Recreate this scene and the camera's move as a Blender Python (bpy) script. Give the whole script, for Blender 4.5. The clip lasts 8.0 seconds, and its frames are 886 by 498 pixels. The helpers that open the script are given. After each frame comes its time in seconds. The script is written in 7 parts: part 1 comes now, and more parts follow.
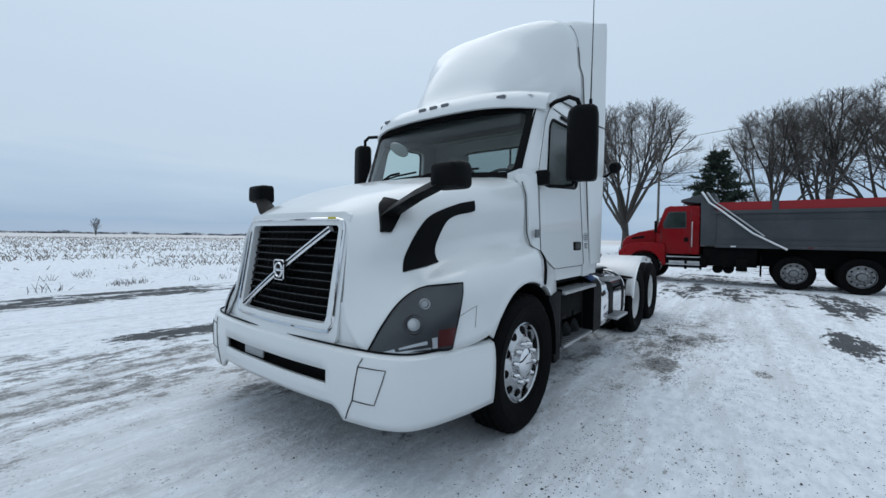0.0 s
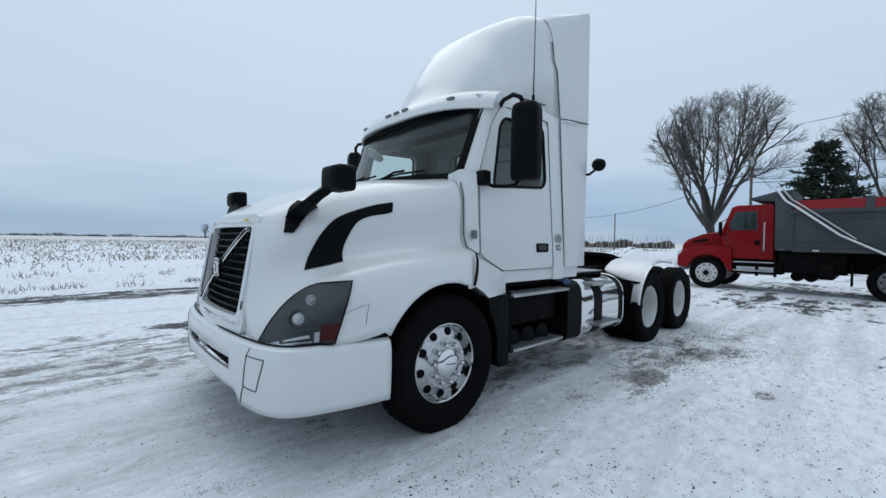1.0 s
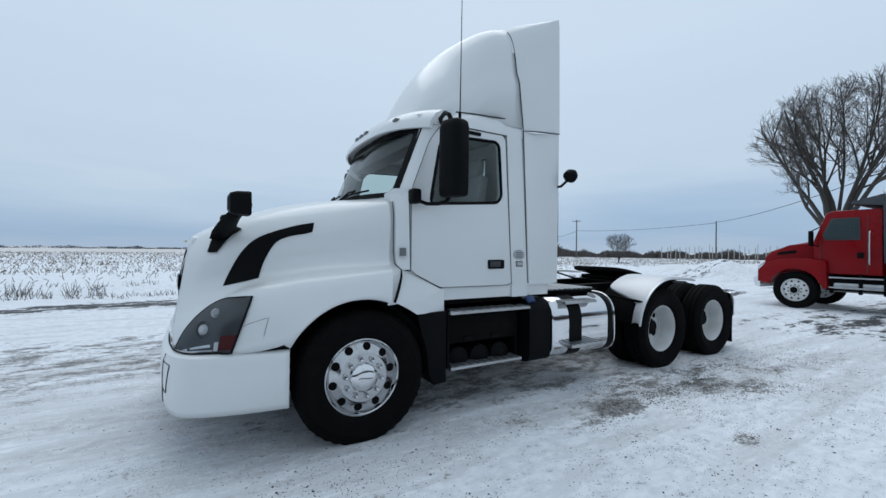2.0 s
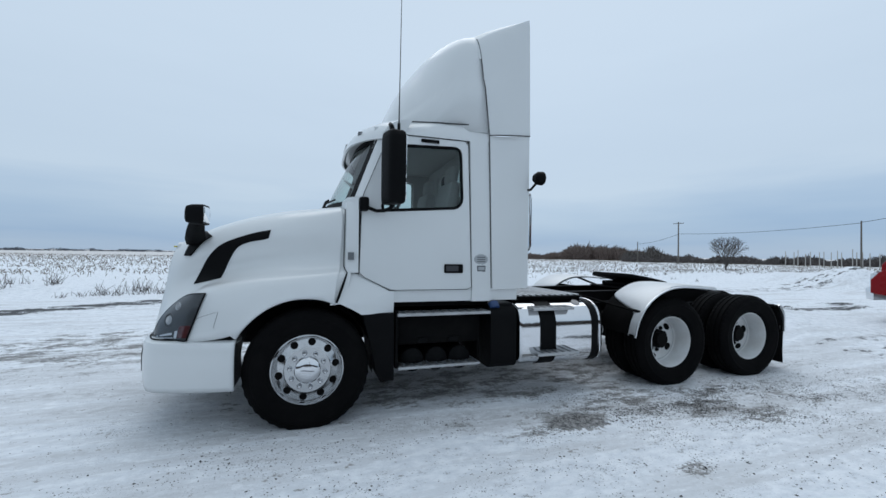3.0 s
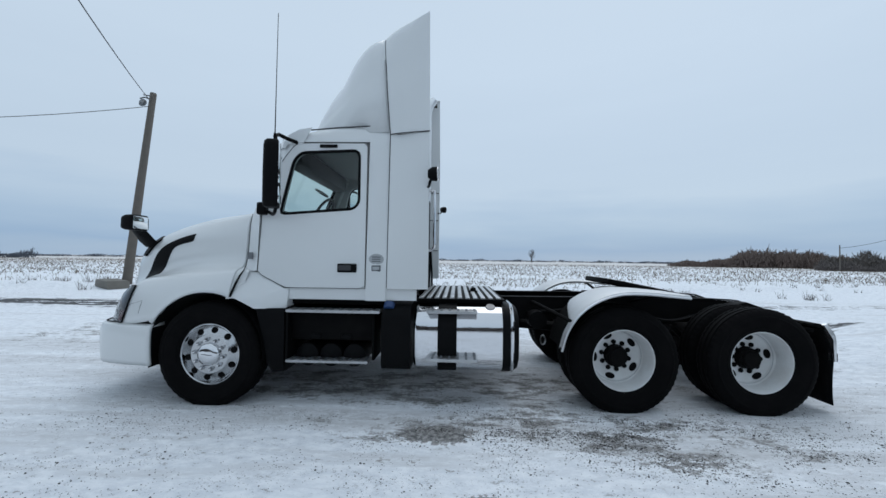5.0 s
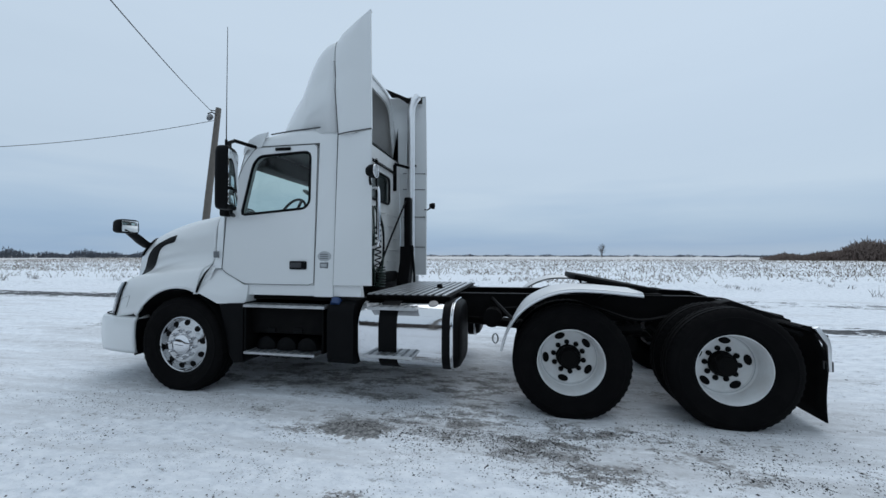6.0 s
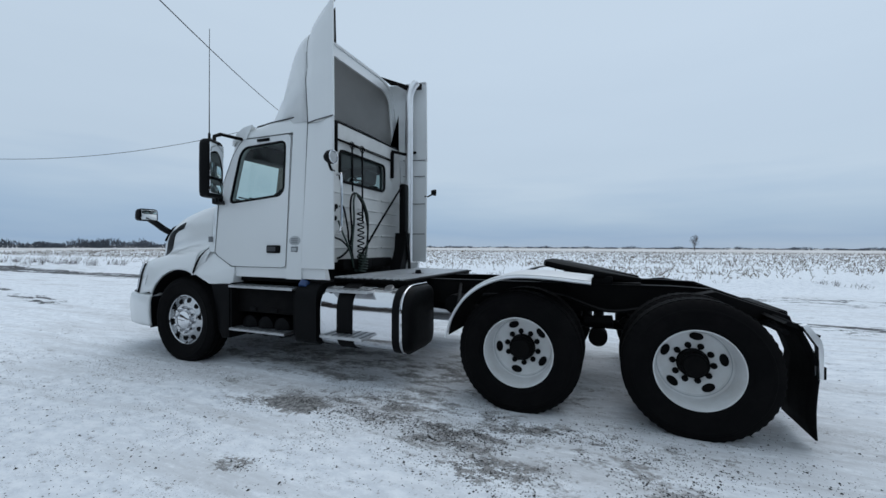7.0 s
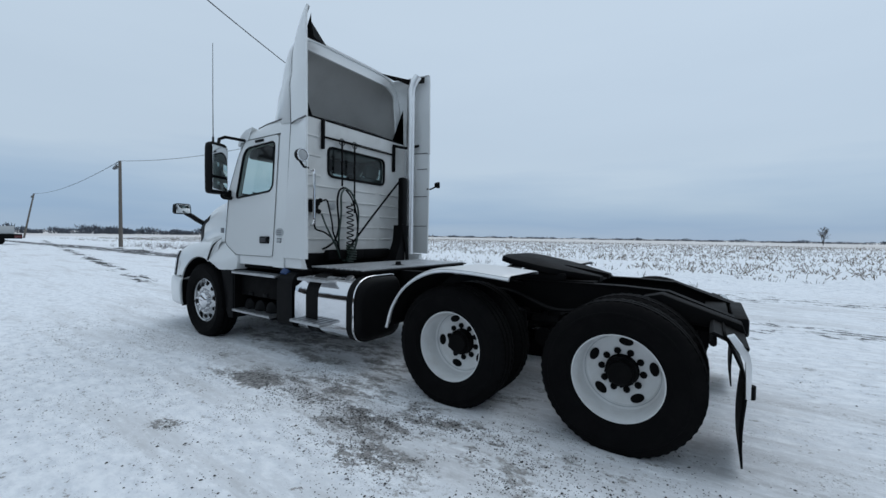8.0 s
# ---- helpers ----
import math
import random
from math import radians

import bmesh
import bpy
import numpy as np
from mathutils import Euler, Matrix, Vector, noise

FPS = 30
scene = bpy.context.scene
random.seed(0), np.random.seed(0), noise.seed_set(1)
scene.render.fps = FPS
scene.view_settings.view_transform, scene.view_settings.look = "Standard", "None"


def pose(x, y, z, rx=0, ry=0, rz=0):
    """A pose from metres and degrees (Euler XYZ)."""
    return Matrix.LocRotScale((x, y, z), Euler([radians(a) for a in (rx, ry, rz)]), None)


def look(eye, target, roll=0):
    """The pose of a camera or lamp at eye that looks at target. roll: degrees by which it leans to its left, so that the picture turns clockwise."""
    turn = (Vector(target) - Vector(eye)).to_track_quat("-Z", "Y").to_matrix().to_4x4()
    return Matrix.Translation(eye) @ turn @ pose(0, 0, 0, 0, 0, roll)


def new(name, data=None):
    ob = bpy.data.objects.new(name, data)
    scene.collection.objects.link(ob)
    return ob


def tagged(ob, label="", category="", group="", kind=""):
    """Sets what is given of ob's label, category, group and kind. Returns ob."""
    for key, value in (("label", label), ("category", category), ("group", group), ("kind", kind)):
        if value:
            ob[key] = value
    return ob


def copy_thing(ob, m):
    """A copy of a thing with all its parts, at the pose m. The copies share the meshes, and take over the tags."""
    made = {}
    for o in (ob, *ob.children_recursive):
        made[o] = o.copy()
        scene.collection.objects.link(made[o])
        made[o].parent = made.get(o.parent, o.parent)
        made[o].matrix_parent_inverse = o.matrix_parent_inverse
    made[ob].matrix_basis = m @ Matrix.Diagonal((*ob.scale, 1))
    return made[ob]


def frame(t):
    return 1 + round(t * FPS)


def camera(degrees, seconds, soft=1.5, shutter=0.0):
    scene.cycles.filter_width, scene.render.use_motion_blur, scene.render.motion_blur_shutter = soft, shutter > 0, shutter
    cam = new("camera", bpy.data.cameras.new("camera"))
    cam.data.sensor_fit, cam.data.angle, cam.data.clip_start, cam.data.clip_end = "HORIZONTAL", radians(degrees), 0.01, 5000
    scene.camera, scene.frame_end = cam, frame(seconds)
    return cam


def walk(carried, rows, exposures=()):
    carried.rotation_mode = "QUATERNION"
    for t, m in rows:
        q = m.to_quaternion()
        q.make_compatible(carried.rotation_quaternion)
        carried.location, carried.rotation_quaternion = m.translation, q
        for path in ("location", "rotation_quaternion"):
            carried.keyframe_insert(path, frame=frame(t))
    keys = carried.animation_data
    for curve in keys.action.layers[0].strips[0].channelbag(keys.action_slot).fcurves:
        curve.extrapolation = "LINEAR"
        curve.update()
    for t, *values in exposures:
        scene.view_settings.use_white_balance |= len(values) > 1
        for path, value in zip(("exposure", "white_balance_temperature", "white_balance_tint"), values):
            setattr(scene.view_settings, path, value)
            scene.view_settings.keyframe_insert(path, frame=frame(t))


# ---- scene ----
cam = camera(95.9, 8.0)
PATH = [
    (0, (-2.838, -2.544, 1.428), (-1.246, -1.335, 1.371), 0.9),
    (0.5, (-2.51, -3.048, 1.433), (-1.034, -1.699, 1.371), 0.9),
    (1, (-2.101, -3.439, 1.422), (-0.754, -1.961, 1.378), 0.9),
    (1.5, (-1.604, -3.836, 1.457), (-0.407, -2.234, 1.444), 0.8),
    (3, (0.058, -4.91, 1.504), (0.666, -3.005, 1.53), 0.8),
    (3.5, (0.668, -5.02, 1.466), (1.104, -3.069, 1.5), 1.2),
    (4, (1.3, -5.136, 1.46), (1.566, -3.155, 1.509), 1.1),
    (4.5, (1.905, -5.215, 1.459), (1.998, -3.218, 1.515), 1.0),
    (6, (3.76, -5.0, 1.471), (3.361, -3.041, 1.502), 0.1),
    (6.5, (4.352, -4.859, 1.453), (3.779, -2.943, 1.466), 0.0),
    (7, (4.891, -4.589, 1.4), (4.133, -2.738, 1.388), 0.3),
    (7.5, (5.451, -4.318, 1.417), (4.512, -2.553, 1.377), 0.8),
    (8, (6.052, -4.035, 1.445), (4.938, -2.376, 1.38), 0.9),
]
walk(cam, [(t, look(eye, target, roll)) for t, eye, target, roll in PATH], [(0.0, 0.02), (4.0, 0.0), (6.0, -0.04), (8.0, -0.09)])

# ---- world and light ----
world = bpy.data.worlds.new("overcast")
scene.world = world
world.use_nodes = True
wn, wl = world.node_tree.nodes, world.node_tree.links
wn.clear()
w_out = wn.new("ShaderNodeOutputWorld")
w_sky = wn.new("ShaderNodeTexSky")
w_sky.sky_type, w_sky.sun_disc = "NISHITA", False
w_sky.sun_elevation, w_sky.sun_rotation = radians(59), radians(34)
w_bg1, w_bg2, w_add = wn.new("ShaderNodeBackground"), wn.new("ShaderNodeBackground"), wn.new("ShaderNodeAddShader")
w_bg1.inputs[1].default_value = 0.012
w_tc, w_sep, w_ramp = wn.new("ShaderNodeTexCoord"), wn.new("ShaderNodeSeparateXYZ"), wn.new("ShaderNodeValToRGB")
w_map, w_noise, w_madd = wn.new("ShaderNodeMapping"), wn.new("ShaderNodeTexNoise"), wn.new("ShaderNodeMath")
w_map.inputs["Scale"].default_value = (1.0, 1.0, 7.0)
w_noise.inputs["Scale"].default_value, w_noise.inputs["Detail"].default_value = 1.6, 5.0
w_madd.operation, w_madd.inputs[1].default_value, w_madd.inputs[2].default_value = "MULTIPLY_ADD", 0.20, -0.10
w_sum = wn.new("ShaderNodeMath")
w_ramp.color_ramp.elements[0].position, w_ramp.color_ramp.elements[0].color = 0.0, (0.38, 0.52, 0.70, 1)
w_ramp.color_ramp.elements[1].position, w_ramp.color_ramp.elements[1].color = 1.0, (0.665, 0.795, 0.92, 1)
for w_p, w_c in ((0.035, (0.315, 0.465, 0.675, 1)), (0.10, (0.42, 0.56, 0.735, 1)), (0.17, (0.56, 0.685, 0.82, 1)), (0.45, (0.635, 0.765, 0.90, 1))):
    w_ramp.color_ramp.elements.new(w_p).color = w_c
w_bg2.inputs[1].default_value = 0.86
wl.new(w_tc.outputs["Generated"], w_sep.inputs[0])
wl.new(w_tc.outputs["Generated"], w_map.inputs[0])
wl.new(w_map.outputs[0], w_noise.inputs["Vector"])
wl.new(w_noise.outputs[0], w_madd.inputs[0])
wl.new(w_sep.outputs["Z"], w_sum.inputs[0])
wl.new(w_madd.outputs[0], w_sum.inputs[1])
wl.new(w_sum.outputs[0], w_ramp.inputs[0])
wl.new(w_ramp.outputs[0], w_bg2.inputs[0])
wl.new(w_sky.outputs[0], w_bg1.inputs[0])
wl.new(w_bg1.outputs[0], w_add.inputs[0])
wl.new(w_bg2.outputs[0], w_add.inputs[1])
wl.new(w_add.outputs[0], w_out.inputs[0])

sun_data = bpy.data.lights.new("sun", "SUN")
sun_data.energy, sun_data.angle, sun_data.color = 0.80, radians(60), (0.97, 0.98, 1.0)
sun = new("sun", sun_data)
sun.matrix_world = look((5, 11, 26), (0, 0, 0))

# ---- materials ----


def mat(name, color, rough=0.5, metal=0.0, var=0.12, scale=6.0, bump=0.0, bscale=60.0, coat=0.0, dirt=None, dscale=2.5, damount=0.3, spec=0.5, rvar=0.1):
    """A surface with a fine grain, broad stains of the colour dirt, and relief."""
    m = bpy.data.materials.new(name)
    m.use_nodes = True
    n, l = m.node_tree.nodes, m.node_tree.links
    b = n["Principled BSDF"]
    b.inputs["Metallic"].default_value, b.inputs["Specular IOR Level"].default_value = metal, spec
    b.inputs["Coat Weight"].default_value, b.inputs["Coat Roughness"].default_value = coat, 0.06
    tc = n.new("ShaderNodeTexCoord")
    no = n.new("ShaderNodeTexNoise")
    no.inputs["Scale"].default_value, no.inputs["Detail"].default_value = scale, 6.0
    l.new(tc.outputs["Object"], no.inputs["Vector"])
    ramp = n.new("ShaderNodeMapRange")
    ramp.inputs["To Min"].default_value, ramp.inputs["To Max"].default_value = 1 - var, 1 + var
    l.new(no.outputs[0], ramp.inputs["Value"])
    mul = n.new("ShaderNodeVectorMath")
    mul.operation = "SCALE"
    mul.inputs[0].default_value = color
    l.new(ramp.outputs[0], mul.inputs["Scale"])
    out = mul.outputs[0]
    if dirt:
        n2 = n.new("ShaderNodeTexNoise")
        n2.inputs["Scale"].default_value, n2.inputs["Detail"].default_value, n2.inputs["Roughness"].default_value = dscale, 8.0, 0.65
        l.new(tc.outputs["Object"], n2.inputs["Vector"])
        r2 = n.new("ShaderNodeMapRange")
        r2.inputs["From Min"].default_value, r2.inputs["From Max"].default_value, r2.inputs["To Max"].default_value = 0.45, 0.75, damount
        l.new(n2.outputs[0], r2.inputs["Value"])
        mx = n.new("ShaderNodeMix")
        mx.data_type = "RGBA"
        l.new(r2.outputs[0], mx.inputs["Factor"])
        l.new(out, mx.inputs["A"])
        mx.inputs["B"].default_value = (*dirt, 1)
        out = mx.outputs["Result"]
    l.new(out, b.inputs["Base Color"])
    rr = n.new("ShaderNodeMapRange")
    rr.inputs["To Min"].default_value, rr.inputs["To Max"].default_value = max(0.02, rough - rvar), min(1, rough + rvar)
    l.new(no.outputs[0], rr.inputs["Value"])
    l.new(rr.outputs[0], b.inputs["Roughness"])
    if bump:
        n3 = n.new("ShaderNodeTexNoise")
        n3.inputs["Scale"].default_value, n3.inputs["Detail"].default_value = bscale, 4.0
        l.new(tc.outputs["Object"], n3.inputs["Vector"])
        bp = n.new("ShaderNodeBump")
        bp.inputs["Strength"].default_value, bp.inputs["Distance"].default_value = bump, 0.01
        l.new(n3.outputs[0], bp.inputs["Height"])
        l.new(bp.outputs[0], b.inputs["Normal"])
    return m


def glass_mat(name, tint, ior=1.45, rough=0.02):
    m = bpy.data.materials.new(name)
    m.use_nodes = True
    n, l = m.node_tree.nodes, m.node_tree.links
    n.clear()
    o, mix, tr, gl, fr = (n.new("ShaderNode" + k) for k in ("OutputMaterial", "MixShader", "BsdfTransparent", "BsdfGlossy", "LayerWeight"))
    tr.inputs[0].default_value = (*tint, 1)
    gl.inputs["Roughness"].default_value = rough
    fr.inputs["Blend"].default_value = 0.5
    pw, ma = n.new("ShaderNodeMath"), n.new("ShaderNodeMath")
    pw.operation, pw.inputs[1].default_value = "POWER", 5.0
    ma.operation, ma.inputs[1].default_value, ma.inputs[2].default_value = "MULTIPLY_ADD", 0.8, ((ior - 1) / (ior + 1)) ** 2
    l.new(fr.outputs["Facing"], pw.inputs[0])
    l.new(pw.outputs[0], ma.inputs[0])
    l.new(ma.outputs[0], mix.inputs[0])
    l.new(tr.outputs[0], mix.inputs[1])
    l.new(gl.outputs[0], mix.inputs[2])
    l.new(mix.outputs[0], o.inputs[0])
    return m


WHITE = mat("white_paint", (0.69, 0.71, 0.712), 0.28, 0.0, 0.012, 1.5, 0.0, coat=0.5, rvar=0.012)
WHITE_BACK = mat("white_painted_sheet", (0.60, 0.61, 0.60), 0.45, 0.0, 0.04, 3.0, dirt=(0.33, 0.32, 0.30), dscale=2.2, damount=0.45)
GREY_LINER = mat("grey_fibreglass", (0.40, 0.40, 0.39), 0.75, 0.0, 0.08, 8.0, dirt=(0.22, 0.21, 0.2), dscale=2.0, damount=0.5)
RIM_WHITE = mat("white_wheel_paint", (0.70, 0.71, 0.71), 0.5, 0.0, 0.05, 12.0, dirt=(0.42, 0.38, 0.33), dscale=5.0, damount=0.4)
BLACK = mat("black_plastic", (0.004, 0.0042, 0.0048), 0.5, 0.0, 0.15, 20.0, 0.15, 220.0, dirt=(0.009, 0.009, 0.009), dscale=3.0, damount=0.4, spec=0.07)
BLACK_STEEL = mat("black_chassis_steel", (0.0025, 0.0025, 0.0028), 0.65, 0.0, 0.2, 9.0, 0.1, 80.0, dirt=(0.012, 0.011, 0.010), dscale=4.0, damount=0.35, spec=0.08)
RUBBER = mat("tyre_rubber", (0.0035, 0.0035, 0.0038), 0.8, 0.0, 0.15, 14.0, 0.2, 90.0, dirt=(0.011, 0.010, 0.010), dscale=5.0, damount=0.4, spec=0.07)
CHROME = mat("polished_steel", (0.70, 0.705, 0.72), 0.06, 1.0, 0.03, 5.0, 0.10, 4.0, rvar=0.03)
ALU = mat("polished_aluminium", (0.80, 0.81, 0.82), 0.34, 1.0, 0.05, 18.0, dirt=(0.55, 0.53, 0.51), dscale=9.0, damount=0.3, rvar=0.08)
WHEEL_ALU = mat("polished_wheel_alloy", (0.50, 0.51, 0.52), 0.13, 1.0, 0.08, 22.0, dirt=(0.20, 0.19, 0.18), dscale=11.0, damount=0.4, rvar=0.06)
TARNISHED = mat("tarnished_wheel_alloy", (0.24, 0.24, 0.245), 0.4, 1.0, 0.15, 16.0, dirt=(0.06, 0.058, 0.055), dscale=8.0, damount=0.6)
ALU_DULL = mat("worn_aluminium", (0.50, 0.51, 0.52), 0.38, 1.0, 0.12, 14.0, dirt=(0.22, 0.21, 0.20), dscale=5.0, damount=0.5)
GLASS = glass_mat("tinted_cab_glass", (0.76, 0.84, 0.82))
LENS = glass_mat("clear_lens", (0.80, 0.82, 0.84), 1.42, 0.05)
GLASS_DARK = glass_mat("dark_rear_glass", (0.30, 0.36, 0.355))
MIRROR = mat("mirror_glass", (0.85, 0.87, 0.88), 0.03, 1.0, 0.01, 2.0, rvar=0.01)
RED_LENS = mat("red_lens", (0.10, 0.018, 0.018), 0.2, 0.0, 0.1, 30.0, coat=0.5)
AMBER = mat("amber_lens", (0.50, 0.16, 0.04), 0.25, 0.0, 0.1, 30.0, coat=0.4)
LAMP_GREY = mat("lamp_reflector", (0.085, 0.087, 0.09), 0.32, 0.75, 0.45, 5.0)
INTERIOR = mat("grey_cab_trim", (0.45, 0.452, 0.455), 0.8, 0.0, 0.1, 14.0)
HEADLINER = mat("light_grey_headliner", (0.48, 0.485, 0.485), 0.85, 0.0, 0.06, 14.0)
DARK_TRIM = mat("dark_dashboard", (0.035, 0.036, 0.04), 0.6, 0.0, 0.15, 20.0)
SEAL = mat("dark_seam_rubber", (0.045, 0.047, 0.05), 0.7, 0.0, 0.1, 20.0)
BLUE = mat("blue_cap", (0.018, 0.05, 0.14), 0.45, 0.0, 0.1, 20.0)
GREEN_HOSE = mat("green_hose", (0.010, 0.028, 0.020), 0.5, 0.0, 0.1, 30.0)
YELLOW = mat("yellow_sticker", (0.55, 0.48, 0.05), 0.6, 0.0, 0.1, 30.0)
DECAL = mat("grey_decal", (0.38, 0.40, 0.41), 0.5, 0.0, 0.2, 60.0)
DARK_GREY = mat("dark_grey_plate", (0.13, 0.14, 0.15), 0.5, 0.0, 0.2, 60.0)
RED = mat("red_truck_paint", (0.22, 0.004, 0.007), 0.3, 0.0, 0.05, 4.0, coat=0.05, spec=0.14, dirt=(0.11, 0.012, 0.012), dscale=2.0, damount=0.35)
RED_TARP = mat("red_tarp", (0.27, 0.009, 0.013), 0.7, 0.0, 0.1, 6.0, 0.3, 10.0)
BED_GREY = mat("grey_bed_paint", (0.050, 0.056, 0.063), 0.6, 0.0, 0.1, 3.0, spec=0.3, dirt=(0.10, 0.10, 0.105), dscale=1.4, damount=0.5)
FENDER_ALU = mat("dull_fender_aluminium", (0.66, 0.67, 0.68), 0.5, 0.55, 0.05, 8.0, dirt=(0.55, 0.54, 0.52), dscale=6.0, damount=0.35)
BARK = mat("bare_bark", (0.062, 0.055, 0.050), 0.9, 0.0, 0.3, 3.0)
TWIG = mat("bare_twigs", (0.105, 0.094, 0.086), 0.9, 0.0, 0.25, 1.0)
NEEDLE = mat("dark_conifer_needles", (0.018, 0.032, 0.020), 0.85, 0.0, 0.4, 1.5)
POLE = mat("weathered_pole_wood", (0.13, 0.115, 0.10), 0.9, 0.0, 0.25, 5.0, 0.4, 30.0)
CABLE = mat("black_cable", (0.03, 0.03, 0.032), 0.7, 0.0, 0.1, 5.0)
CONCRETE = mat("dirty_concrete", (0.17, 0.16, 0.14), 0.9, 0.0, 0.2, 5.0, 0.4, 40.0)
STALK = mat("dry_corn_stalks", (0.13, 0.098, 0.065), 0.9, 0.0, 0.35, 1.0)
SCRUB = mat("dry_brown_scrub", (0.105, 0.092, 0.087), 0.95, 0.0, 0.35, 0.6)
WOOD_BROWN = mat("brown_bare_woodland", (0.15, 0.115, 0.10), 0.95, 0.0, 0.4, 0.12)
# distance haze is put into this bluish tree colour
HAZED_WOOD = mat("hazed_far_woodland", (0.070, 0.080, 0.098), 1.0, 0.0, 0.3, 0.03)
STONE = mat("dark_gravel", (0.022, 0.021, 0.020), 0.85, 0.0, 0.4, 3.0)
POST = mat("pale_post_wood", (0.42, 0.40, 0.37), 0.8, 0.0, 0.15, 3.0)

# ---- mesh helpers ----


def part(name, bm, material, parent=None, label="", smooth=35.0, mats=()):
    """Links a bmesh as one mesh object under a thing or a part."""
    bmesh.ops.recalc_face_normals(bm, faces=bm.faces)
    me = bpy.data.meshes.new(name)
    bm.to_mesh(me)
    bm.free()
    me.materials.append(material)
    for m in mats:
        me.materials.append(m)
    if smooth:
        me.polygons.foreach_set("use_smooth", [True] * len(me.polygons))
        me.set_sharp_from_angle(angle=radians(smooth))
    ob = new(name, me)
    ob.parent = parent
    return tagged(ob, label)


def again(name, ob, parent, m):
    """Another object on the mesh of ob."""
    o = new(name, ob.data)
    o.parent = parent
    o.matrix_basis = m
    return o


def thing(name, label, category, at=(0, 0, 0), group="", kind=""):
    e = new(name)
    e.location = at
    e.empty_display_size = 0.2
    return tagged(e, label, category, group, kind)


def box(bm, x0, x1, y0, y1, z0, z1, bevel=0.0, seg=2, m=None):
    r = bmesh.ops.create_cube(bm, size=1.0)
    vs = r["verts"]
    for v in vs:
        v.co = Vector(((x0 + x1) / 2 + v.co.x * (x1 - x0), (y0 + y1) / 2 + v.co.y * (y1 - y0), (z0 + z1) / 2 + v.co.z * (z1 - z0)))
    if bevel:
        es = list({e for v in vs for e in v.link_edges})
        r = bmesh.ops.bevel(bm, geom=es, offset=bevel, segments=seg, affect="EDGES", profile=0.5)
        vs = list({v for f in r["faces"] for v in f.verts} | {v for v in vs if v.is_valid})
    if m is not None:
        bmesh.ops.transform(bm, matrix=m, verts=vs)
    return vs


def sheet(bm, rows, closed=False, wrap=False):
    """Quads over rows of points. closed: each row is a ring; wrap: the last row meets the first."""
    g = [[bm.verts.new(p) for p in r] for r in rows]
    n = len(g[0])
    for i in range(len(g) - (0 if wrap else 1)):
        a, b = g[i], g[(i + 1) % len(g)]
        for j in range(n if closed else n - 1):
            k = (j + 1) % n
            bm.faces.new((a[j], a[k], b[k], b[j]))
    return g


def loft(bm, rings, caps=True):
    g = sheet(bm, rings, closed=True)
    if caps:
        bm.faces.new(g[0])
        bm.faces.new(list(reversed(g[-1])))
    return g


def tube(bm, pts, r, n=8, closed=False, caps=True):
    """A round bar along points; r may be one radius or one a point."""
    pts = [Vector(p) for p in pts]
    rs = r if isinstance(r, (list, tuple)) else [r] * len(pts)
    rings, up = [], None
    for i, p in enumerate(pts):
        a = pts[i - 1] if i or closed else p
        b = pts[(i + 1) % len(pts)] if i < len(pts) - 1 or closed else p
        d = (b - a).normalized()
        if up is None:
            up = d.orthogonal().normalized()
        up = (up - d * up.dot(d)).normalized()
        s = d.cross(up)
        rings.append([p + (up * math.cos(2 * math.pi * k / n) + s * math.sin(2 * math.pi * k / n)) * rs[i] for k in range(n)])
    if closed:
        sheet(bm, rings, closed=True, wrap=True)
    else:
        loft(bm, rings, caps)


def lathe(bm, prof, n=32, m=None, close=False):
    """Turns a profile of (radius, y) about the y axis."""
    rings = [[Vector((r * math.cos(2 * math.pi * k / n), y, r * math.sin(2 * math.pi * k / n))) for k in range(n)] for r, y in prof]
    if m is not None:
        rings = [[m @ p for p in r] for r in rings]
    sheet(bm, rings, closed=True, wrap=close)
    bmesh.ops.remove_doubles(bm, verts=bm.verts, dist=1e-5)


def turn_rings(bm, prof, n, notch):
    """Turns a profile of (radius, y, cut) about the y axis; cut points drop by notch on every other tooth."""
    rings = []
    for r, y, cut in prof:
        ring = []
        for k in range(n):
            q = r - (notch if cut and ((k + (2 if cut > 1 else 0)) // 2) % 2 else 0)
            a = 2 * math.pi * k / n
            ring.append((q * math.cos(a), y, q * math.sin(a)))
        rings.append(ring)
    sheet(bm, rings, closed=True, wrap=True)


def prism(bm, outline, y0, y1, bevel=0.0, m=None):
    """A plate of the outline (x, z) between y0 and y1."""
    a = [bm.verts.new((x, y0, z)) for x, z in outline]
    b = [bm.verts.new((x, y1, z)) for x, z in outline]
    fs = [bm.faces.new(a), bm.faces.new(list(reversed(b)))]
    n = len(a)
    for i in range(n):
        fs.append(bm.faces.new((a[i], b[i], b[(i + 1) % n], a[(i + 1) % n])))
    vs = a + b
    if bevel:
        es = list({e for f in fs[:2] for e in f.edges})
        r = bmesh.ops.bevel(bm, geom=es, offset=bevel, segments=2, affect="EDGES", profile=0.5)
        vs = list({v for f in r["faces"] for v in f.verts} | {v for v in vs if v.is_valid})
    if m is not None:
        bmesh.ops.transform(bm, matrix=m, verts=vs)
    return vs


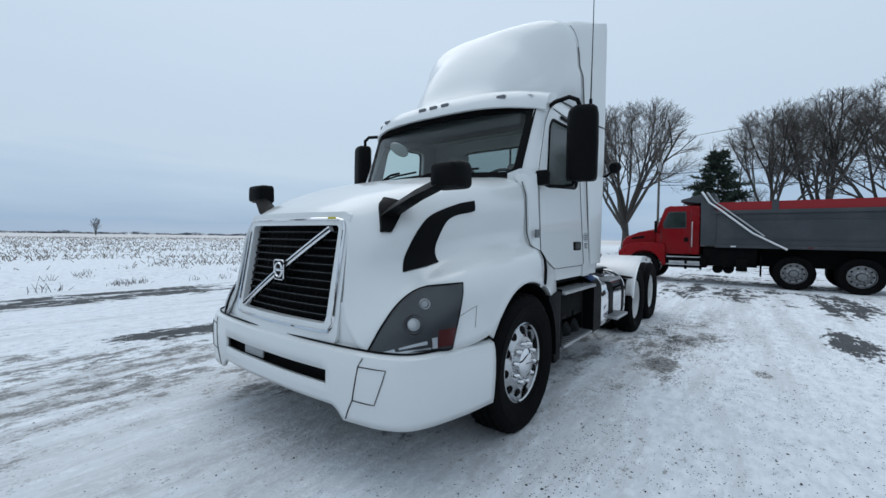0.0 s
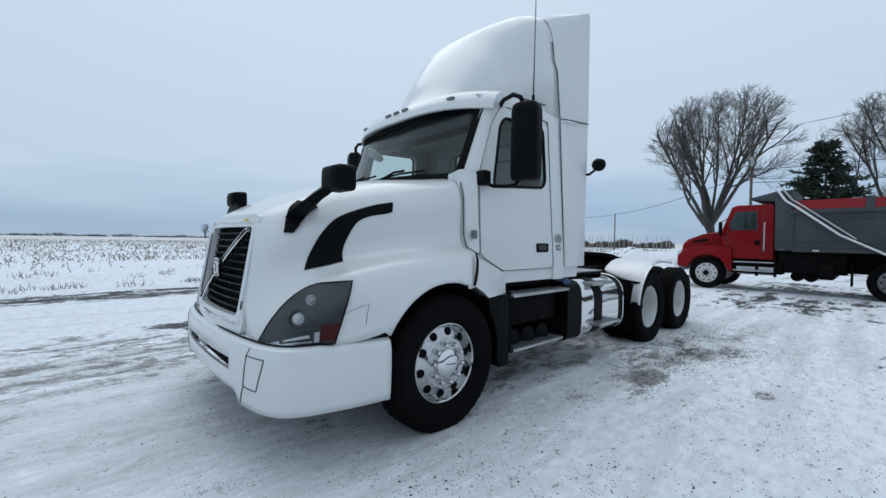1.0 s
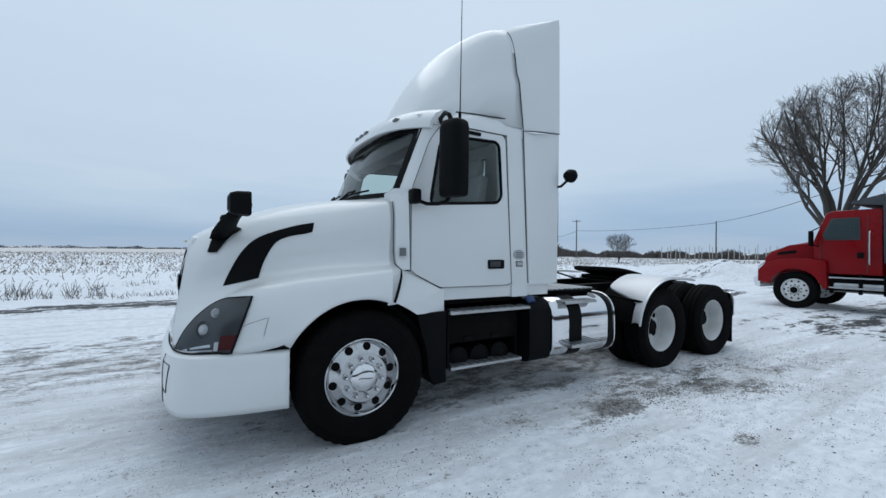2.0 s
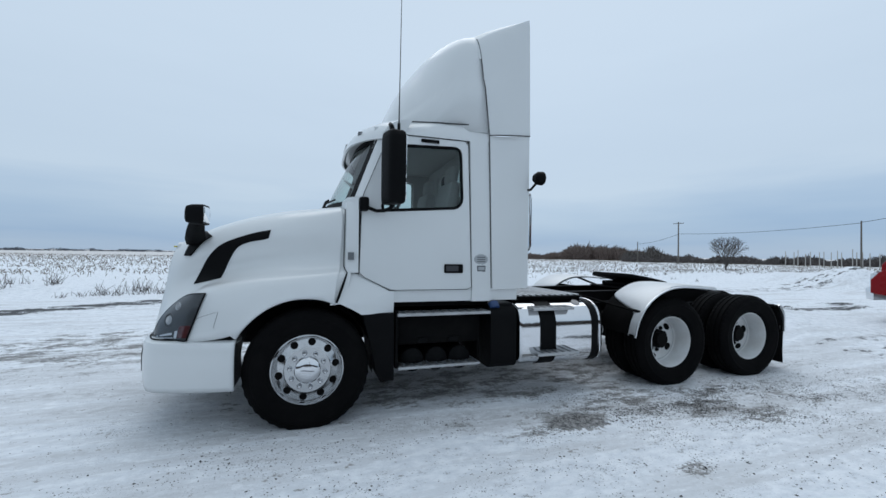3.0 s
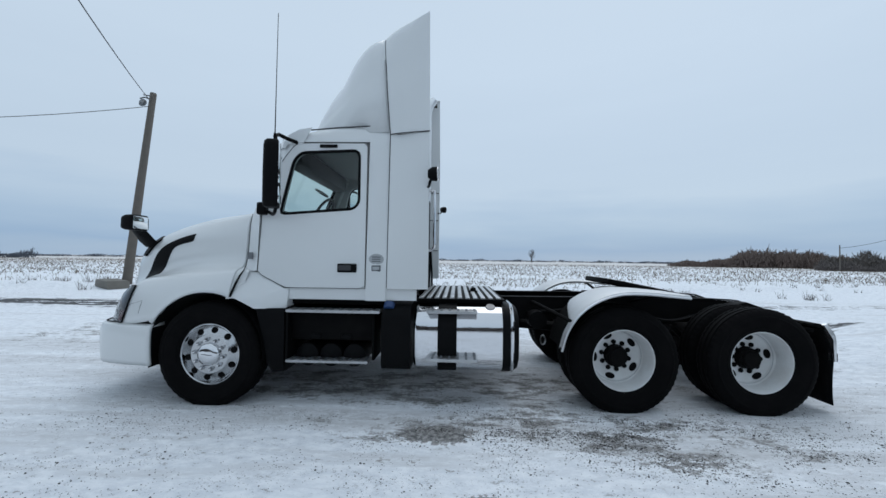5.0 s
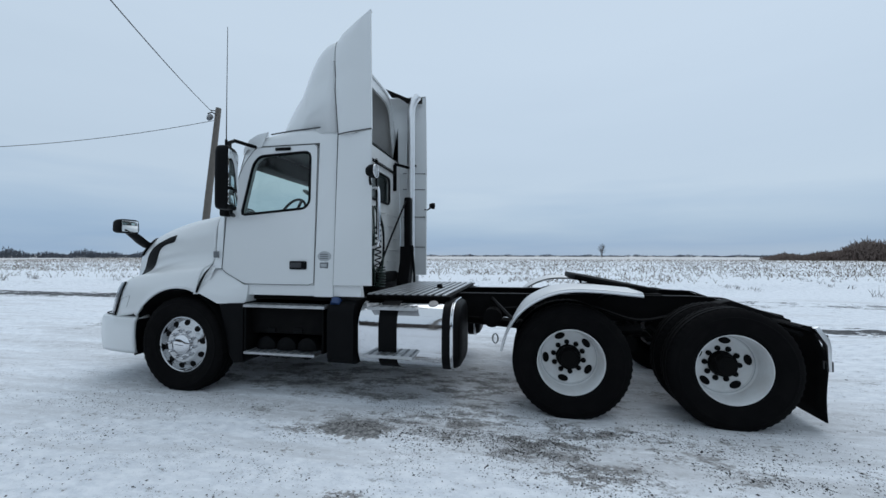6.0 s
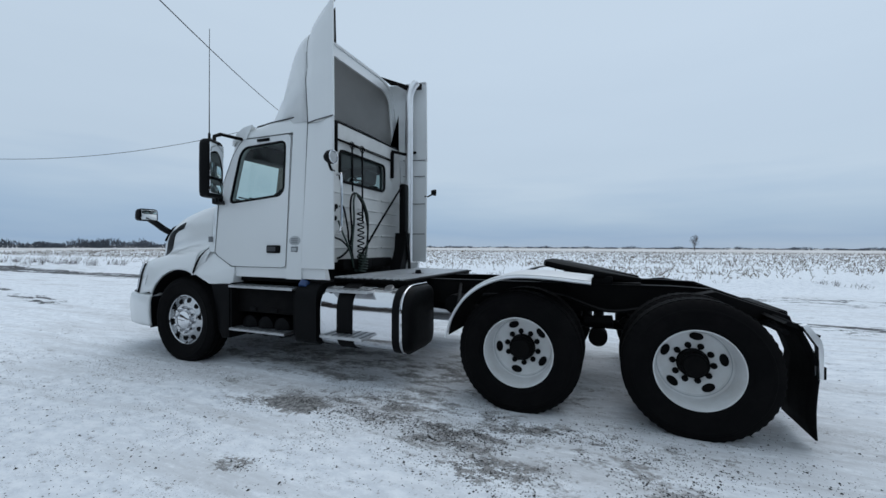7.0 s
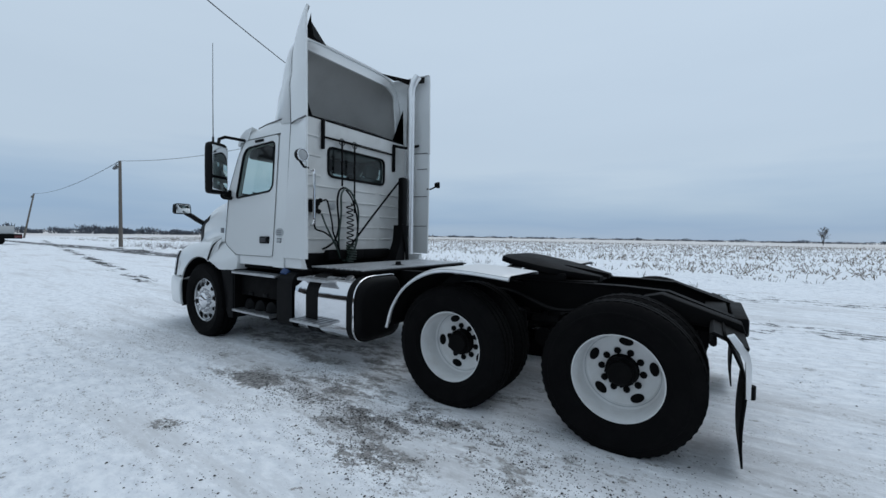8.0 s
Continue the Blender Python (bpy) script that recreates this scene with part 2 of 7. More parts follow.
def spline(pts, per=6, closed=False):
    """Catmull-Rom through points of any dimension."""
    p = np.array(pts, float)
    n = len(p)
    out = []
    for i in range(n if closed else n - 1):
        if closed:
            a, b, c, d = p[i - 1], p[i], p[(i + 1) % n], p[(i + 2) % n]
        else:
            b, c = p[i], p[i + 1]
            a = p[i - 1] if i else 2 * b - c
            d = p[i + 2] if i + 2 < n else 2 * c - b
        for k in range(per):
            t = k / per
            out.append(0.5 * (2 * b + (c - a) * t + (2 * a - 5 * b + 4 * c - d) * t * t + (3 * b - a - 3 * c + d) * t ** 3))
    if not closed:
        out.append(p[-1])
    return np.array(out)


def resample(pts, n, closed=True):
    p = np.array(pts, float)
    if closed:
        p = np.vstack([p, p[:1]])
    s = np.concatenate([[0], np.cumsum(np.linalg.norm(np.diff(p, axis=0), axis=1))])
    t = np.linspace(0, s[-1], n + (1 if closed else 0))[: n]
    return np.stack([np.interp(t, s, p[:, k]) for k in range(p.shape[1])], 1)


def rounded(outline, r, seg=4):
    """Rounds the corners of a plane outline; r is one radius or one a corner."""
    p = [Vector(q) for q in outline]
    rs = r if isinstance(r, (list, tuple)) else [r] * len(p)
    out = []
    for i, q in enumerate(p):
        a, b = p[i - 1] - q, p[(i + 1) % len(p)] - q
        d = min(rs[i], a.length * 0.45, b.length * 0.45)
        if d < 1e-4:
            out.append(tuple(q))
            continue
        s, e = q + a.normalized() * d, q + b.normalized() * d
        for k in range(seg + 1):
            t = k / seg
            out.append(tuple(s * (1 - t) ** 2 + q * 2 * t * (1 - t) + e * t * t))
    return out


def ring_plate(bm, outer, inner, place, thick, n=64):
    """A plate with one opening: outlines in the plane, place(u, v, w) gives the point at depth w."""
    c = np.mean(np.array(inner), 0)

    def around(o):
        p = resample(o, 720)
        a = np.arctan2(p[:, 1] - c[1], p[:, 0] - c[0])
        i = np.argsort(a)
        return a[i], p[i]

    ao, po = around(outer)
    ai, pi = around(inner)
    want = list(np.linspace(-math.pi, math.pi, n, endpoint=False))
    for q in outer:
        want.append(math.atan2(q[1] - c[1], q[0] - c[0]))
    want = sorted(set(round(w, 4) for w in want))

    def pick(a, p):
        return [(np.interp(w, a, p[:, 0], period=2 * math.pi), np.interp(w, a, p[:, 1], period=2 * math.pi)) for w in want]

    o, i = pick(ao, po), pick(ai, pi)
    rings = [[place(u, v, 0.0) for u, v in o], [place(u, v, 0.0) for u, v in i], [place(u, v, thick) for u, v in i], [place(u, v, thick) for u, v in o]]
    sheet(bm, rings, closed=True, wrap=True)


def flip(bm):
    """Mirrors a bmesh to the other side of the truck."""
    bmesh.ops.scale(bm, vec=(1, -1, 1), verts=bm.verts)
    return bm


def smoothstep(a, b, x):
    t = np.clip((x - a) / (b - a), 0, 1)
    return t * t * (3 - 2 * t)


def value_noise(x, y, seed=0):
    """Smooth plane noise in -1 to 1."""
    xi, yi = np.floor(x).astype(np.int64), np.floor(y).astype(np.int64)
    fx, fy = x - xi, y - yi
    fx, fy = fx * fx * (3 - 2 * fx), fy * fy * (3 - 2 * fy)

    def h(a, b):
        v = np.sin(a * 127.1 + b * 311.7 + seed * 74.7) * 43758.5453
        return (v - np.floor(v)) * 2 - 1

    return (h(xi, yi) * (1 - fx) + h(xi + 1, yi) * fx) * (1 - fy) + (h(xi, yi + 1) * (1 - fx) + h(xi + 1, yi + 1) * fx) * fy

# ---- ground ----


def ground_height(x, y):
    """Snowy yard: ruts along the drive, a bank along the field edge, low heaps."""
    r = np.hypot(x - 2, y + 1)
    near = 1 - smoothstep(20, 60, r)
    h = 0.012 * value_noise(x * 0.9, y * 2.2, 1) + 0.007 * value_noise(x * 2.3, y * 6.0, 2) + 0.004 * value_noise(x * 9, y * 13, 3)
    stand = np.exp(-((y + 0.9) / 1.0) ** 2 - ((x - 2.5) / 4.2) ** 2) + np.exp(-((y - 1.0) / 1.0) ** 2 - ((x - 2.5) / 4.2) ** 2)
    h = h * (1 - 0.75 * np.clip(stand, 0, 1))
    h -= 0.018 * np.exp(-((y + 2.3 - 0.12 * x) / 0.22) ** 2) * smoothstep(-6, -1, x) * (0.6 + 0.4 * value_noise(x * 1.3, y, 5))
    for wx in (4.18, 5.55):
        h -= 0.03 * (np.exp(-((x - wx) / 0.6) ** 2 - ((y + 0.9) / 0.7) ** 2) + np.exp(-((x - wx) / 0.6) ** 2 - ((y - 1.0) / 0.7) ** 2))
    h -= 0.045 * (np.exp(-((x - 0.02) / 0.75) ** 2 - ((y + 1.0) / 0.7) ** 2) + np.exp(-((x - 0.02) / 0.75) ** 2 - ((y - 1.1) / 0.7) ** 2))
    edge = 11.2 + 0.6 * value_noise(x * 0.16, x * 0.0, 7) + 4.6 * smoothstep(8, 20, x) - 5.0 * smoothstep(-12, -28, x) + 0 * y
    bank = 0.22 * np.exp(-((y - edge - 1.6) / 1.1) ** 2) * (0.8 + 0.5 * value_noise(x * 0.5, y * 0.6, 8))
    field = 0.10 * smoothstep(0.5, 4, y - edge) + 0.05 * value_noise(x * 0.5, y * 0.9, 9) * smoothstep(1, 3, y - edge)
    h = h + (bank + field) * (1 - smoothstep(120, 200, r))
    h += (1.15 * np.exp(-((x - 27.0) / 2.6) ** 2 - ((y - 8.4) / 1.6) ** 2) + 0.7 * np.exp(-((x - 26.0) / 2.6) ** 2 - ((y - 11.2) / 1.7) ** 2)) * (1 + 0.2 * value_noise(x * 0.9, y * 0.9, 11))
    h += 0.5 * np.exp(-((x - 30) / 5.0) ** 2 - ((y - 15.0) / 3.0) ** 2)
    h += 0.30 * np.exp(-((x - 9.6) / 1.5) ** 2 - ((y - 1.3) / 1.1) ** 2) * (1 + 0.4 * value_noise(x * 1.7, y * 1.7, 12))
    h += 0.24 * np.exp(-((x - 11.6) / 1.0) ** 2 - ((y - 3.2) / 1.6) ** 2)
    return h * (0.15 + 0.85 * near) + 0.10 * (1 - near) * smoothstep(60, 150, r) * value_noise(x * 0.01, y * 0.01, 4)


def axis(a, b, step, far, grow=1.065):
    v = list(np.arange(a, b, step))
    s, p = step, v[-1]
    while p < far:
        s *= grow
        p += s
        v.append(p)
    s, p = step, v[0]
    while p > -far:
        s *= grow
        p -= s
        v.insert(0, p)
    return np.array(v)


def ground_material():
    m = bpy.data.materials.new("trodden_snow_and_gravel")
    m.use_nodes = True
    n, l = m.node_tree.nodes, m.node_tree.links
    b = n["Principled BSDF"]
    geo, sep = n.new("ShaderNodeNewGeometry"), n.new("ShaderNodeSeparateXYZ")
    l.new(geo.outputs["Position"], sep.inputs[0])

    def noise_tex(scale, stretch=(1, 1, 1), detail=6.0, rough=0.6, shift=(0, 0, 0)):
        mp, t = n.new("ShaderNodeMapping"), n.new("ShaderNodeTexNoise")
        mp.inputs["Scale"].default_value, mp.inputs["Location"].default_value = stretch, shift
        t.inputs["Scale"].default_value, t.inputs["Detail"].default_value, t.inputs["Roughness"].default_value = scale, detail, rough
        l.new(geo.outputs["Position"], mp.inputs[0])
        l.new(mp.outputs[0], t.inputs["Vector"])
        return t.outputs[0]

    def rng(v, a, c, lo=0.0, hi=1.0):
        r = n.new("ShaderNodeMapRange")
        r.interpolation_type = "SMOOTHSTEP"
        for k, q in zip(("From Min", "From Max", "To Min", "To Max"), (a, c, lo, hi)):
            r.inputs[k].default_value = q
        l.new(v, r.inputs["Value"])
        return r.outputs[0]

    def op(kind, a, c):
        q = n.new("ShaderNodeMath")
        q.operation = kind
        for i, v in enumerate((a, c)):
            if isinstance(v, (int, float)):
                q.inputs[i].default_value = v
            else:
                l.new(v, q.inputs[i])
        return q.outputs[0]

    def mix(f, a, c):
        q = n.new("ShaderNodeMix")
        q.data_type = "RGBA"
        l.new(f, q.inputs["Factor"])
        for k, v in (("A", a), ("B", c)):
            if isinstance(v, tuple):
                q.inputs[k].default_value = (*v, 1)
            else:
                l.new(v, q.inputs[k])
        return q.outputs["Result"]

    X, Y = sep.outputs["X"], sep.outputs["Y"]

    def blob(cx, cy, rx, ry):
        """1 in the middle of an oval patch, 0 outside."""
        dx, dy = op("MULTIPLY", op("SUBTRACT", X, cx), 1 / rx), op("MULTIPLY", op("SUBTRACT", Y, cy), 1 / ry)
        d = op("ADD", op("MULTIPLY", dx, dx), op("MULTIPLY", dy, dy))
        return rng(d, 1.6, 0.1)

    big = noise_tex(0.35, (0.55, 1.3, 1))
    streak = noise_tex(1.1, (0.30, 2.4, 1), 8.0, 0.66)
    mid = noise_tex(2.4, (0.7, 1.4, 1), 9.0, 0.70)
    lump = noise_tex(7.5, (0.8, 1.3, 1), 7.0, 0.72, (3, 7, 0))
    fine = noise_tex(24.0, (1, 1, 1), 6.0, 0.75)
    speck = noise_tex(75.0, (0.8, 1.2, 1), 3.0, 0.6)
    yard = rng(op("ADD", Y, op("MULTIPLY", big, 1.5)), 12.0, 10.6)

    snow = mix(rng(lump, 0.35, 0.68), (0.84, 0.865, 0.895), (0.66, 0.695, 0.74))
    packed = mix(rng(lump, 0.36, 0.64), (0.46, 0.468, 0.48), (0.74, 0.762, 0.79))
    gravel = mix(rng(fine, 0.40, 0.60), (0.026, 0.025, 0.023), (0.30, 0.29, 0.28))
    wet = mix(rng(fine, 0.3, 0.7), (0.012, 0.012, 0.013), (0.055, 0.055, 0.058))

    # trodden patches; those under the truck also darken the ground for its shade
    tread = op("MAXIMUM", blob(2.6, -0.9, 6.5, 1.35), op("MAXIMUM", blob(0.5, 0.8, 7.0, 2.6), blob(7.5, -2.3, 4.5, 1.4)))
    tread = op("MAXIMUM", tread, op("MULTIPLY", rng(big, 0.40, 0.62), 0.62))
    pk = rng(op("ADD", op("ADD", op("MULTIPLY", op("SUBTRACT", streak, 0.5), 2.2), op("MULTIPLY", op("SUBTRACT", lump, 0.5), 1.0)), op("MULTIPLY", tread, 0.36)), 0.05, 0.45)
    pk = op("MULTIPLY", pk, yard)
    band = op("MAXIMUM", blob(3.5, -1.62, 2.4, 0.50), op("MAXIMUM", op("MULTIPLY", blob(5.6, -1.95, 2.2, 0.5), 0.5), blob(2.2, -0.5, 3.2, 0.8)))
    band = op("MAXIMUM", band, op("MAXIMUM", blob(-2.6, 2.6, 3.2, 1.6), blob(0.0, 1.5, 1.6, 1.2)))
    gv = rng(op("ADD", op("ADD", op("MULTIPLY", op("SUBTRACT", mid, 0.5), 1.8), op("MULTIPLY", op("SUBTRACT", lump, 0.5), 1.1)), op("ADD", op("MULTIPLY", op("SUBTRACT", fine, 0.5), 1.0), op("MULTIPLY", band, 0.36))), 0.26, 0.52)
    gv = op("MULTIPLY", gv, yard)
    bend = op("ADD", 8.8, rng(X, -4.0, -7.5, 0.0, -2.0))
    strip1 = op("MULTIPLY", rng(op("ABSOLUTE", op("SUBTRACT", Y, bend), 0), 1.15, 0.35), rng(noise_tex(0.55, (0.5, 1, 1), shift=(3, 0, 0)), 0.30, 0.42))
    strip1 = op("MULTIPLY", strip1, rng(X, 3.0, 0.8, 0.35, 1.0))
    strip1 = op("MAXIMUM", strip1, op("MAXIMUM", op("MULTIPLY", blob(-0.45, 4.0, 1.1, 0.42), 1.1), blob(1.3, 8.6, 0.6, 0.5)))
    strip2 = op("MULTIPLY", rng(op("ABSOLUTE", op("SUBTRACT", Y, 4.0), 0), 0.9, 0.1), rng(noise_tex(0.7, (0.45, 1.3, 1), shift=(9, 2, 0)), 0.50, 0.60))
    strip2 = op("MULTIPLY", strip2, rng(X, 3.0, 6.0))
    strip3 = op("MULTIPLY", rng(op("ABSOLUTE", op("SUBTRACT", Y, op("ADD", -0.4, op("MULTIPLY", X, -0.16))), 0), 0.45, 0.05), rng(X, -6.5, -9.5))
    strip3 = op("MULTIPLY", strip3, rng(noise_tex(0.6, (0.5, 1.6, 1), shift=(1, 5, 0)), 0.42, 0.55))
    strip4 = op("MULTIPLY", rng(op("ABSOLUTE", op("SUBTRACT", Y, op("ADD", 6.3, op("MULTIPLY", X, -0.2))), 0), 0.8, 0.1), op("MULTIPLY", rng(X, 5.0, 8.0), rng(noise_tex(0.8, (0.4, 1.8, 1), shift=(6, 1, 0)), 0.46, 0.58)))
    road = op("MULTIPLY", rng(X, 6.5, 11.0), rng(op("ADD", Y, op("MULTIPLY", mid, 2.0)), 1.6, -0.4))
    road = op("MULTIPLY", op("MULTIPLY", road, 0.72), rng(noise_tex(0.45, (1.6, 0.5, 1), 7.0, shift=(4, 4, 0)), 0.49, 0.58))
    # unseen dark road strip, added behind the camera for reflections in the chrome
    lane = op("MULTIPLY", rng(op("ABSOLUTE", op("ADD", Y, 18.0), 0), 4.2, 3.4), rng(noise_tex(0.3, (0.15, 1.6, 1)), 0.30, 0.45))
    spots = op("MAXIMUM", blob(2.35, -1.80, 0.34, 0.20), op("MAXIMUM", op("MULTIPLY", blob(4.22, -2.16, 0.36, 0.2), 0.55), op("MULTIPLY", blob(2.64, -2.73, 0.17, 0.11), 0.5)))
    sg = rng(op("ADD", op("MULTIPLY", spots, 0.80), op("MULTIPLY", op("SUBTRACT", op("ADD", lump, fine), 1.0), 1.9)), 0.26, 0.46)
    wt = op("MAXIMUM", op("MAXIMUM", strip1, strip2), op("MAXIMUM", op("MAXIMUM", strip3, road), op("MAXIMUM", op("MAXIMUM", strip4, lane), op("MAXIMUM", op("MULTIPLY", blob(5.15, -3.8, 1.1, 0.34), 1.0), op("MULTIPLY", blob(10.2, -4.4, 2.4, 0.7), 0.9)))))
    wt = op("MULTIPLY", rng(wt, 0.0, 0.12), rng(op("ADD", op("MULTIPLY", wt, 0.75), op("ADD", op("MULTIPLY", op("SUBTRACT", mid, 0.5), 3.0), op("ADD", op("MULTIPLY", op("SUBTRACT", streak, 0.5), 2.4), op("MULTIPLY", op("SUBTRACT", lump, 0.5), 2.0)))), 0.42, 0.56))
    wt = op("MULTIPLY", wt, yard)
    sp = op("MULTIPLY", rng(speck, 0.60, 0.66), rng(mid, 0.48, 0.62))
    sp = op("MULTIPLY", sp, yard)

    col = mix(op("MULTIPLY", pk, 0.88), snow, packed)
    col = mix(op("MULTIPLY", op("MAXIMUM", gv, sg), 0.90), col, gravel)
    col = mix(op("MULTIPLY", wt, 0.93), col, wet)
    col = mix(op("MULTIPLY", sp, 0.85), col, (0.07, 0.068, 0.064))
    dist = op("ADD", op("MULTIPLY", X, X), op("MULTIPLY", Y, Y))
    farf = op("MULTIPLY", rng(dist, 900.0, 26000.0), op("SUBTRACT", 1.0, yard))
    straw = mix(rng(noise_tex(0.05, (0.5, 1.6, 1)), 0.35, 0.65), (0.50, 0.45, 0.41), (0.68, 0.66, 0.65))
    col = mix(op("MULTIPLY", farf, 0.75), col, straw)
    l.new(col, b.inputs["Base Color"])
    rough = op("SUBTRACT", 0.85, op("MULTIPLY", op("MAXIMUM", op("MULTIPLY", wt, 0.4), op("MULTIPLY", pk, 0.45)), 0.45))
    l.new(rough, b.inputs["Roughness"])
    l.new(op("SUBTRACT", 0.35, op("MULTIPLY", wt, 0.27)), b.inputs["Specular IOR Level"])
    hgt = op("ADD", op("MULTIPLY", mid, 0.7), op("ADD", op("MULTIPLY", lump, 0.45), op("ADD", op("MULTIPLY", fine, 0.24), op("MULTIPLY", speck, 0.10))))
    hgt = op("SUBTRACT", hgt, op("MULTIPLY", wt, 0.25))
    bp = n.new("ShaderNodeBump")
    bp.inputs["Strength"].default_value, bp.inputs["Distance"].default_value = 0.7, 0.05
    l.new(hgt, bp.inputs["Height"])
    l.new(bp.outputs[0], b.inputs["Normal"])
    return m


def build_ground():
    gx, gy = axis(-9, 13, 0.1, 3500), axis(-7, 17, 0.1, 3500)
    xx, yy = np.meshgrid(gx, gy)
    zz = ground_height(xx, yy)
    nx, ny = len(gx), len(gy)
    verts = np.stack([xx.ravel(), yy.ravel(), zz.ravel()], 1)
    i = (np.arange(ny - 1)[:, None] * nx + np.arange(nx - 1)[None, :]).ravel()
    faces = np.stack([i, i + 1, i + nx + 1, i + nx], 1)
    me = bpy.data.meshes.new("ground")
    me.from_pydata(verts.tolist(), [], faces.tolist())
    me.polygons.foreach_set("use_smooth", [True] * len(me.polygons))
    me.materials.append(ground_material())
    return tagged(new("ground", me), "snow-covered yard with gravel, ice and tyre tracks", "ground", kind="structure")


ground = build_ground()

# ---- white tractor: x runs to its rear, y to its right side ----
truck = thing("semi_truck", "white day-cab semi tractor standing on snowy yard", "truck", (0, 0.06, 0))
truck.scale = (1, 1.054, 1)


def side_y(z):
    """Half width of the cab at a height."""
    return 1.115 - 0.062 * (z - 1.3)


HOOD = [  # rows from the grille to the cowl, each from the middle out to the wheel arch
    [(-1.205, 0, 1.585), (-1.20, 0.30, 1.58), (-1.195, 0.51, 1.555), (-1.225, 0.595, 1.42), (-1.26, 0.62, 1.17), (-1.295, 0.65, 0.95), (-1.295, 0.74, 0.82), (-1.28, 0.82, 0.745)],
    [(-1.10, 0, 1.655), (-1.10, 0.34, 1.645), (-1.08, 0.60, 1.60), (-1.085, 0.725, 1.44), (-1.12, 0.73, 1.21), (-1.15, 0.80, 1.05), (-1.165, 0.91, 0.93), (-1.18, 0.965, 0.75)],
    [(-0.85, 0, 1.775), (-0.85, 0.40, 1.76), (-0.84, 0.70, 1.70), (-0.85, 0.825, 1.52), (-0.86, 0.835, 1.30), (-0.86, 0.935, 1.205), (-0.865, 1.12, 1.125), (-0.93, 1.16, 0.755)],
    [(-0.55, 0, 1.875), (-0.55, 0.44, 1.86), (-0.55, 0.77, 1.79), (-0.55, 0.90, 1.62), (-0.55, 0.905, 1.385), (-0.56, 0.995, 1.275), (-0.56, 1.16, 1.20), (-0.56, 1.235, 0.82)],
    [(-0.22, 0, 1.945), (-0.22, 0.47, 1.93), (-0.22, 0.825, 1.865), (-0.22, 0.965, 1.70), (-0.22, 0.97, 1.44), (-0.22, 1.035, 1.335), (-0.22, 1.18, 1.255), (-0.22, 1.238, 1.06)],
    [(0.10, 0, 1.985), (0.10, 0.49, 1.97), (0.10, 0.875, 1.91), (0.10, 1.0, 1.76), (0.10, 1.015, 1.47), (0.10, 1.065, 1.36), (0.10, 1.185, 1.285), (0.10, 1.24, 1.10)],
    [(0.30, 0, 2.00), (0.30, 0.50, 1.99), (0.30, 0.90, 1.945), (0.305, 1.02, 1.81), (0.29, 1.04, 1.48), (0.285, 1.08, 1.375), (0.26, 1.19, 1.30), (0.23, 1.24, 1.07)],
]


def hood_grid(per_row=9, per_col=6):
    rows = [spline(r, per_col) for r in HOOD]
    cols = np.stack(rows, 1)
    g = np.stack([spline(c, per_row) for c in cols], 1)
    for r in g:
        x = r[-1][0]
        if x > -0.6:
            z = 0.49 + math.sqrt(max(0.61 ** 2 - (x + 0.02) ** 2, 0.01))
            r[-1][2] = z if x > -0.57 else 0.765 + (z - 0.765) * (x + 0.6) / 0.03
            z = r[-1][2]
            for k in range(2, 6):
                r[-k][2] = max(r[-k][2], z + (k - 1) * 0.028)
    return g


hg = hood_grid()
hood_pts = hood_grid(30, 22).reshape(-1, 3)


def hood_y(x, z):
    d = (hood_pts[:, 0] - x) ** 2 + (hood_pts[:, 2] - z) ** 2
    i = np.argsort(d)[:4]
    w = 1 / (d[i] + 1e-6)
    return float((hood_pts[i, 1] * w).sum() / w.sum())


def on_hood(x, z, off):
    """A point on the near side of the hood at a place in side view, lifted off by off."""
    return (x - off * 0.35, -hood_y(x, z) - off, z + off * 0.25)


def hood_patch(a, b, off, m=5, n=22):
    """A patch on the hood between two curves in side view, with a rim down to the skin."""
    ca, cb = resample(spline(a, 8), n, False), resample(spline(b, 8), n, False)
    rows = []
    for j in range(m + 1):
        t = j / m
        rows.append([on_hood(*(ca[i] * (1 - t) + cb[i] * t), off) for i in range(n)])
    bm = bmesh.new()
    sheet(bm, rows)
    edge = rows[0] + [r[-1] for r in rows[1:]] + rows[-1][::-1][1:] + [r[0] for r in rows[::-1][1:-1]]
    low = [(x + off * 0.5, y + off * 1.6, z - off * 0.3) for x, y, z in edge]
    sheet(bm, [edge, low], closed=True)
    bmesh.ops.remove_doubles(bm, verts=bm.verts, dist=1e-4)
    return bm


def both(name, make, material, parent=None, label="", smooth=35.0, mats=()):
    """A part on the near side and its mirror image on the far side."""
    a = part(name, make(), material, parent or truck, label, smooth, mats)
    b = part(name, flip(make()), material, parent or truck, label, smooth, mats)
    return a, b


def build_hood():
    bm = bmesh.new()
    left = [[(p[0], -p[1], p[2]) for p in r] for r in hg]
    right = [[tuple(p) for p in r] for r in hg]
    rows = [l[::-1] + r[1:] for l, r in zip(left, right)]
    sheet(bm, rows)
    hood = part("hood", bm, WHITE, truck, "white sloping hood with flared fenders", 50)
    sol = hood.modifiers.new("thickness", "SOLIDIFY")
    sol.thickness, sol.offset = 0.02, -1
    return hood


hood = build_hood()
VENT_TOP = [(-0.975, 1.204), (-0.926, 1.321), (-0.847, 1.47), (-0.733, 1.578), (-0.505, 1.666), (-0.334, 1.705)]
VENT_LOW = [(-0.74, 1.265), (-0.69, 1.405), (-0.618, 1.535), (-0.521, 1.587), (-0.40, 1.612), (-0.35, 1.628)]
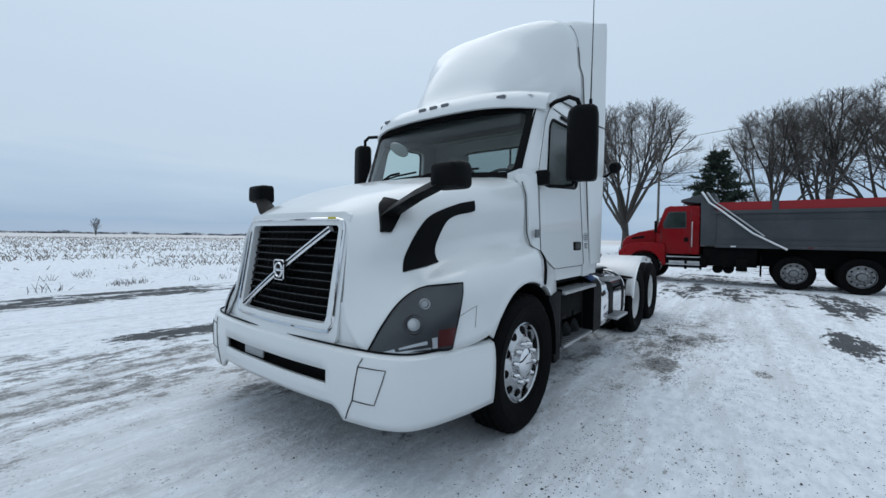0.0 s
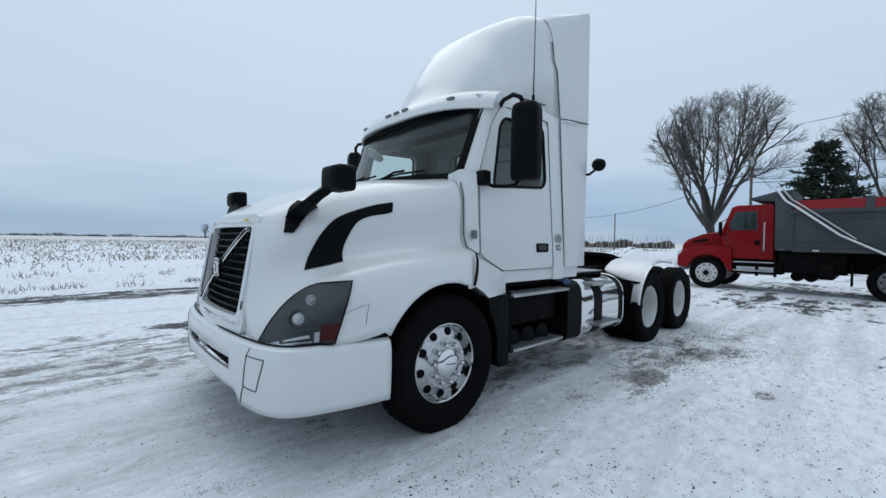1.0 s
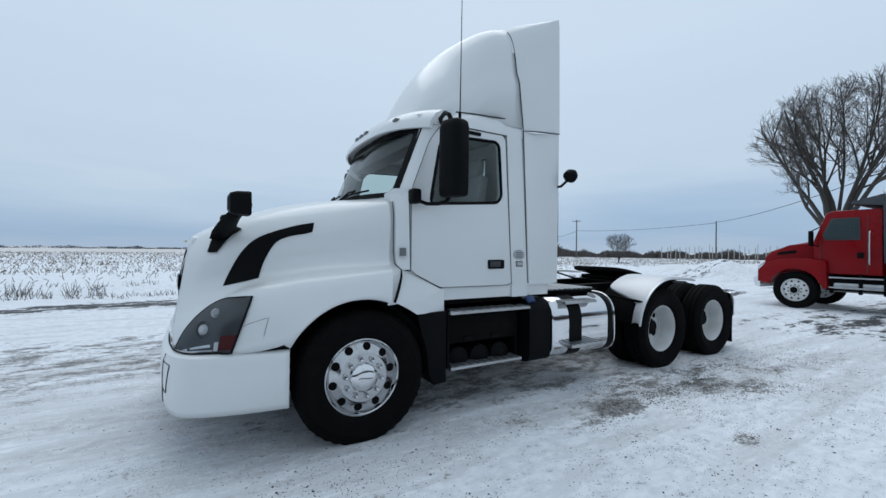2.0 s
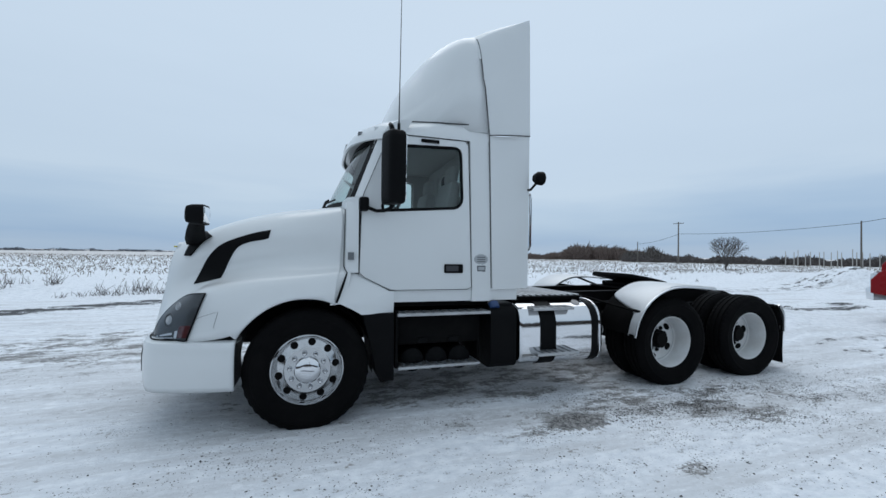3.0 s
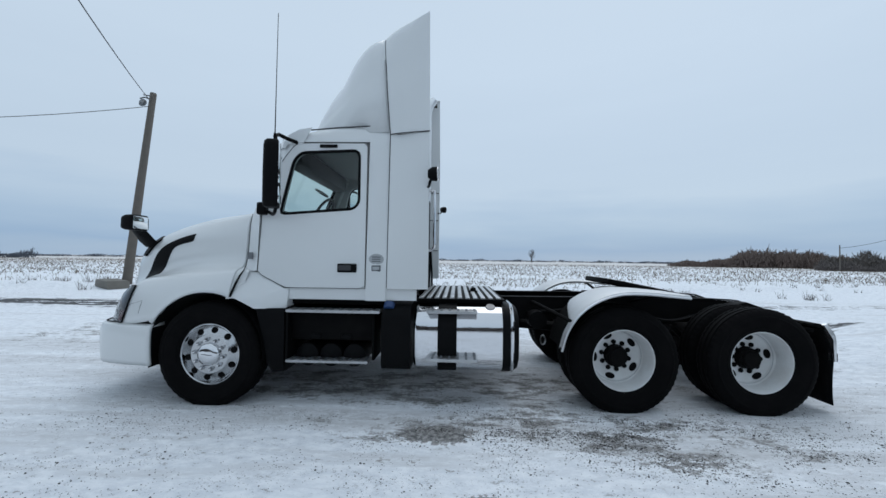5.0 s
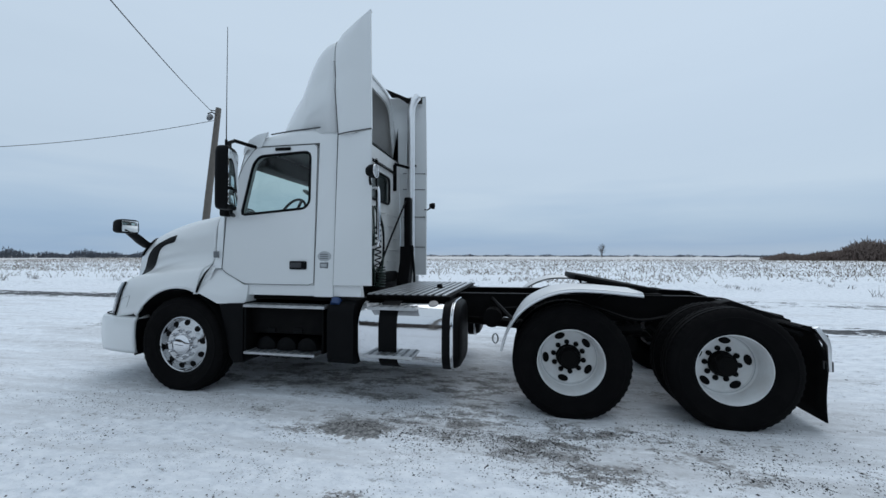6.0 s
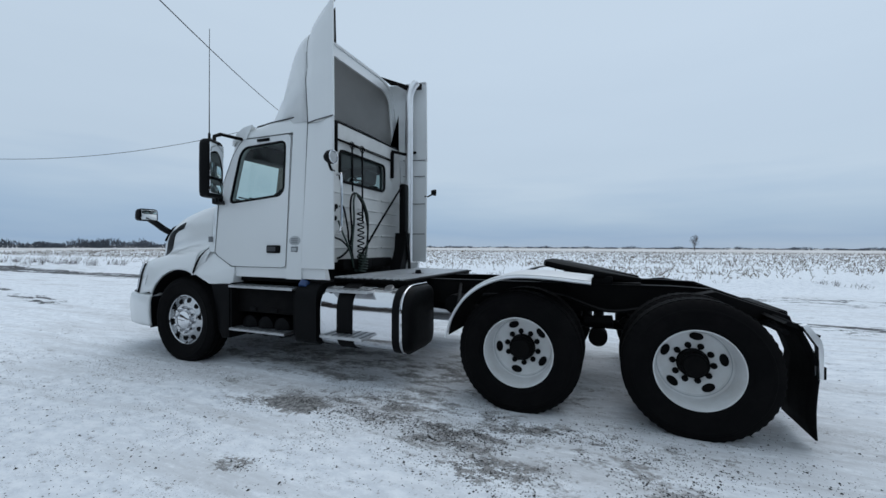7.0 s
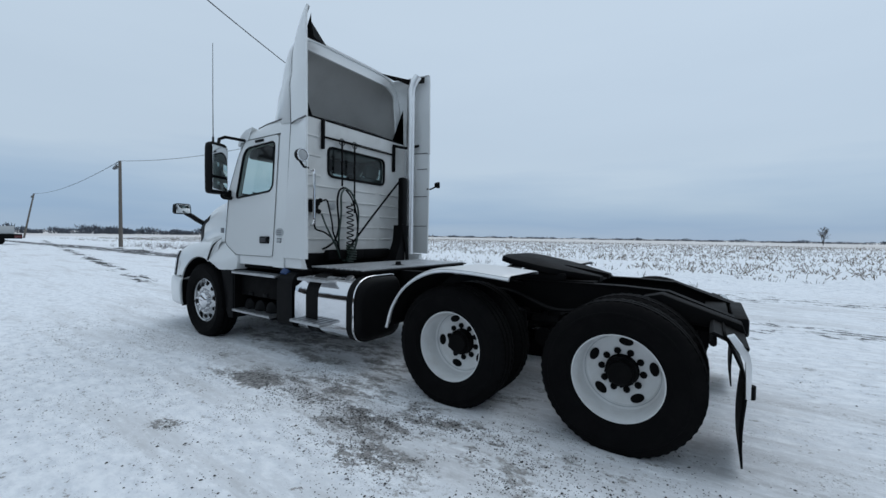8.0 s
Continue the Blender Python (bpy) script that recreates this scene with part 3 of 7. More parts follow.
both("vent", lambda: hood_patch(VENT_TOP, VENT_LOW, 0.006), BLACK, None, "black plastic hood side vent")


def headlamp(sgn):
    lamp_top = [(-1.268, 0.765), (-1.20, 0.91), (-1.09, 1.04), (-0.96, 1.125), (-0.80, 1.15)]
    lamp_low = [(-1.256, 0.748), (-1.18, 0.752), (-1.09, 0.757), (-1.0, 0.762), (-0.928, 0.768)]

    def lens_rows(off, t0, t1, i0=0.0, i1=1.0, n=18, m=6):
        ca, cb = resample(spline(lamp_top, 8), 60, False), resample(spline(lamp_low, 8), 60, False)
        rows = []
        for j in range(m + 1):
            t = t0 + (t1 - t0) * j / m
            row = []
            for i in range(n):
                k = (i0 + (i1 - i0) * i / (n - 1)) * 59
                q = int(min(k, 58))
                f = k - q
                pa, pb = ca[q] * (1 - f) + ca[q + 1] * f, cb[q] * (1 - f) + cb[q + 1] * f
                row.append(on_hood(*(pa * (1 - t) + pb * t), off))
            rows.append(row)
        return rows

    def solid(rows, depth, mm=WHITE):
        bm = bmesh.new()
        sheet(bm, rows)
        return bm

    def side(bm):
        return bm if sgn < 0 else flip(bm)

    bm = solid(lens_rows(0.016, 0, 1), 0)
    body = part("headlamp", side(bm), LAMP_GREY, truck, "smoked headlamp with clear lens and red corner")
    bm = bmesh.new()
    rows = lens_rows(0.031, 0.02, 0.98, 0.01, 0.99)
    sheet(bm, rows)
    edge = rows[0] + [r[-1] for r in rows[1:]] + rows[-1][::-1][1:] + [r[0] for r in rows[::-1][1:-1]]
    sheet(bm, [edge, [(x + 0.012, y + 0.024, z) for x, y, z in edge]], closed=True)
    bmesh.ops.remove_doubles(bm, verts=bm.verts, dist=1e-4)
    part("lens", side(bm), LENS, body)
    bm = bmesh.new()
    sheet(bm, lens_rows(0.020, 0.68, 0.94, 0.76, 0.99, 8, 3))
    part("corner_reflector", side(bm), RED_LENS, body, "red corner reflector")
    bm = bmesh.new()
    sheet(bm, lens_rows(0.021, 0.80, 0.95, 0.08, 0.22, 5, 2))
    sheet(bm, lens_rows(0.021, 0.81, 0.87, 0.27, 0.62, 8, 2))
    sheet(bm, lens_rows(0.022, 0.925, 0.955, 0.22, 0.66, 8, 2))
    sheet(bm, lens_rows(0.021, 0.78, 0.95, 0.68, 0.75, 3, 2))
    part("turn_signal", side(bm), ALU, body, "bright turn signal reflector")
    bm = bmesh.new()
    c = Vector(on_hood(-1.09, 0.915, 0.011))
    nrm = Vector((-0.62, -0.75, 0.2)).normalized()
    q = nrm.to_track_quat("Y", "Z").to_matrix().to_4x4()
    lathe(bm, [(0.062, 0.004), (0.058, 0.010), (0.050, -0.002), (0.042, 0.002), (0.037, 0.010)], 24, Matrix.Translation(c) @ q)
    projector = part("projector", side(bm), LAMP_GREY, body)
    bm = bmesh.new()
    lathe(bm, [(0.037, 0.010), (0.032, 0.015), (0.018, 0.019), (0.0, 0.021)], 24, Matrix.Translation(c) @ q)
    part("bowl", side(bm), ALU_DULL, projector)
    bm = bmesh.new()
    c = Vector(on_hood(-1.02, 1.03, 0.011))
    lathe(bm, [(0.034, 0.004), (0.030, 0.012), (0.020, 0.004), (0.012, 0.010), (0.0, 0.013)], 18, Matrix.Translation(c) @ q)
    part("high_beam", side(bm), ALU_DULL, body)
    bm = bmesh.new()
    rim = lens_rows(0.012, 0.0, 1.0)
    tube(bm, [r for r in rim[0]] + [r[-1] for r in rim[1:]] + rim[-1][::-1][1:], 0.007, 5)
    part("gasket", side(bm), BLACK, body)


headlamp(-1)
headlamp(1)


def grille():
    g_face = [(-0.50, 0.878), (0.50, 0.878), (0.50, 1.497), (-0.50, 1.497)]

    def at(y, z, d):
        return (-1.325 + (z - 0.9) * 0.165 + 0.10 * (abs(y) / 0.5) ** 2 * 0.35 + d, y, z)

    bm = bmesh.new()
    rows = [[at(y * (0.61 - 0.148 * (z - 0.76)), z, 0.075) for y in np.linspace(-1, 1, 9)] for z in np.linspace(0.76, 1.57, 8)]
    sheet(bm, rows)
    back = part("grille", bm, BLACK_STEEL, truck, "black slatted grille in a bright frame")
    bm = bmesh.new()
    outer = rounded([(-0.60, 0.755), (0.60, 0.755), (0.575, 1.585), (-0.575, 1.585)], 0.06)
    inner = rounded(g_face, 0.03)
    ring_plate(bm, outer, inner, lambda u, v, w: at(u, v, w - 0.012), 0.05)
    part("surround", bm, WHITE, back, "white grille surround")
    bm = bmesh.new()
    loop = rounded([(-0.558, 0.832), (0.558, 0.832), (0.545, 1.538), (-0.545, 1.538)], 0.05)
    loop = resample(loop, 60)
    tube(bm, [at(u, v, -0.013) for u, v in loop], 0.012, 6, closed=True)
    part("frame", bm, CHROME, back, "chrome frame")
    for k in range(15):
        y = -0.455 + 0.065 * k
        bm = bmesh.new()
        tube(bm, [at(y, z, 0.045) for z in (0.885, 1.19, 1.49)], 0.004, 4)
        part("grille_rib", bm, BLACK_STEEL, back)
    for k in range(11):
        z = 0.918 + k * 0.053
        bm = bmesh.new()
        w = 0.495
        rows = []
        for y in np.linspace(-w, w, 9):
            x = at(y, z, 0)[0]
            rows.append([(x + 0.030, y, z - 0.009), (x + 0.024, y, z - 0.003), (x + 0.030, y, z + 0.007), (x + 0.065, y, z + 0.012), (x + 0.065, y, z - 0.004)])
        loft(bm, rows)
        part("slat", bm, BLACK_STEEL, back)
        bm = bmesh.new()
        tube(bm, [(at(y, z, 0.026)[0], y, z + 0.004) for y in np.linspace(-w, w, 7)], 0.0014, 4)
        part("slat_edge", bm, DARK_GREY, back)
    bm = bmesh.new()
    rows = []
    for t in np.linspace(0, 1, 9):
        y, z = 0.45 - 0.88 * t, 0.90 + 0.575 * t
        x = at(y, z, 0)[0]
        d = Vector((0, 0.565, 0.86)).normalized() * 0.020
        rows.append([(x - 0.018, y + d.y, z + d.z), (x - 0.024, y, z), (x - 0.018, y - d.y, z - d.z), (x + 0.01, y - d.y, z - d.z), (x + 0.01, y + d.y, z + d.z)])
    loft(bm, rows)
    part("diagonal_bar", bm, CHROME, back, "chrome diagonal bar")
    bm = bmesh.new()
    tube(bm, [(at(0.45 - 0.88 * t, 0.90 + 0.575 * t, -0.026)) for t in (0.0, 0.45)], 0.005, 4)
    tube(bm, [(at(0.45 - 0.88 * t, 0.90 + 0.575 * t, -0.026)) for t in (0.56, 1.0)], 0.005, 4)
    part("bar_inlay", bm, BLACK, back)
    bm = bmesh.new()
    x = at(0, 1.2, 0)[0]
    box(bm, x - 0.03, x - 0.005, -0.055, 0.055, 1.118, 1.253, 0.012)
    plate = part("emblem", bm, BLACK, back, "plain dark emblem plate with a bright ring")
    bm = bmesh.new()
    tube(bm, [(x - 0.034, 0.042 * math.cos(a), 1.185 + 0.048 * math.sin(a)) for a in np.linspace(0, 2 * math.pi, 25)[:-1]], 0.008, 6, closed=True)
    box(bm, x - 0.038, x - 0.030, -0.045, 0.045, 1.176, 1.194, 0.002)
    tube(bm, [(x - 0.032, y, z) for y, z in resample(rounded([(-0.055, 1.118), (0.055, 1.118), (0.055, 1.253), (-0.055, 1.253)], 0.015), 32)], 0.005, 5, closed=True)
    part("emblem_ring", bm, CHROME, back)


grille()


def bumper():
    plan = spline([(-1.385, 0.0), (-1.38, 0.30), (-1.357, 0.60), (-1.328, 0.80), (-1.285, 0.97), (-1.175, 1.11), (-0.87, 1.20), (-0.565, 1.24)], 6)
    plan = resample(plan, 43, False)
    levels = [(0.355, -0.012), (0.40, -0.004), (0.455, 0.0), (0.545, 0.005), (0.63, 0.005), (0.70, 0.0), (0.738, -0.010), (0.752, -0.04), (0.755, -0.15)]

    def pt(q, lev, s):
        x, y = q
        z, o = lev
        lift = 0.075 * (1 - smoothstep(0.655, 0.715, y)) * (0.545 - min(z, 0.545)) / 0.19 if z < 0.545 else 0
        d = Vector((x + 0.4, y * 0.6)).normalized()
        return (x + d.x * o, s * (y + d.y * o), z + lift)

    bm = bmesh.new()
    cols = [(q, -1) for q in plan[::-1]] + [(q, 1) for q in plan[1:]]
    rows = [[pt(q, lev, s) for q, s in cols] for lev in levels]
    g = sheet(bm, rows)
    kill = []
    for f in bm.faces:
        c = f.calc_center_median()
        if abs(c.y) < 0.605 and 0.56 < c.z < 0.625 and c.x < -1.28:
            kill.append(f)
    bmesh.ops.delete(bm, geom=kill, context="FACES")
    b = part("bumper", bm, WHITE, truck, "white wraparound front bumper with dark air slot", 40)
    sol = b.modifiers.new("thickness", "SOLIDIFY")
    sol.thickness, sol.offset = 0.03, 0
    bm = bmesh.new()
    box(bm, -1.31, -1.26, -0.7, 0.7, 0.50, 0.70)
    part("slot_backing", bm, BLACK_STEEL, b)
    bm = bmesh.new()
    box(bm, -1.355, -1.34, 0.12, 0.36, 0.545, 0.63, 0.004)
    part("plate_holder", bm, DECAL, b, "pale plate holder in the slot")
    for s in (-1, 1):
        bm = bmesh.new()
        fine = np.array([tuple(q) for q in resample(plan, 400, False)])

        def skin(y, z, out=0.018):
            o = float(np.interp(z, [v[0] for v in levels], [v[1] for v in levels]))
            return Vector(pt(fine[int(np.argmin(abs(fine[:, 1] - y)))], (z, o + out), s))

        tube(bm, [skin(0.845, 0.738, 0.016), skin(0.82, 0.69), skin(0.803, 0.59), skin(0.785, 0.49), skin(0.76, 0.43), skin(0.735, 0.37)], 0.004, 4)
        hatch = [skin(y, z) for y, z in ((0.825, 0.69), (0.88, 0.691), (0.935, 0.691), (0.985, 0.69), (0.97, 0.64), (0.95, 0.57), (0.925, 0.49), (0.88, 0.489), (0.83, 0.489), (0.788, 0.49))]
        tube(bm, hatch, 0.0035, 4)
        part("seam", bm, SEAL, b)
        bm = bmesh.new()
        tube(bm, [Vector(pt(q, (0.772, -0.035), s)) for q in plan], 0.006, 5)
        part("gap_seal", bm, BLACK, b)
    return b


bumper()


COWL_Z, COWL_Y = (1.30, 1.375, 1.48, 1.81, 1.90, 2.0), (1.115, 1.085, 1.052, 1.035, 1.01, 0.95)


def cowl_and_fender_rear():
    def fender():
        bm = bmesh.new()
        out = [(0.240, 1.065), (0.262, 1.19), (0.288, 1.285), (0.335, 1.345), (0.45, 1.30), (0.735, 1.145), (0.785, 1.145), (0.775, 0.94), (0.47, 0.94), (0.37, 1.0)]
        a = [(x, -(1.10 + 0.14 * min(1, (1.335 - z) / 0.22)) + 0.10 * max(0, x - 0.3) / 0.48, z) for x, z in out]
        b = [(x, y + 0.05 if x < 0.7 else y + 0.16, z) for x, y, z in a]
        c = [(x + 0.02, -1.0, z + (0.02 if z < 1.1 else 0)) for x, y, z in b]
        va = [bm.verts.new(p) for p in a]
        mid = bm.verts.new((0.53, -1.20, 1.06))
        for i in range(len(va)):
            bm.faces.new((va[i], va[(i + 1) % len(va)], mid))
        vc = [bm.verts.new(p) for p in c]
        for i in range(len(va)):
            k = (i + 1) % len(va)
            bm.faces.new((va[i], va[k], vc[k], vc[i]))
        return bm

    both("rear_fender", fender, WHITE, None, "white fender panel behind the front wheel", 40)

    def cowl():
        bm = bmesh.new()
        rows = []
        for z in np.linspace(1.32, 2.0, 8):
            y = float(np.interp(z, COWL_Z, COWL_Y)) + 0.004
            x0 = 0.312 + 0.02 * (z - 1.3)
            rows.append([(x0, -(y - 0.05), z), (x0 + 0.012, -(y + 0.008), z), (0.40, -side_y(z) * 0.5 - (y + 0.01) * 0.5, z), (0.443, -side_y(z), z), (0.445, -side_y(z) + 0.05, z)])
        sheet(bm, rows)
        return bm

    both("cowl_panel", cowl, WHITE)

    def seam():
        bm = bmesh.new()
        tube(bm, [(0.310 + 0.02 * (z - 1.3), -float(np.interp(z, COWL_Z, COWL_Y)) + 0.004, z) for z in (1.92, 1.8, 1.65, 1.48, 1.375)] + [(0.335, -1.165, 1.325)], 0.0045, 5)
        return bm

    both("hood_seam", seam, SEAL)

    def fender_gap():
        bm = bmesh.new()
        tube(bm, [(0.338, -1.165, 1.325), (0.318, -1.205, 1.27), (0.29, -1.228, 1.19), (0.258, -1.241, 1.10), (0.244, -1.243, 1.06)], [0.006, 0.010, 0.012, 0.012, 0.010], 7)
        return bm

    both("fender_gap", fender_gap, BLACK)

    def seam_backing():
        bm = bmesh.new()
        edge = hg[-1]
        sheet(bm, [[(p[0] - 0.04, -p[1] + 0.012, p[2] - 0.01) for p in edge], [(p[0] + 0.03, -p[1] + 0.014, p[2] - 0.004) for p in edge], [(p[0] + 0.11, -p[1] + 0.05, p[2]) for p in edge]])
        return bm

    both("hinge_panel", seam_backing, WHITE)

    def nose_filler():
        bm = bmesh.new()
        sheet(bm, [[(-1.275, -0.56, 0.735), (-1.275, -0.70, 0.735), (-1.25, -0.86, 0.735)], [(-1.272, -0.56, 0.86), (-1.272, -0.66, 0.86), (-1.245, -0.78, 0.86)], [(-1.262, -0.56, 1.02), (-1.262, -0.61, 1.02), (-1.225, -0.66, 1.02)]])
        return bm

    both("nose_filler", nose_filler, WHITE)

    def panel_line():
        bm = bmesh.new()
        tube(bm, [on_hood(x, z, 0.001) for x, z in ((-0.88, 0.935), (-0.82, 0.965), (-0.74, 0.99), (-0.70, 1.0), (-0.715, 0.94), (-0.73, 0.87))], 0.0015, 4)
        return bm

    both("panel_line", panel_line, SEAL)

    def wheel_well():
        bm = bmesh.new()
        arc = [(0.595 * math.cos(a) - 0.02, 0.49 + 0.595 * math.sin(a)) for a in np.linspace(radians(-8), radians(196), 22)]
        sheet(bm, [[(x, -1.22, z) for x, z in arc], [(x, -0.62, z) for x, z in arc]])
        return bm

    both("wheel_well", wheel_well, BLACK)

    def rear_guard():
        bm = bmesh.new()
        prism(bm, [(0.47, 0.945), (0.775, 0.945), (0.78, 0.31), (0.66, 0.30), (0.60, 0.40), (0.57, 0.60)], -1.185, -0.75, 0.01)
        return bm

    both("splash_guard", rear_guard, BLACK, None, "black splash guard behind the front wheel")

    def badge():
        bm = bmesh.new()
        box(bm, 0.345, 0.40, -1.125, -1.105, 1.44, 1.51, 0.003)
        return bm

    both("badge", badge, DARK_GREY, None, "small grey badge")


cowl_and_fender_rear()


def flat_side(u, v, w):
    return (u, -side_y(v) + w, v)


DOOR = [(0.45, 1.30), (0.745, 1.152), (1.575, 1.152), (1.56, 2.68), (0.80, 2.68), (0.66, 2.50), (0.47, 2.03)]
PANE = rounded([(0.655, 1.915), (1.43, 1.975), (1.485, 2.04), (1.475, 2.60), (0.85, 2.575), (0.775, 2.49)], [0.05, 0.06, 0.05, 0.07, 0.05, 0.06])


def cab_door(s):
    def side(bm):
        return bm if s < 0 else flip(bm)

    bm = bmesh.new()
    ring_plate(bm, rounded(DOOR, [0.02, 0.02, 0.02, 0.05, 0.08, 0.1, 0.05], 3), PANE, flat_side, 0.05, 90)
    door = part("door", side(bm), WHITE, truck, "white cab door with dark-framed window", 40)
    bm = bmesh.new()
    tube(bm, [flat_side(u, v, -0.004) for u, v in resample(rounded(DOOR, 0.02, 2), 70)], 0.003, 5, closed=True)
    part("door_seal", side(bm), SEAL, door)
    bm = bmesh.new()
    big = [(c[0] + (p[0] - c[0]) * 1.0, p[1]) for p in PANE for c in [(1.1, 2.25)]]
    tube(bm, [flat_side(u, v, 0.004) for u, v in resample(big, 70)], 0.016, 6, closed=True)
    part("window_rubber", side(bm), BLACK, door)
    bm = bmesh.new()
    o = resample(PANE, 48)
    bm.faces.new([bm.verts.new(flat_side(u, v, 0.022)) for u, v in o])
    pane = part("pane", side(bm), GLASS, door, "tinted door window glass", 0)
    pane.visible_shadow = False
    bm = bmesh.new()
    box(bm, 1.285, 1.485, -1.128, -1.100, 1.315, 1.405, 0.012)
    h = part("door_handle", side(bm), BLACK, door, "black recessed door handle")
    bm = bmesh.new()
    box(bm, 1.30, 1.43, -1.134, -1.126, 1.335, 1.39, 0.006)
    part("pull", side(bm), DARK_TRIM, h)
    bm = bmesh.new()
    box(bm, 1.05, 1.24, -1.05, -1.035, 2.625, 2.66, 0.008)
    part("visor_clip", side(bm), BLACK, door)


cab_door(-1)
cab_door(1)


def cab_shell():
    def b_panel():
        bm = bmesh.new()
        rows = []
        for z in np.linspace(1.03, 2.86, 14):
            y = side_y(max(z, 1.15))
            if z > 2.72:
                y -= (z - 2.72) * 0.18
            rows.append([(1.579, -y + 0.05, z), (1.582, -y, z), (1.68, -y - 0.004, z), (1.79, -y + 0.004, z), (1.793, -y + 0.05, z)])
        sheet(bm, rows)
        return bm

    both("rear_corner_panel", b_panel, WHITE, None, "white panel behind the door")

    def extender():
        bm = bmesh.new()
        rows = []
        for z in np.linspace(1.155, 2.765, 12):
            y = side_y(z) + 0.012
            yr = 1.125 + 0.01 * smoothstep(1.2, 2.7, z)
            rows.append([(1.80, -y + 0.035, z), (1.803, -y, z), (1.95, -y - 0.012, z), (2.10, -0.4 * y - 0.6 * yr - 0.008, z), (2.215, -yr, z), (2.222, -yr + 0.012, z), (2.215, -yr + 0.028, z), (1.95, -y + 0.03, z)])
        sheet(bm, rows, closed=True)
        return bm

    both("side_extender", extender, WHITE, None, "white cab side extender")

    def sill():
        bm = bmesh.new()
        rows = []
        for x in np.linspace(0.785, 2.10, 4):
            rows.append([(x, -1.06, 1.15), (x, -1.105, 1.148), (x, -1.10, 1.035), (x, -1.02, 1.025)])
        loft(bm, rows)
        return bm

    both("sill", sill, WHITE, None, "white cab sill")

    def sill_block():
        bm = bmesh.new()
        box(bm, 1.665, 1.735, -1.116, -1.09, 1.09, 1.145, 0.006)
        return bm

    both("sill_step_lamp", sill_block, BLACK)

    def above_door():
        bm = bmesh.new()
        rows = []
        for x in np.linspace(0.60, 1.80, 10):
            k = smoothstep(0.60, 0.85, x)
            y = 0.93 + 0.085 * k
            zt = 2.77 + 0.11 * smoothstep(0.55, 1.5, x)
            rows.append([(x, -y - 0.014, 2.69), (x, -y - 0.008, 2.76), (x, -y + 0.045, zt), (x, -y + 0.16, zt + 0.05), (x, -0.4, zt + 0.085), (x, 0, zt + 0.09)])
        sheet(bm, rows)
        return bm

    both("roof_half", above_door, WHITE, None, "white cab roof")

    def pillar():
        bm = bmesh.new()
        lo, hi = Vector((0.385, -0.93, 1.985)), Vector((0.615, -0.965, 2.66))
        lo2, hi2 = Vector((0.47, -1.066, 2.0)), Vector((0.80, -1.03, 2.70))
        rows = []
        for t in np.linspace(0, 1, 8):
            a, b = lo.lerp(hi, t), lo2.lerp(hi2, t)
            m = (a + b) / 2 + Vector((-0.015, -0.02, 0))
            rows.append([a + Vector((0.04, 0.01, 0)), a, m, b, b + Vector((0.02, 0.06, 0))])
        sheet(bm, rows)
        return bm

    both("windscreen_pillar", pillar, WHITE)

    def corner():
        bm = bmesh.new()
        rows = []
        for z in np.linspace(1.94, 2.04, 4):
            rows.append([(0.30, -0.87, z - 0.04), (0.345, -0.96, z), (0.40, -1.03, z), (0.46, -1.065, z), (0.47, -1.0, z)])
        sheet(bm, rows)
        return bm

    both("scuttle_corner", corner, WHITE)

    # rear wall with pressed ribs and a window opening
    bm = bmesh.new()
    outer = [(-1.04, 1.20), (1.04, 1.20), (1.0, 2.93), (-1.0, 2.93)]
    inner = rounded([(-0.50, 2.215), (0.525, 2.215), (0.525, 2.60), (-0.50, 2.60)], 0.07)
    ring_plate(bm, outer, inner, lambda u, v, w: (1.80 - w, u, v), 0.05, 80)
    wall = part("rear_wall", bm, WHITE_BACK, truck, "white ribbed rear cab wall with window", 40)
    for z in (1.38, 1.55, 1.72, 1.90, 2.07):
        for y0, y1 in ((-0.92, -0.2), (-0.12, 0.35), (0.45, 0.9)):
            bm = bmesh.new()
            box(bm, 1.798, 1.812, y0, y1, z - 0.012, z + 0.012, 0.006)
            part("rib", bm, WHITE_BACK, wall)
    for z in (2.2, 2.45, 2.7):
        bm = bmesh.new()
        box(bm, 1.798, 1.812, -0.95, -0.62, z - 0.012, z + 0.012, 0.006)
        part("rib", bm, WHITE_BACK, wall)
    bm = bmesh.new()
    tube(bm, [(1.806, u, v) for u, v in resample(inner, 60)], 0.018, 6, closed=True)
    part("window_rubber", bm, BLACK, wall)
    bm = bmesh.new()
    bm.faces.new([bm.verts.new((1.775, u, v)) for u, v in resample(inner, 40)])
    part("pane", bm, GLASS_DARK, wall, "dark rear window glass", 0).visible_shadow = False
    bm = bmesh.new()
    box(bm, 1.81, 1.835, -0.56, 0.72, 2.70, 2.715, 0.003)
    box(bm, 1.80, 1.85, -0.62, -0.585, 2.55, 2.92, 0.008)
    box(bm, 1.80, 1.85, 0.70, 0.735, 2.45, 2.85, 0.008)
    part("rear_bracket", bm, BLACK_STEEL, wall)

    # windscreen: bowed glass with a black band
    def ws(y, t, d=0.0):
        bow = 0.22 * (1 - (abs(y) / 0.93) ** 2.2)
        x = 0.375 - bow + t * (0.235 + 0.09 * (1 - abs(y)))
        z = 1.985 + 0.02 * (1 - abs(y) / 0.93) + t * 0.66
        return (x - d, y * (1 + 0.035 * t), z)

    bm = bmesh.new()
    sheet(bm, [[ws(y, t) for y in np.linspace(-0.925, 0.925, 25)] for t in np.linspace(0, 1, 8)])
    screen = part("windscreen", bm, GLASS, truck, "tinted bowed windscreen", 60)
    screen.visible_shadow = False
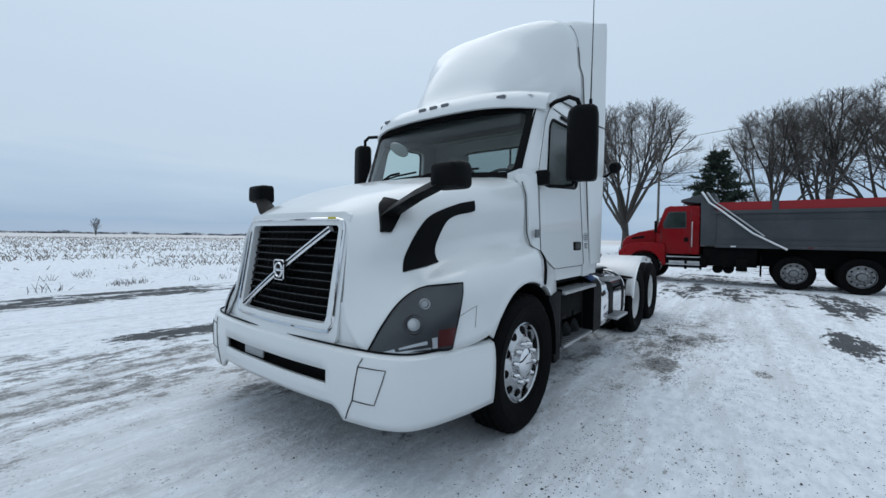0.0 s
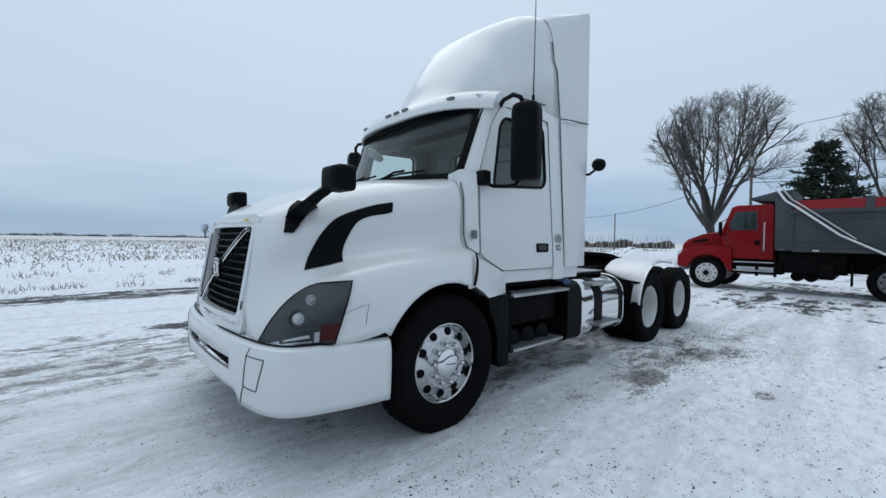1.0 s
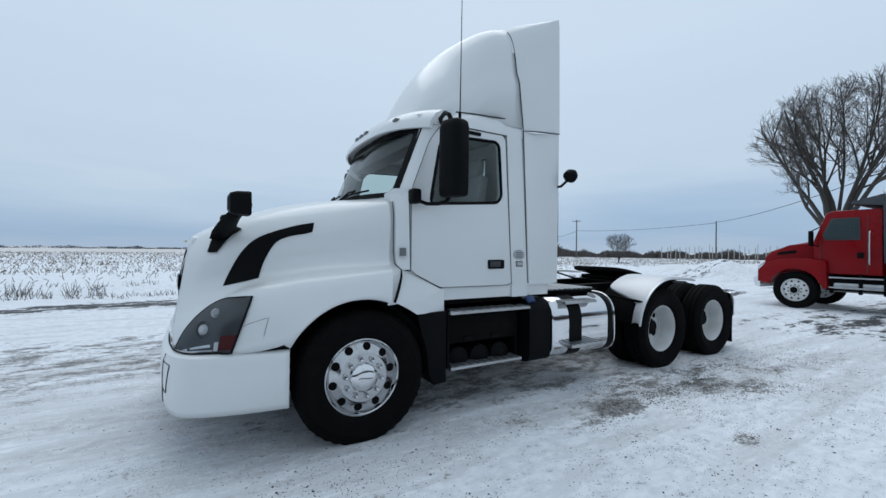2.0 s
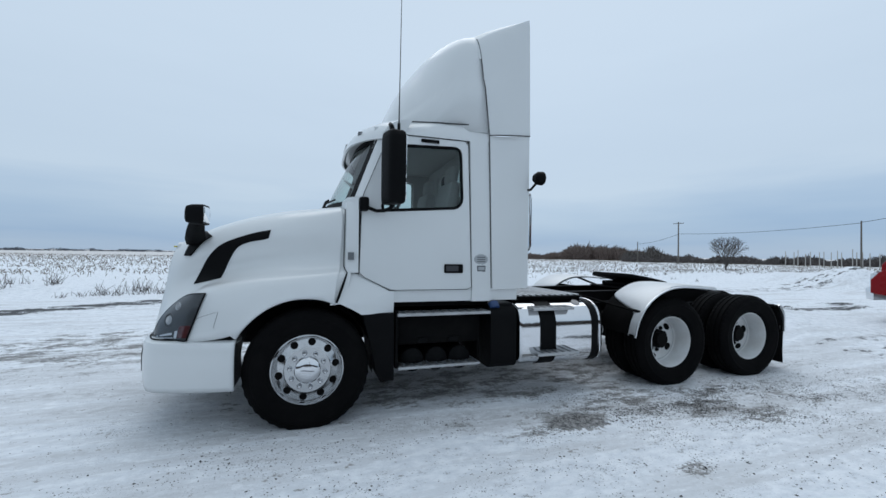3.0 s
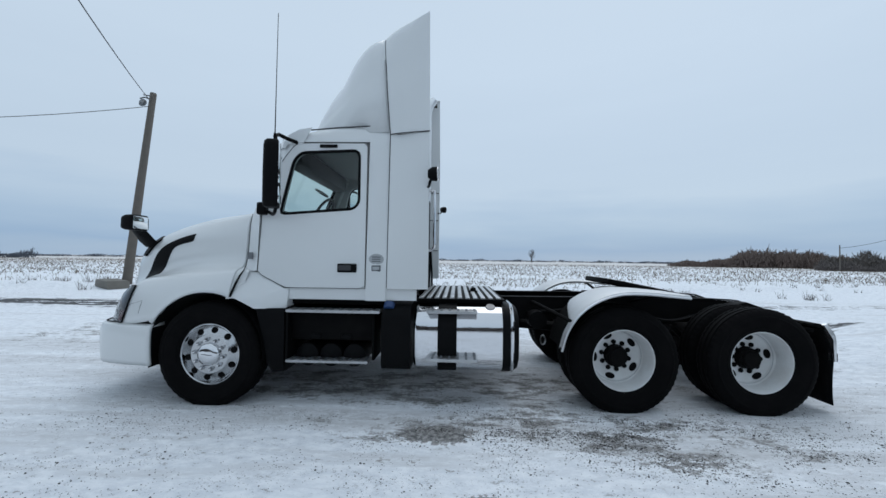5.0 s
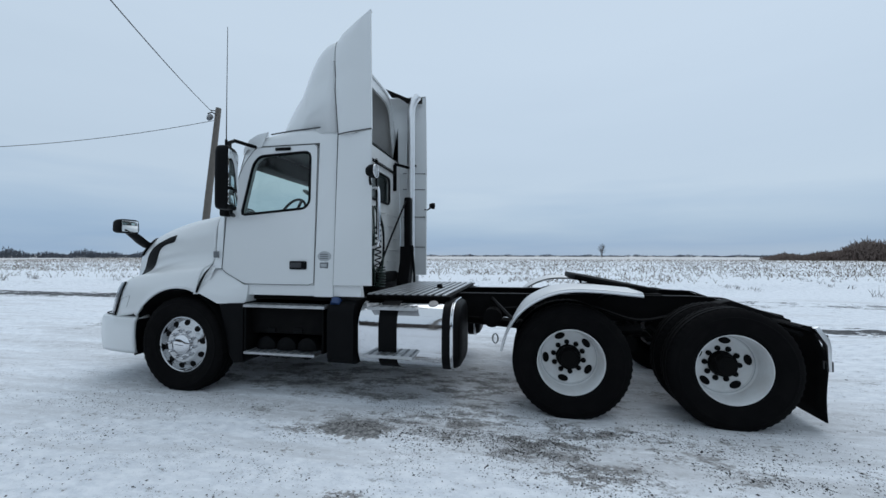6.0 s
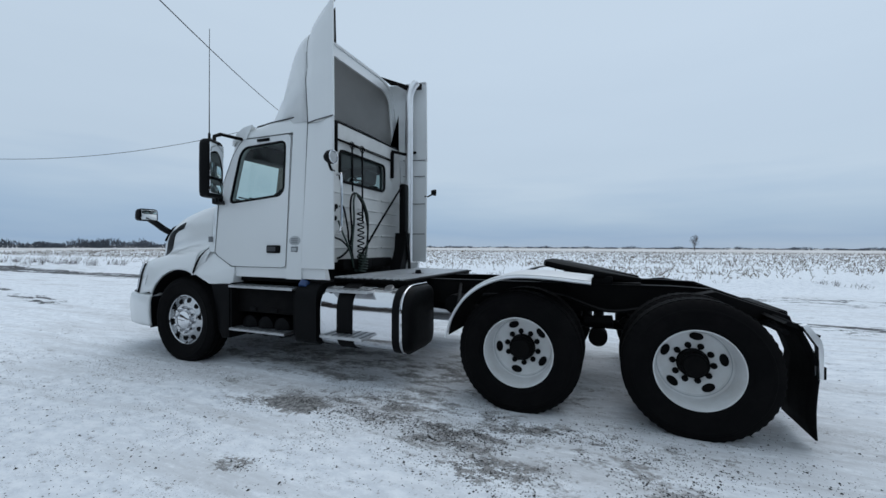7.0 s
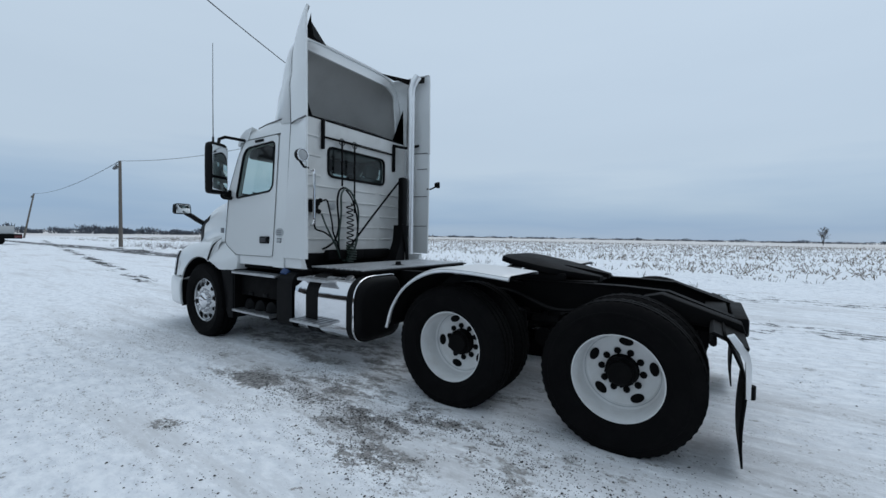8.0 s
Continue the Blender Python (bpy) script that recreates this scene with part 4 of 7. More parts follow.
    bm = bmesh.new()
    outer = rounded([(-0.945, -0.02), (0.945, -0.02), (0.945, 1.03), (-0.945, 1.03)], 0.02)
    inner = rounded([(-0.885, 0.05), (0.885, 0.05), (0.885, 0.93), (-0.885, 0.93)], 0.08)
    ring_plate(bm, outer, inner, lambda u, v, w: ws(u, v, 0.004 - w), 0.02, 120)
    part("black_band", bm, BLACK, screen)
    for y0, y1 in ((-0.10, -0.62), (0.55, 0.02)):
        bm = bmesh.new()
        tube(bm, [ws(y0, 0.04, 0.03), ws((y0 + y1) / 2, 0.08, 0.035), ws(y1, 0.10, 0.03)], 0.010, 5)
        tube(bm, [ws(y0 + 0.05, -0.01, 0.03), ws(y0 - 0.18, 0.11, 0.045), ws(y1 + 0.22, 0.12, 0.04)], 0.012, 5)
        part("wiper", bm, BLACK, screen)

    # sun visor round the top of the windscreen
    bm = bmesh.new()
    rows = []
    for y in np.linspace(-1.035, 1.035, 35):
        k = (abs(y) / 1.035) ** 3.2
        x0 = 0.365 + 0.30 * k
        zz = -0.035 * k
        rows.append([(x0 + 0.30, y, 2.88 + zz), (x0 + 0.16, y * 1.005, 2.855 + zz), (x0 + 0.06, y * 1.01, 2.80 + zz), (x0, y * 1.015, 2.71 + zz), (x0 - 0.01, y * 1.015, 2.655 + zz), (x0 + 0.012, y * 1.01, 2.65 + zz), (x0 + 0.04, y, 2.70 + zz), (x0 + 0.2, y, 2.70 + zz)])
    loft(bm, rows)
    visor = part("sun_visor", bm, WHITE, truck, "white sun visor over the windscreen", 45)
    for y in (-0.70, -0.14, 0.0, 0.14, 0.70):
        bm = bmesh.new()
        k = (abs(y) / 1.035) ** 3.2
        x0 = 0.365 + 0.30 * k
        box(bm, x0 + 0.010, x0 + 0.06, y - 0.04, y + 0.04, 2.742 - 0.035 * k, 2.772 - 0.035 * k, 0.004)
        part("marker_lamp", bm, DARK_GREY, visor)


cab_shell()


def roof_fairing():
    bm = bmesh.new()
    st = spline([(0.66, 2.88, 0.42), (0.77, 3.03, 0.555), (0.89, 3.29, 0.67), (1.04, 3.56, 0.765), (1.235, 3.80, 0.85), (1.42, 3.91, 0.925), (1.56, 3.955, 0.975), (1.655, 3.97, 0.997)], 4)
    rows = []
    for x, zt, w in st:
        base = 2.80
        h = max(zt - base, 0.03)
        crease = 0.10 + 0.44 * smoothstep(0.70, 1.66, x)
        e = 2 / (2.3 + 4.4 * smoothstep(1.12, 1.64, x))
        row = []
        for a in np.linspace(0, math.pi, 65):
            y = w * math.copysign(abs(math.cos(a)) ** e, -math.cos(a))
            z = h * math.sin(a) ** e
            row.append((x, y * (1 - 0.03 * z / 1.1) * (1 + 0.030 * (1 - smoothstep(crease - 0.03, crease + 0.03, z)) * smoothstep(0.72, 1.0, x)), base + z))
        rows.append(row)
    rows.append([(1.795 - 0.09 * (z - 2.775), y, z + 0.012 * (z > 3.3)) for _, y, z in rows[-1]])
    sheet(bm, rows)
    f = part("roof_fairing", bm, WHITE, truck, "tall white roof air fairing, open behind", 50, (GREY_LINER,))
    sol = f.modifiers.new("thickness", "SOLIDIFY")
    sol.thickness, sol.offset, sol.material_offset = 0.025, -1, 1
    bm = bmesh.new()
    end = rows[-1]
    tube(bm, [(x - 0.005, y * 0.985, z - 0.02) for x, y, z in end[6:-6]], 0.026, 6)
    part("rear_lip", bm, WHITE, f)
    bm = bmesh.new()
    lip = [(y * 0.995, z - 0.01) for x, y, z in end if z > 2.9]
    mouth = rounded([(-0.86, 2.94), (0.84, 2.94), (0.84, 3.70), (0.70, 3.80), (-0.80, 3.80), (-0.88, 3.72)], [0.01, 0.01, 0.12, 0.1, 0.1, 0.1], 5)
    ring_plate(bm, [(lip[0][0], 2.92)] + lip + [(lip[-1][0], 2.92)], mouth, lambda u, v, w: (1.79 - 0.09 * (v - 2.775) - w, u, v), 0.03, 90)
    part("rear_flange", bm, WHITE, f, "broad white flange round the open back")
    bm = bmesh.new()
    box(bm, 1.60, 1.80, -0.98, 0.98, 2.915, 2.955, 0.008)
    part("liner_sill", bm, BLACK, f)

    def blade():
        bm = bmesh.new()
        prof = [p for p in rows[-1] if p[1] < -0.80]
        prof = resample([(p[1], p[2]) for p in prof], 18, False)
        prof = [q for q in prof if q[1] > 2.80]
        out = []
        for k, (y0, z0) in enumerate(prof):
            t = k / (len(prof) - 1)
            x0 = 1.797 - 0.09 * (z0 - 2.775)
            x1, y1, z1 = 2.222 - 0.02 * t, -1.135 + 0.035 * smoothstep(0.82, 1.0, t), 2.775 + 1.255 * min(1, t * 1.14) ** 0.98
            y0 = y0 - 0.006
            r = []
            for u in np.linspace(0, 1, 7):
                w = u ** 0.8
                r.append((x0 + (x1 - x0) * u, y0 + (y1 - y0) * w, z0 + (z1 - z0) * u ** 0.8))
            out.append(r + [(p[0], p[1] + 0.022, p[2] - 0.012 * t) for p in r[::-1]])
        first = [(p[0] + (0.0 if p[0] > 1.9 else 0.002), p[1], 2.772) for p in out[0]]
        loft(bm, [first] + out)
        return bm

    both("fairing_blade", blade, WHITE, None, "white upper side blade of the fairing", 40)

    def gusset():
        bm = bmesh.new()
        a = [(1.74, -0.80, 3.92), (1.95, -0.93, 3.94), (2.165, -1.035, 3.98), (2.165, -1.03, 3.88), (1.98, -0.86, 3.83), (1.75, -0.5, 3.93)]
        bm.faces.new([bm.verts.new(p) for p in a])
        bmesh.ops.solidify(bm, geom=bm.faces[:], thickness=0.01)
        return bm

    both("rubber_gusset", gusset, BLACK, None, "black rubber gap seal of the fairing")

    def corner_flap():
        bm = bmesh.new()
        b = [(1.785, -0.985, 2.93), (1.785, -0.97, 3.50), (1.785, -0.72, 2.93)]
        bm.faces.new([bm.verts.new(p) for p in b])
        bmesh.ops.solidify(bm, geom=bm.faces[:], thickness=0.01)
        return bm

    both("corner_flap", corner_flap, BLACK)

    def seams():
        bm = bmesh.new()
        tube(bm, [(1.797, -1.034, 2.77), (1.86, -1.06, 2.771), (2.0, -1.098, 2.772), (2.22, -1.139, 2.775)], 0.006, 4)
        tube(bm, [(1.797, -1.115, 1.16), (1.797, -1.075, 2.0), (1.797, -1.036, 2.77)] + [(x + 0.002, y - 0.006, z) for x, y, z in end if y < -0.86 and z > 2.83], 0.005, 4)
        tube(bm, [(0.9, -0.905, 2.86), (1.2, -0.97, 2.862), (1.5, -0.995, 2.868), (1.76, -1.015, 2.872)], 0.008, 4)
        return bm

    both("seam", seams, SEAL)


roof_fairing()


def cab_inside():
    bm = bmesh.new()
    box(bm, 0.35, 1.76, -1.0, 1.0, 1.20, 1.26)
    part("cab_floor", bm, DARK_TRIM, truck)
    bm = bmesh.new()
    prism(bm, [(0.36, 1.3), (0.33, 1.90), (0.42, 1.99), (0.62, 1.97), (0.80, 1.86), (0.80, 1.6), (0.62, 1.3)], -0.95, 0.95, 0.03)
    part("dashboard", bm, DARK_TRIM, truck, "dark dashboard")
    bm = bmesh.new()
    rows = []
    for x in (0.70, 1.0, 1.4, 1.76):
        rows.append([(x, y, 2.70 + 0.05 * (1 - y * y)) for y in np.linspace(-0.94, 0.94, 7)])
    sheet(bm, rows)
    part("headliner", bm, HEADLINER, truck, "light grey headliner")
    bm = bmesh.new()
    outer = [(-0.98, 1.25), (0.98, 1.25), (0.96, 2.72), (-0.96, 2.72)]
    inner = rounded([(-0.50, 2.215), (0.525, 2.215), (0.525, 2.60), (-0.50, 2.60)], 0.07)
    ring_plate(bm, outer, inner, lambda u, v, w: (1.735 - w, u, v), 0.01, 60)
    part("rear_trim", bm, INTERIOR, truck)

    def inner_door():
        bm = bmesh.new()
        ring_plate(bm, [(0.5, 1.3), (1.73, 1.25), (1.73, 2.70), (0.80, 2.70), (0.52, 2.05)], PANE, lambda u, v, w: (u, -side_y(v) + 0.055 + w, v), 0.012, 60)
        return bm

    both("door_trim", inner_door, INTERIOR)

    def band():
        bm = bmesh.new()
        box(bm, 0.56, 0.78, -0.86, 0.86, 2.49, 2.70, 0.03)
        return bm

    part("header_shelf", band(), DARK_TRIM, truck)
    for y in (-0.48, 0.48):
        bm = bmesh.new()
        box(bm, 1.00, 1.45, y - 0.25, y + 0.25, 1.62, 1.76, 0.05)
        box(bm, 1.05, 1.35, y - 0.18, y + 0.18, 1.26, 1.62, 0.03)
        seat = part("seat", bm, INTERIOR, truck, "grey cab seat")
        bm = bmesh.new()
        box(bm, -0.07, 0.07, -0.24, 0.24, 0.0, 0.62, 0.05, m=pose(1.45, y, 1.72, 0, 10, 0))
        part("seat_back", bm, INTERIOR, seat)
        bm = bmesh.new()
        box(bm, -0.05, 0.05, -0.14, 0.14, 0.0, 0.2, 0.04, m=pose(1.56, y, 2.33, 0, 8, 0))
        part("head_rest", bm, INTERIOR, seat)
    bm = bmesh.new()
    m = pose(0.88, -0.45, 1.97, 0, -62, 0)
    tube(bm, [m @ Vector((0.225 * math.cos(a), 0.225 * math.sin(a), 0)) for a in np.linspace(0, 2 * math.pi, 33)[:-1]], 0.016, 7, closed=True)
    box(bm, -0.21, 0.21, -0.022, 0.022, -0.03, -0.008, 0.008, m=m)
    lathe(bm, [(0.0, -0.02), (0.075, -0.01), (0.075, 0.03), (0.0, 0.04)], 16, m @ pose(0, 0, -0.02, 90, 0, 0))
    part("steering_wheel", bm, DARK_TRIM, truck, "dark steering wheel")
    bm = bmesh.new()
    tube(bm, [(0.88, -0.45, 1.95), (0.70, -0.45, 1.80)], 0.035, 8)
    part("steering_column", bm, DARK_TRIM, truck)
    for y, s in ((0.55, 0.14),):
        bm = bmesh.new()
        lathe(bm, [(0.0, -0.012), (0.11, -0.008), (0.11, 0.008), (0.0, 0.012)], 20, pose(0.50, y, 2.42, -55, 0, 80))
        part("round_fan", bm, HEADLINER, truck, "round pale disc behind the windscreen")


cab_inside()


def cab_decals():
    bm = bmesh.new()
    lathe(bm, [(0.0, -0.005), (0.074, -0.005), (0.078, 0.004)], 28, pose(1.685, -1.107, 1.455, 0, 0, 0) @ Matrix.Diagonal((1, 1, 0.72, 1)))
    d = part("oval_decal", bm, DECAL, truck, "grey oval decal with unreadable lines")
    for k in range(3):
        bm = bmesh.new()
        box(bm, 1.64, 1.73, -1.1145, -1.1115, 1.428 + k * 0.022, 1.438 + k * 0.022)
        part("decal_bar", bm, DARK_GREY, d)
    bm = bmesh.new()
    box(bm, 1.635, 1.735, -1.118, -1.10, 1.325, 1.395, 0.012)
    lid = part("key_cover", bm, DARK_GREY, truck, "dark grey inspection cover")
    bm = bmesh.new()
    box(bm, 1.65, 1.72, -1.122, -1.117, 1.345, 1.378, 0.004)
    part("cover_inset", bm, DECAL, lid)
    bm = bmesh.new()
    tube(bm, [(0.745, -1.405, 2.62), (0.748, -1.408, 3.1), (0.752, -1.41, 3.83)], [0.006, 0.004, 0.003], 5)
    part("antenna", bm, BLACK, truck, "long thin black whip antenna")
    bm = bmesh.new()
    tube(bm, [(0.745, -1.405, 2.56), (0.745, -1.405, 2.66)], 0.013, 6)
    part("antenna_foot", bm, BLACK, truck)
    bm = bmesh.new()
    box(bm, -1.238, -1.228, -0.50, -0.43, 1.535, 1.55, 0.002)
    part("yellow_sticker", bm, YELLOW, truck, "small yellow sticker over the grille")


cab_decals()


def door_mirror(s):
    def side(bm):
        return bm if s < 0 else flip(bm)

    bm = bmesh.new()
    rings = []
    for z, k in ((1.945, 0.80), (1.96, 0.95), (2.0, 1.0), (2.3, 1.02), (2.53, 1.0), (2.575, 0.93), (2.595, 0.75)):
        o = rounded([(-0.09, -0.11), (0.055, -0.13), (0.055, 0.13), (-0.09, 0.10)], [0.06, 0.02, 0.02, 0.06], 4)
        rings.append([(0.715 + x * k, -1.355 + y * k, z) for x, y in o])
    loft(bm, rings)
    bmesh.ops.rotate(bm, cent=(0.715, -1.355, 2.3), matrix=Matrix.Rotation(radians(20), 3, "Z"), verts=bm.verts)
    m = part("door_mirror", side(bm), BLACK, truck, "tall black door mirror", 45)
    bm = bmesh.new()
    box(bm, 0.768, 0.778, -1.47, -1.24, 2.17, 2.555, 0.01)
    bmesh.ops.rotate(bm, cent=(0.715, -1.355, 2.3), matrix=Matrix.Rotation(radians(20), 3, "Z"), verts=bm.verts)
    part("mirror_glass", side(bm), MIRROR, m)
    bm = bmesh.new()
    box(bm, 0.768, 0.778, -1.47, -1.24, 1.985, 2.14, 0.01)
    bmesh.ops.rotate(bm, cent=(0.715, -1.355, 2.3), matrix=Matrix.Rotation(radians(20), 3, "Z"), verts=bm.verts)
    part("wide_mirror", side(bm), MIRROR, m)
    bm = bmesh.new()
    tube(bm, [(0.72, -1.33, 2.59), (0.70, -1.31, 2.66), (0.70, -1.24, 2.70), (0.74, -1.10, 2.695), (0.82, -1.0, 2.68)], 0.020, 7)
    part("upper_arm", side(bm), BLACK, m)
    bm = bmesh.new()
    tube(bm, [(0.72, -1.30, 1.96), (0.70, -1.28, 1.915), (0.66, -1.22, 1.90), (0.60, -1.12, 1.905), (0.50, -1.05, 1.95)], 0.017, 7)
    part("lower_arm", side(bm), BLACK, m)
    bm = bmesh.new()
    box(bm, 0.44, 0.53, -1.16, -1.05, 1.90, 2.03, 0.02)
    part("mirror_foot", side(bm), BLACK, m)


door_mirror(-1)
door_mirror(1)


def hood_mirror(s):
    def side(bm):
        return bm if s < 0 else flip(bm)

    bm = hood_patch([(-1.075, 1.455), (-1.045, 1.555), (-1.0, 1.635), (-0.93, 1.69)], [(-1.02, 1.455), (-0.962, 1.535), (-0.915, 1.59), (-0.85, 1.64)], 0.022, 4, 14)
    path = [on_hood(-0.985, 1.58, 0.0), (-0.975, -0.82, 1.635), (-0.95, -0.91, 1.69), (-0.92, -1.0, 1.735), (-0.90, -1.06, 1.77)]
    ww = [0.085, 0.08, 0.072, 0.065, 0.055]
    rings = []
    for (x, y, z), w in zip(path, ww):
        rings.append([(x - w, y - 0.012, z - 0.02), (x + w * 0.2, y - 0.035, z - 0.03), (x + w, y, z + 0.008), (x, y + 0.014, z + 0.036)])
    loft(bm, rings)
    arm = part("hood_mirror", side(bm), BLACK, truck, "black hood-mounted look-down mirror", 60)
    bm = bmesh.new()
    rings = []
    for x, k in ((-0.965, 0.55), (-0.95, 0.85), (-0.91, 1.0), (-0.835, 1.04), (-0.82, 1.0)):
        o = rounded([(-0.112, -0.08), (0.112, -0.08), (0.104, 0.08), (-0.104, 0.08)], 0.04)
        rings.append([(x, -1.105 + a * k, 1.805 + b * k) for a, b in o])
    loft(bm, rings)
    part("mirror_head", side(bm), BLACK, arm)
    bm = bmesh.new()
    box(bm, -0.823, -0.815, -1.20, -1.01, 1.74, 1.87, 0.008)
    part("mirror_glass", side(bm), MIRROR, arm)


hood_mirror(-1)
hood_mirror(1)
for ob in truck.children:
    if ob.name.startswith("hood_mirror") and ob.data.vertices[0].co.y > 0:
        ob.location.y -= 0.13


# ---- wheels: local y points outwards to the near side as minus y ----
def tyre_mesh(r=0.535, w=0.28, blocks=40):
    bm = bmesh.new()
    h = w / 2
    prof = [(0.295, -h + 0.065, 0), (0.306, -h + 0.044, 0), (0.322, -h + 0.034, 0), (0.335, -h + 0.028, 0), (0.342, -h + 0.021, 0), (0.35, -h + 0.021, 0), (0.385, -h + 0.006, 0), (0.43, -h - 0.002, 0), (0.445, -h - 0.002, 0), (0.45, -h - 0.005, 0), (0.462, -h - 0.004, 0), (0.466, -h + 0.001, 0), (0.49, -h + 0.008, 0), (r - 0.03, -h + 0.018, 0), (r - 0.010, -h + 0.030, 1), (r, -h + 0.05, 1), (r, -0.085, 1), (r - 0.014, -0.080, 0), (r - 0.014, -0.066, 0), (r, -0.062, 0), (r, -0.022, 0), (r - 0.014, -0.018, 0), (r - 0.014, -0.004, 0), (r, 0.0, 0)]
    prof += [(r, 0.04, 0), (r - 0.014, 0.044, 0), (r - 0.014, 0.060, 0), (r, 0.066, 2), (r, h - 0.05, 2), (r - 0.010, h - 0.030, 2), (r - 0.03, h - 0.016, 0), (0.47, h - 0.002, 0), (0.42, h, 0), (0.37, h - 0.010, 0), (0.32, h - 0.034, 0), (0.295, h - 0.06, 0)]
    turn_rings(bm, prof, blocks * 4, 0.006)
    return bm


def dish(bm, prof, n=60):
    lathe(bm, prof, n)


def front_wheel(parent, m):
    w = new("front_wheel")
    w.parent = parent
    w.matrix_basis = m
    part("tyre", tyre_mesh(), RUBBER, w, "black front tyre")
    bm = bmesh.new()
    dish(bm, [(0.298, -0.03), (0.311, -0.085), (0.309, -0.098), (0.300, -0.101), (0.292, -0.092), (0.288, -0.07), (0.282, -0.055), (0.255, -0.068), (0.205, -0.088), (0.195, -0.096), (0.10, -0.096), (0.10, -0.03)])
    rim = part("rim", bm, WHEEL_ALU, w, "polished aluminium wheel", 30)
    for k in range(10):
        a = 2 * math.pi * (k + 0.5) / 10
        bm = bmesh.new()
        q = pose(0, 0, 0, 0, math.degrees(a), 0) @ pose(0.243, -0.074, 0, 0, 0, 18)
        lathe(bm, [(0.0, -0.004), (0.027, -0.004), (0.031, -0.006), (0.034, 0.002)], 16, q)
        part("hand_hole", bm, BLACK_STEEL, w)
        bm = bmesh.new()
        a = 2 * math.pi * k / 10
        q = pose(0.150 * math.cos(a), -0.093, -0.150 * math.sin(a))
        lathe(bm, [(0.0, -0.047), (0.010, -0.045), (0.016, -0.037), (0.0175, -0.014), (0.023, -0.006), (0.023, 0.004)], 12, q)
        part("lug_nut", bm, CHROME, w)
    bm = bmesh.new()
    dish(bm, [(0.0, -0.150), (0.06, -0.147), (0.10, -0.136), (0.112, -0.122), (0.112, -0.096), (0.118, -0.093)], 36)
    part("hub_cover", bm, CHROME, w, "chrome hub cover")
    bm = bmesh.new()
    tube(bm, [(-0.075, -0.139, -0.004), (-0.03, -0.153, 0.004), (0.03, -0.153, 0.004), (0.075, -0.139, 0.01)], 0.004, 4)
    part("hub_mark", bm, DARK_GREY, w)
    return w


def rear_wheel(parent, m):
    w = new("rear_dual_wheel")
    w.parent = parent
    w.matrix_basis = m
    t = part("tyre", tyre_mesh(0.535, 0.265, 54), RUBBER, w, "black drive tyre with block tread")
    t.location = (0, -0.17, 0)
    again("tyre", t, w, pose(0, 0.15, 0))
    bm = bmesh.new()
    o = -0.135
    dish(bm, [(0.29, o - 0.06), (0.312, o - 0.108), (0.309, o - 0.122), (0.299, o - 0.124), (0.288, o - 0.09), (0.283, o - 0.03), (0.275, o + 0.06), (0.25, o + 0.092), (0.20, o + 0.102), (0.10, o + 0.102), (0.10, o + 0.16)])
    part("rim", bm, RIM_WHITE, w, "white painted steel wheel", 30)
    # thin grey ring painted for the shade where the barrel meets the dish
    bm = bmesh.new()
    tube(bm, [(0.262 * math.cos(a), o + 0.078, 0.262 * math.sin(a)) for a in np.linspace(0, 2 * math.pi, 49)[:-1]], 0.004, 5, closed=True)
    part("dish_shade_ring", bm, DECAL, w)
    bm = bmesh.new()
    dish(bm, [(0.30, 0.29), (0.30, 0.02), (0.26, 0.02)], 32)
    part("inner_rim", bm, BLACK_STEEL, w)
    for k in range(5):
        a = 72 * k + 20
        bm = bmesh.new()
        q = pose(0, 0, 0, 0, a, 0) @ pose(0.215, o + 0.095, 0, 0, 0, -12) @ Matrix.Diagonal((0.72, 1, 1.15, 1))
        lathe(bm, [(0.0, -0.006), (0.043, -0.005), (0.043, 0.004)], 16, q)
        part("hand_hole", bm, BLACK_STEEL, w)
    for k in range(10):
        a = 2 * math.pi * k / 10
        bm = bmesh.new()
        lathe(bm, [(0.0, -0.026), (0.014, -0.025), (0.016, -0.014), (0.025, -0.011), (0.025, 0.004)], 8, pose(0.143 * math.cos(a), o + 0.100, -0.143 * math.sin(a)))
        part("lug_nut", bm, BLACK_STEEL, w)
    bm = bmesh.new()
    dish(bm, [(0.0, o - 0.005), (0.078, o - 0.005), (0.088, o + 0.004), (0.092, o + 0.032), (0.108, o + 0.037), (0.112, o + 0.09), (0.118, o + 0.103)], 30)
    for k in range(8):
        a = 2 * math.pi * k / 8
        lathe(bm, [(0.0, -0.012), (0.011, -0.011), (0.012, 0.004)], 6, pose(0.100 * math.cos(a), o + 0.034, -0.100 * math.sin(a)))
    part("hub", bm, BLACK_STEEL, w, "greasy black axle hub")
    return w


FW = front_wheel(truck, pose(0.01, -1.08, 0.468, 0, 8, 0))
copy_wheel = copy_thing(FW, pose(0.01, 1.08, 0.468, 0, 0, 180))
RW = rear_wheel(truck, pose(4.18, -0.875, 0.482, 0, 12, 0))
for i, (x, s, a) in enumerate(((5.535, -1, 40), (4.18, 1, 5), (5.535, 1, 60))):
    copy_thing(RW, pose(x, (0.875 if s > 0 else 0.85) * s, 0.482, 0, a, 0 if s < 0 else 180))


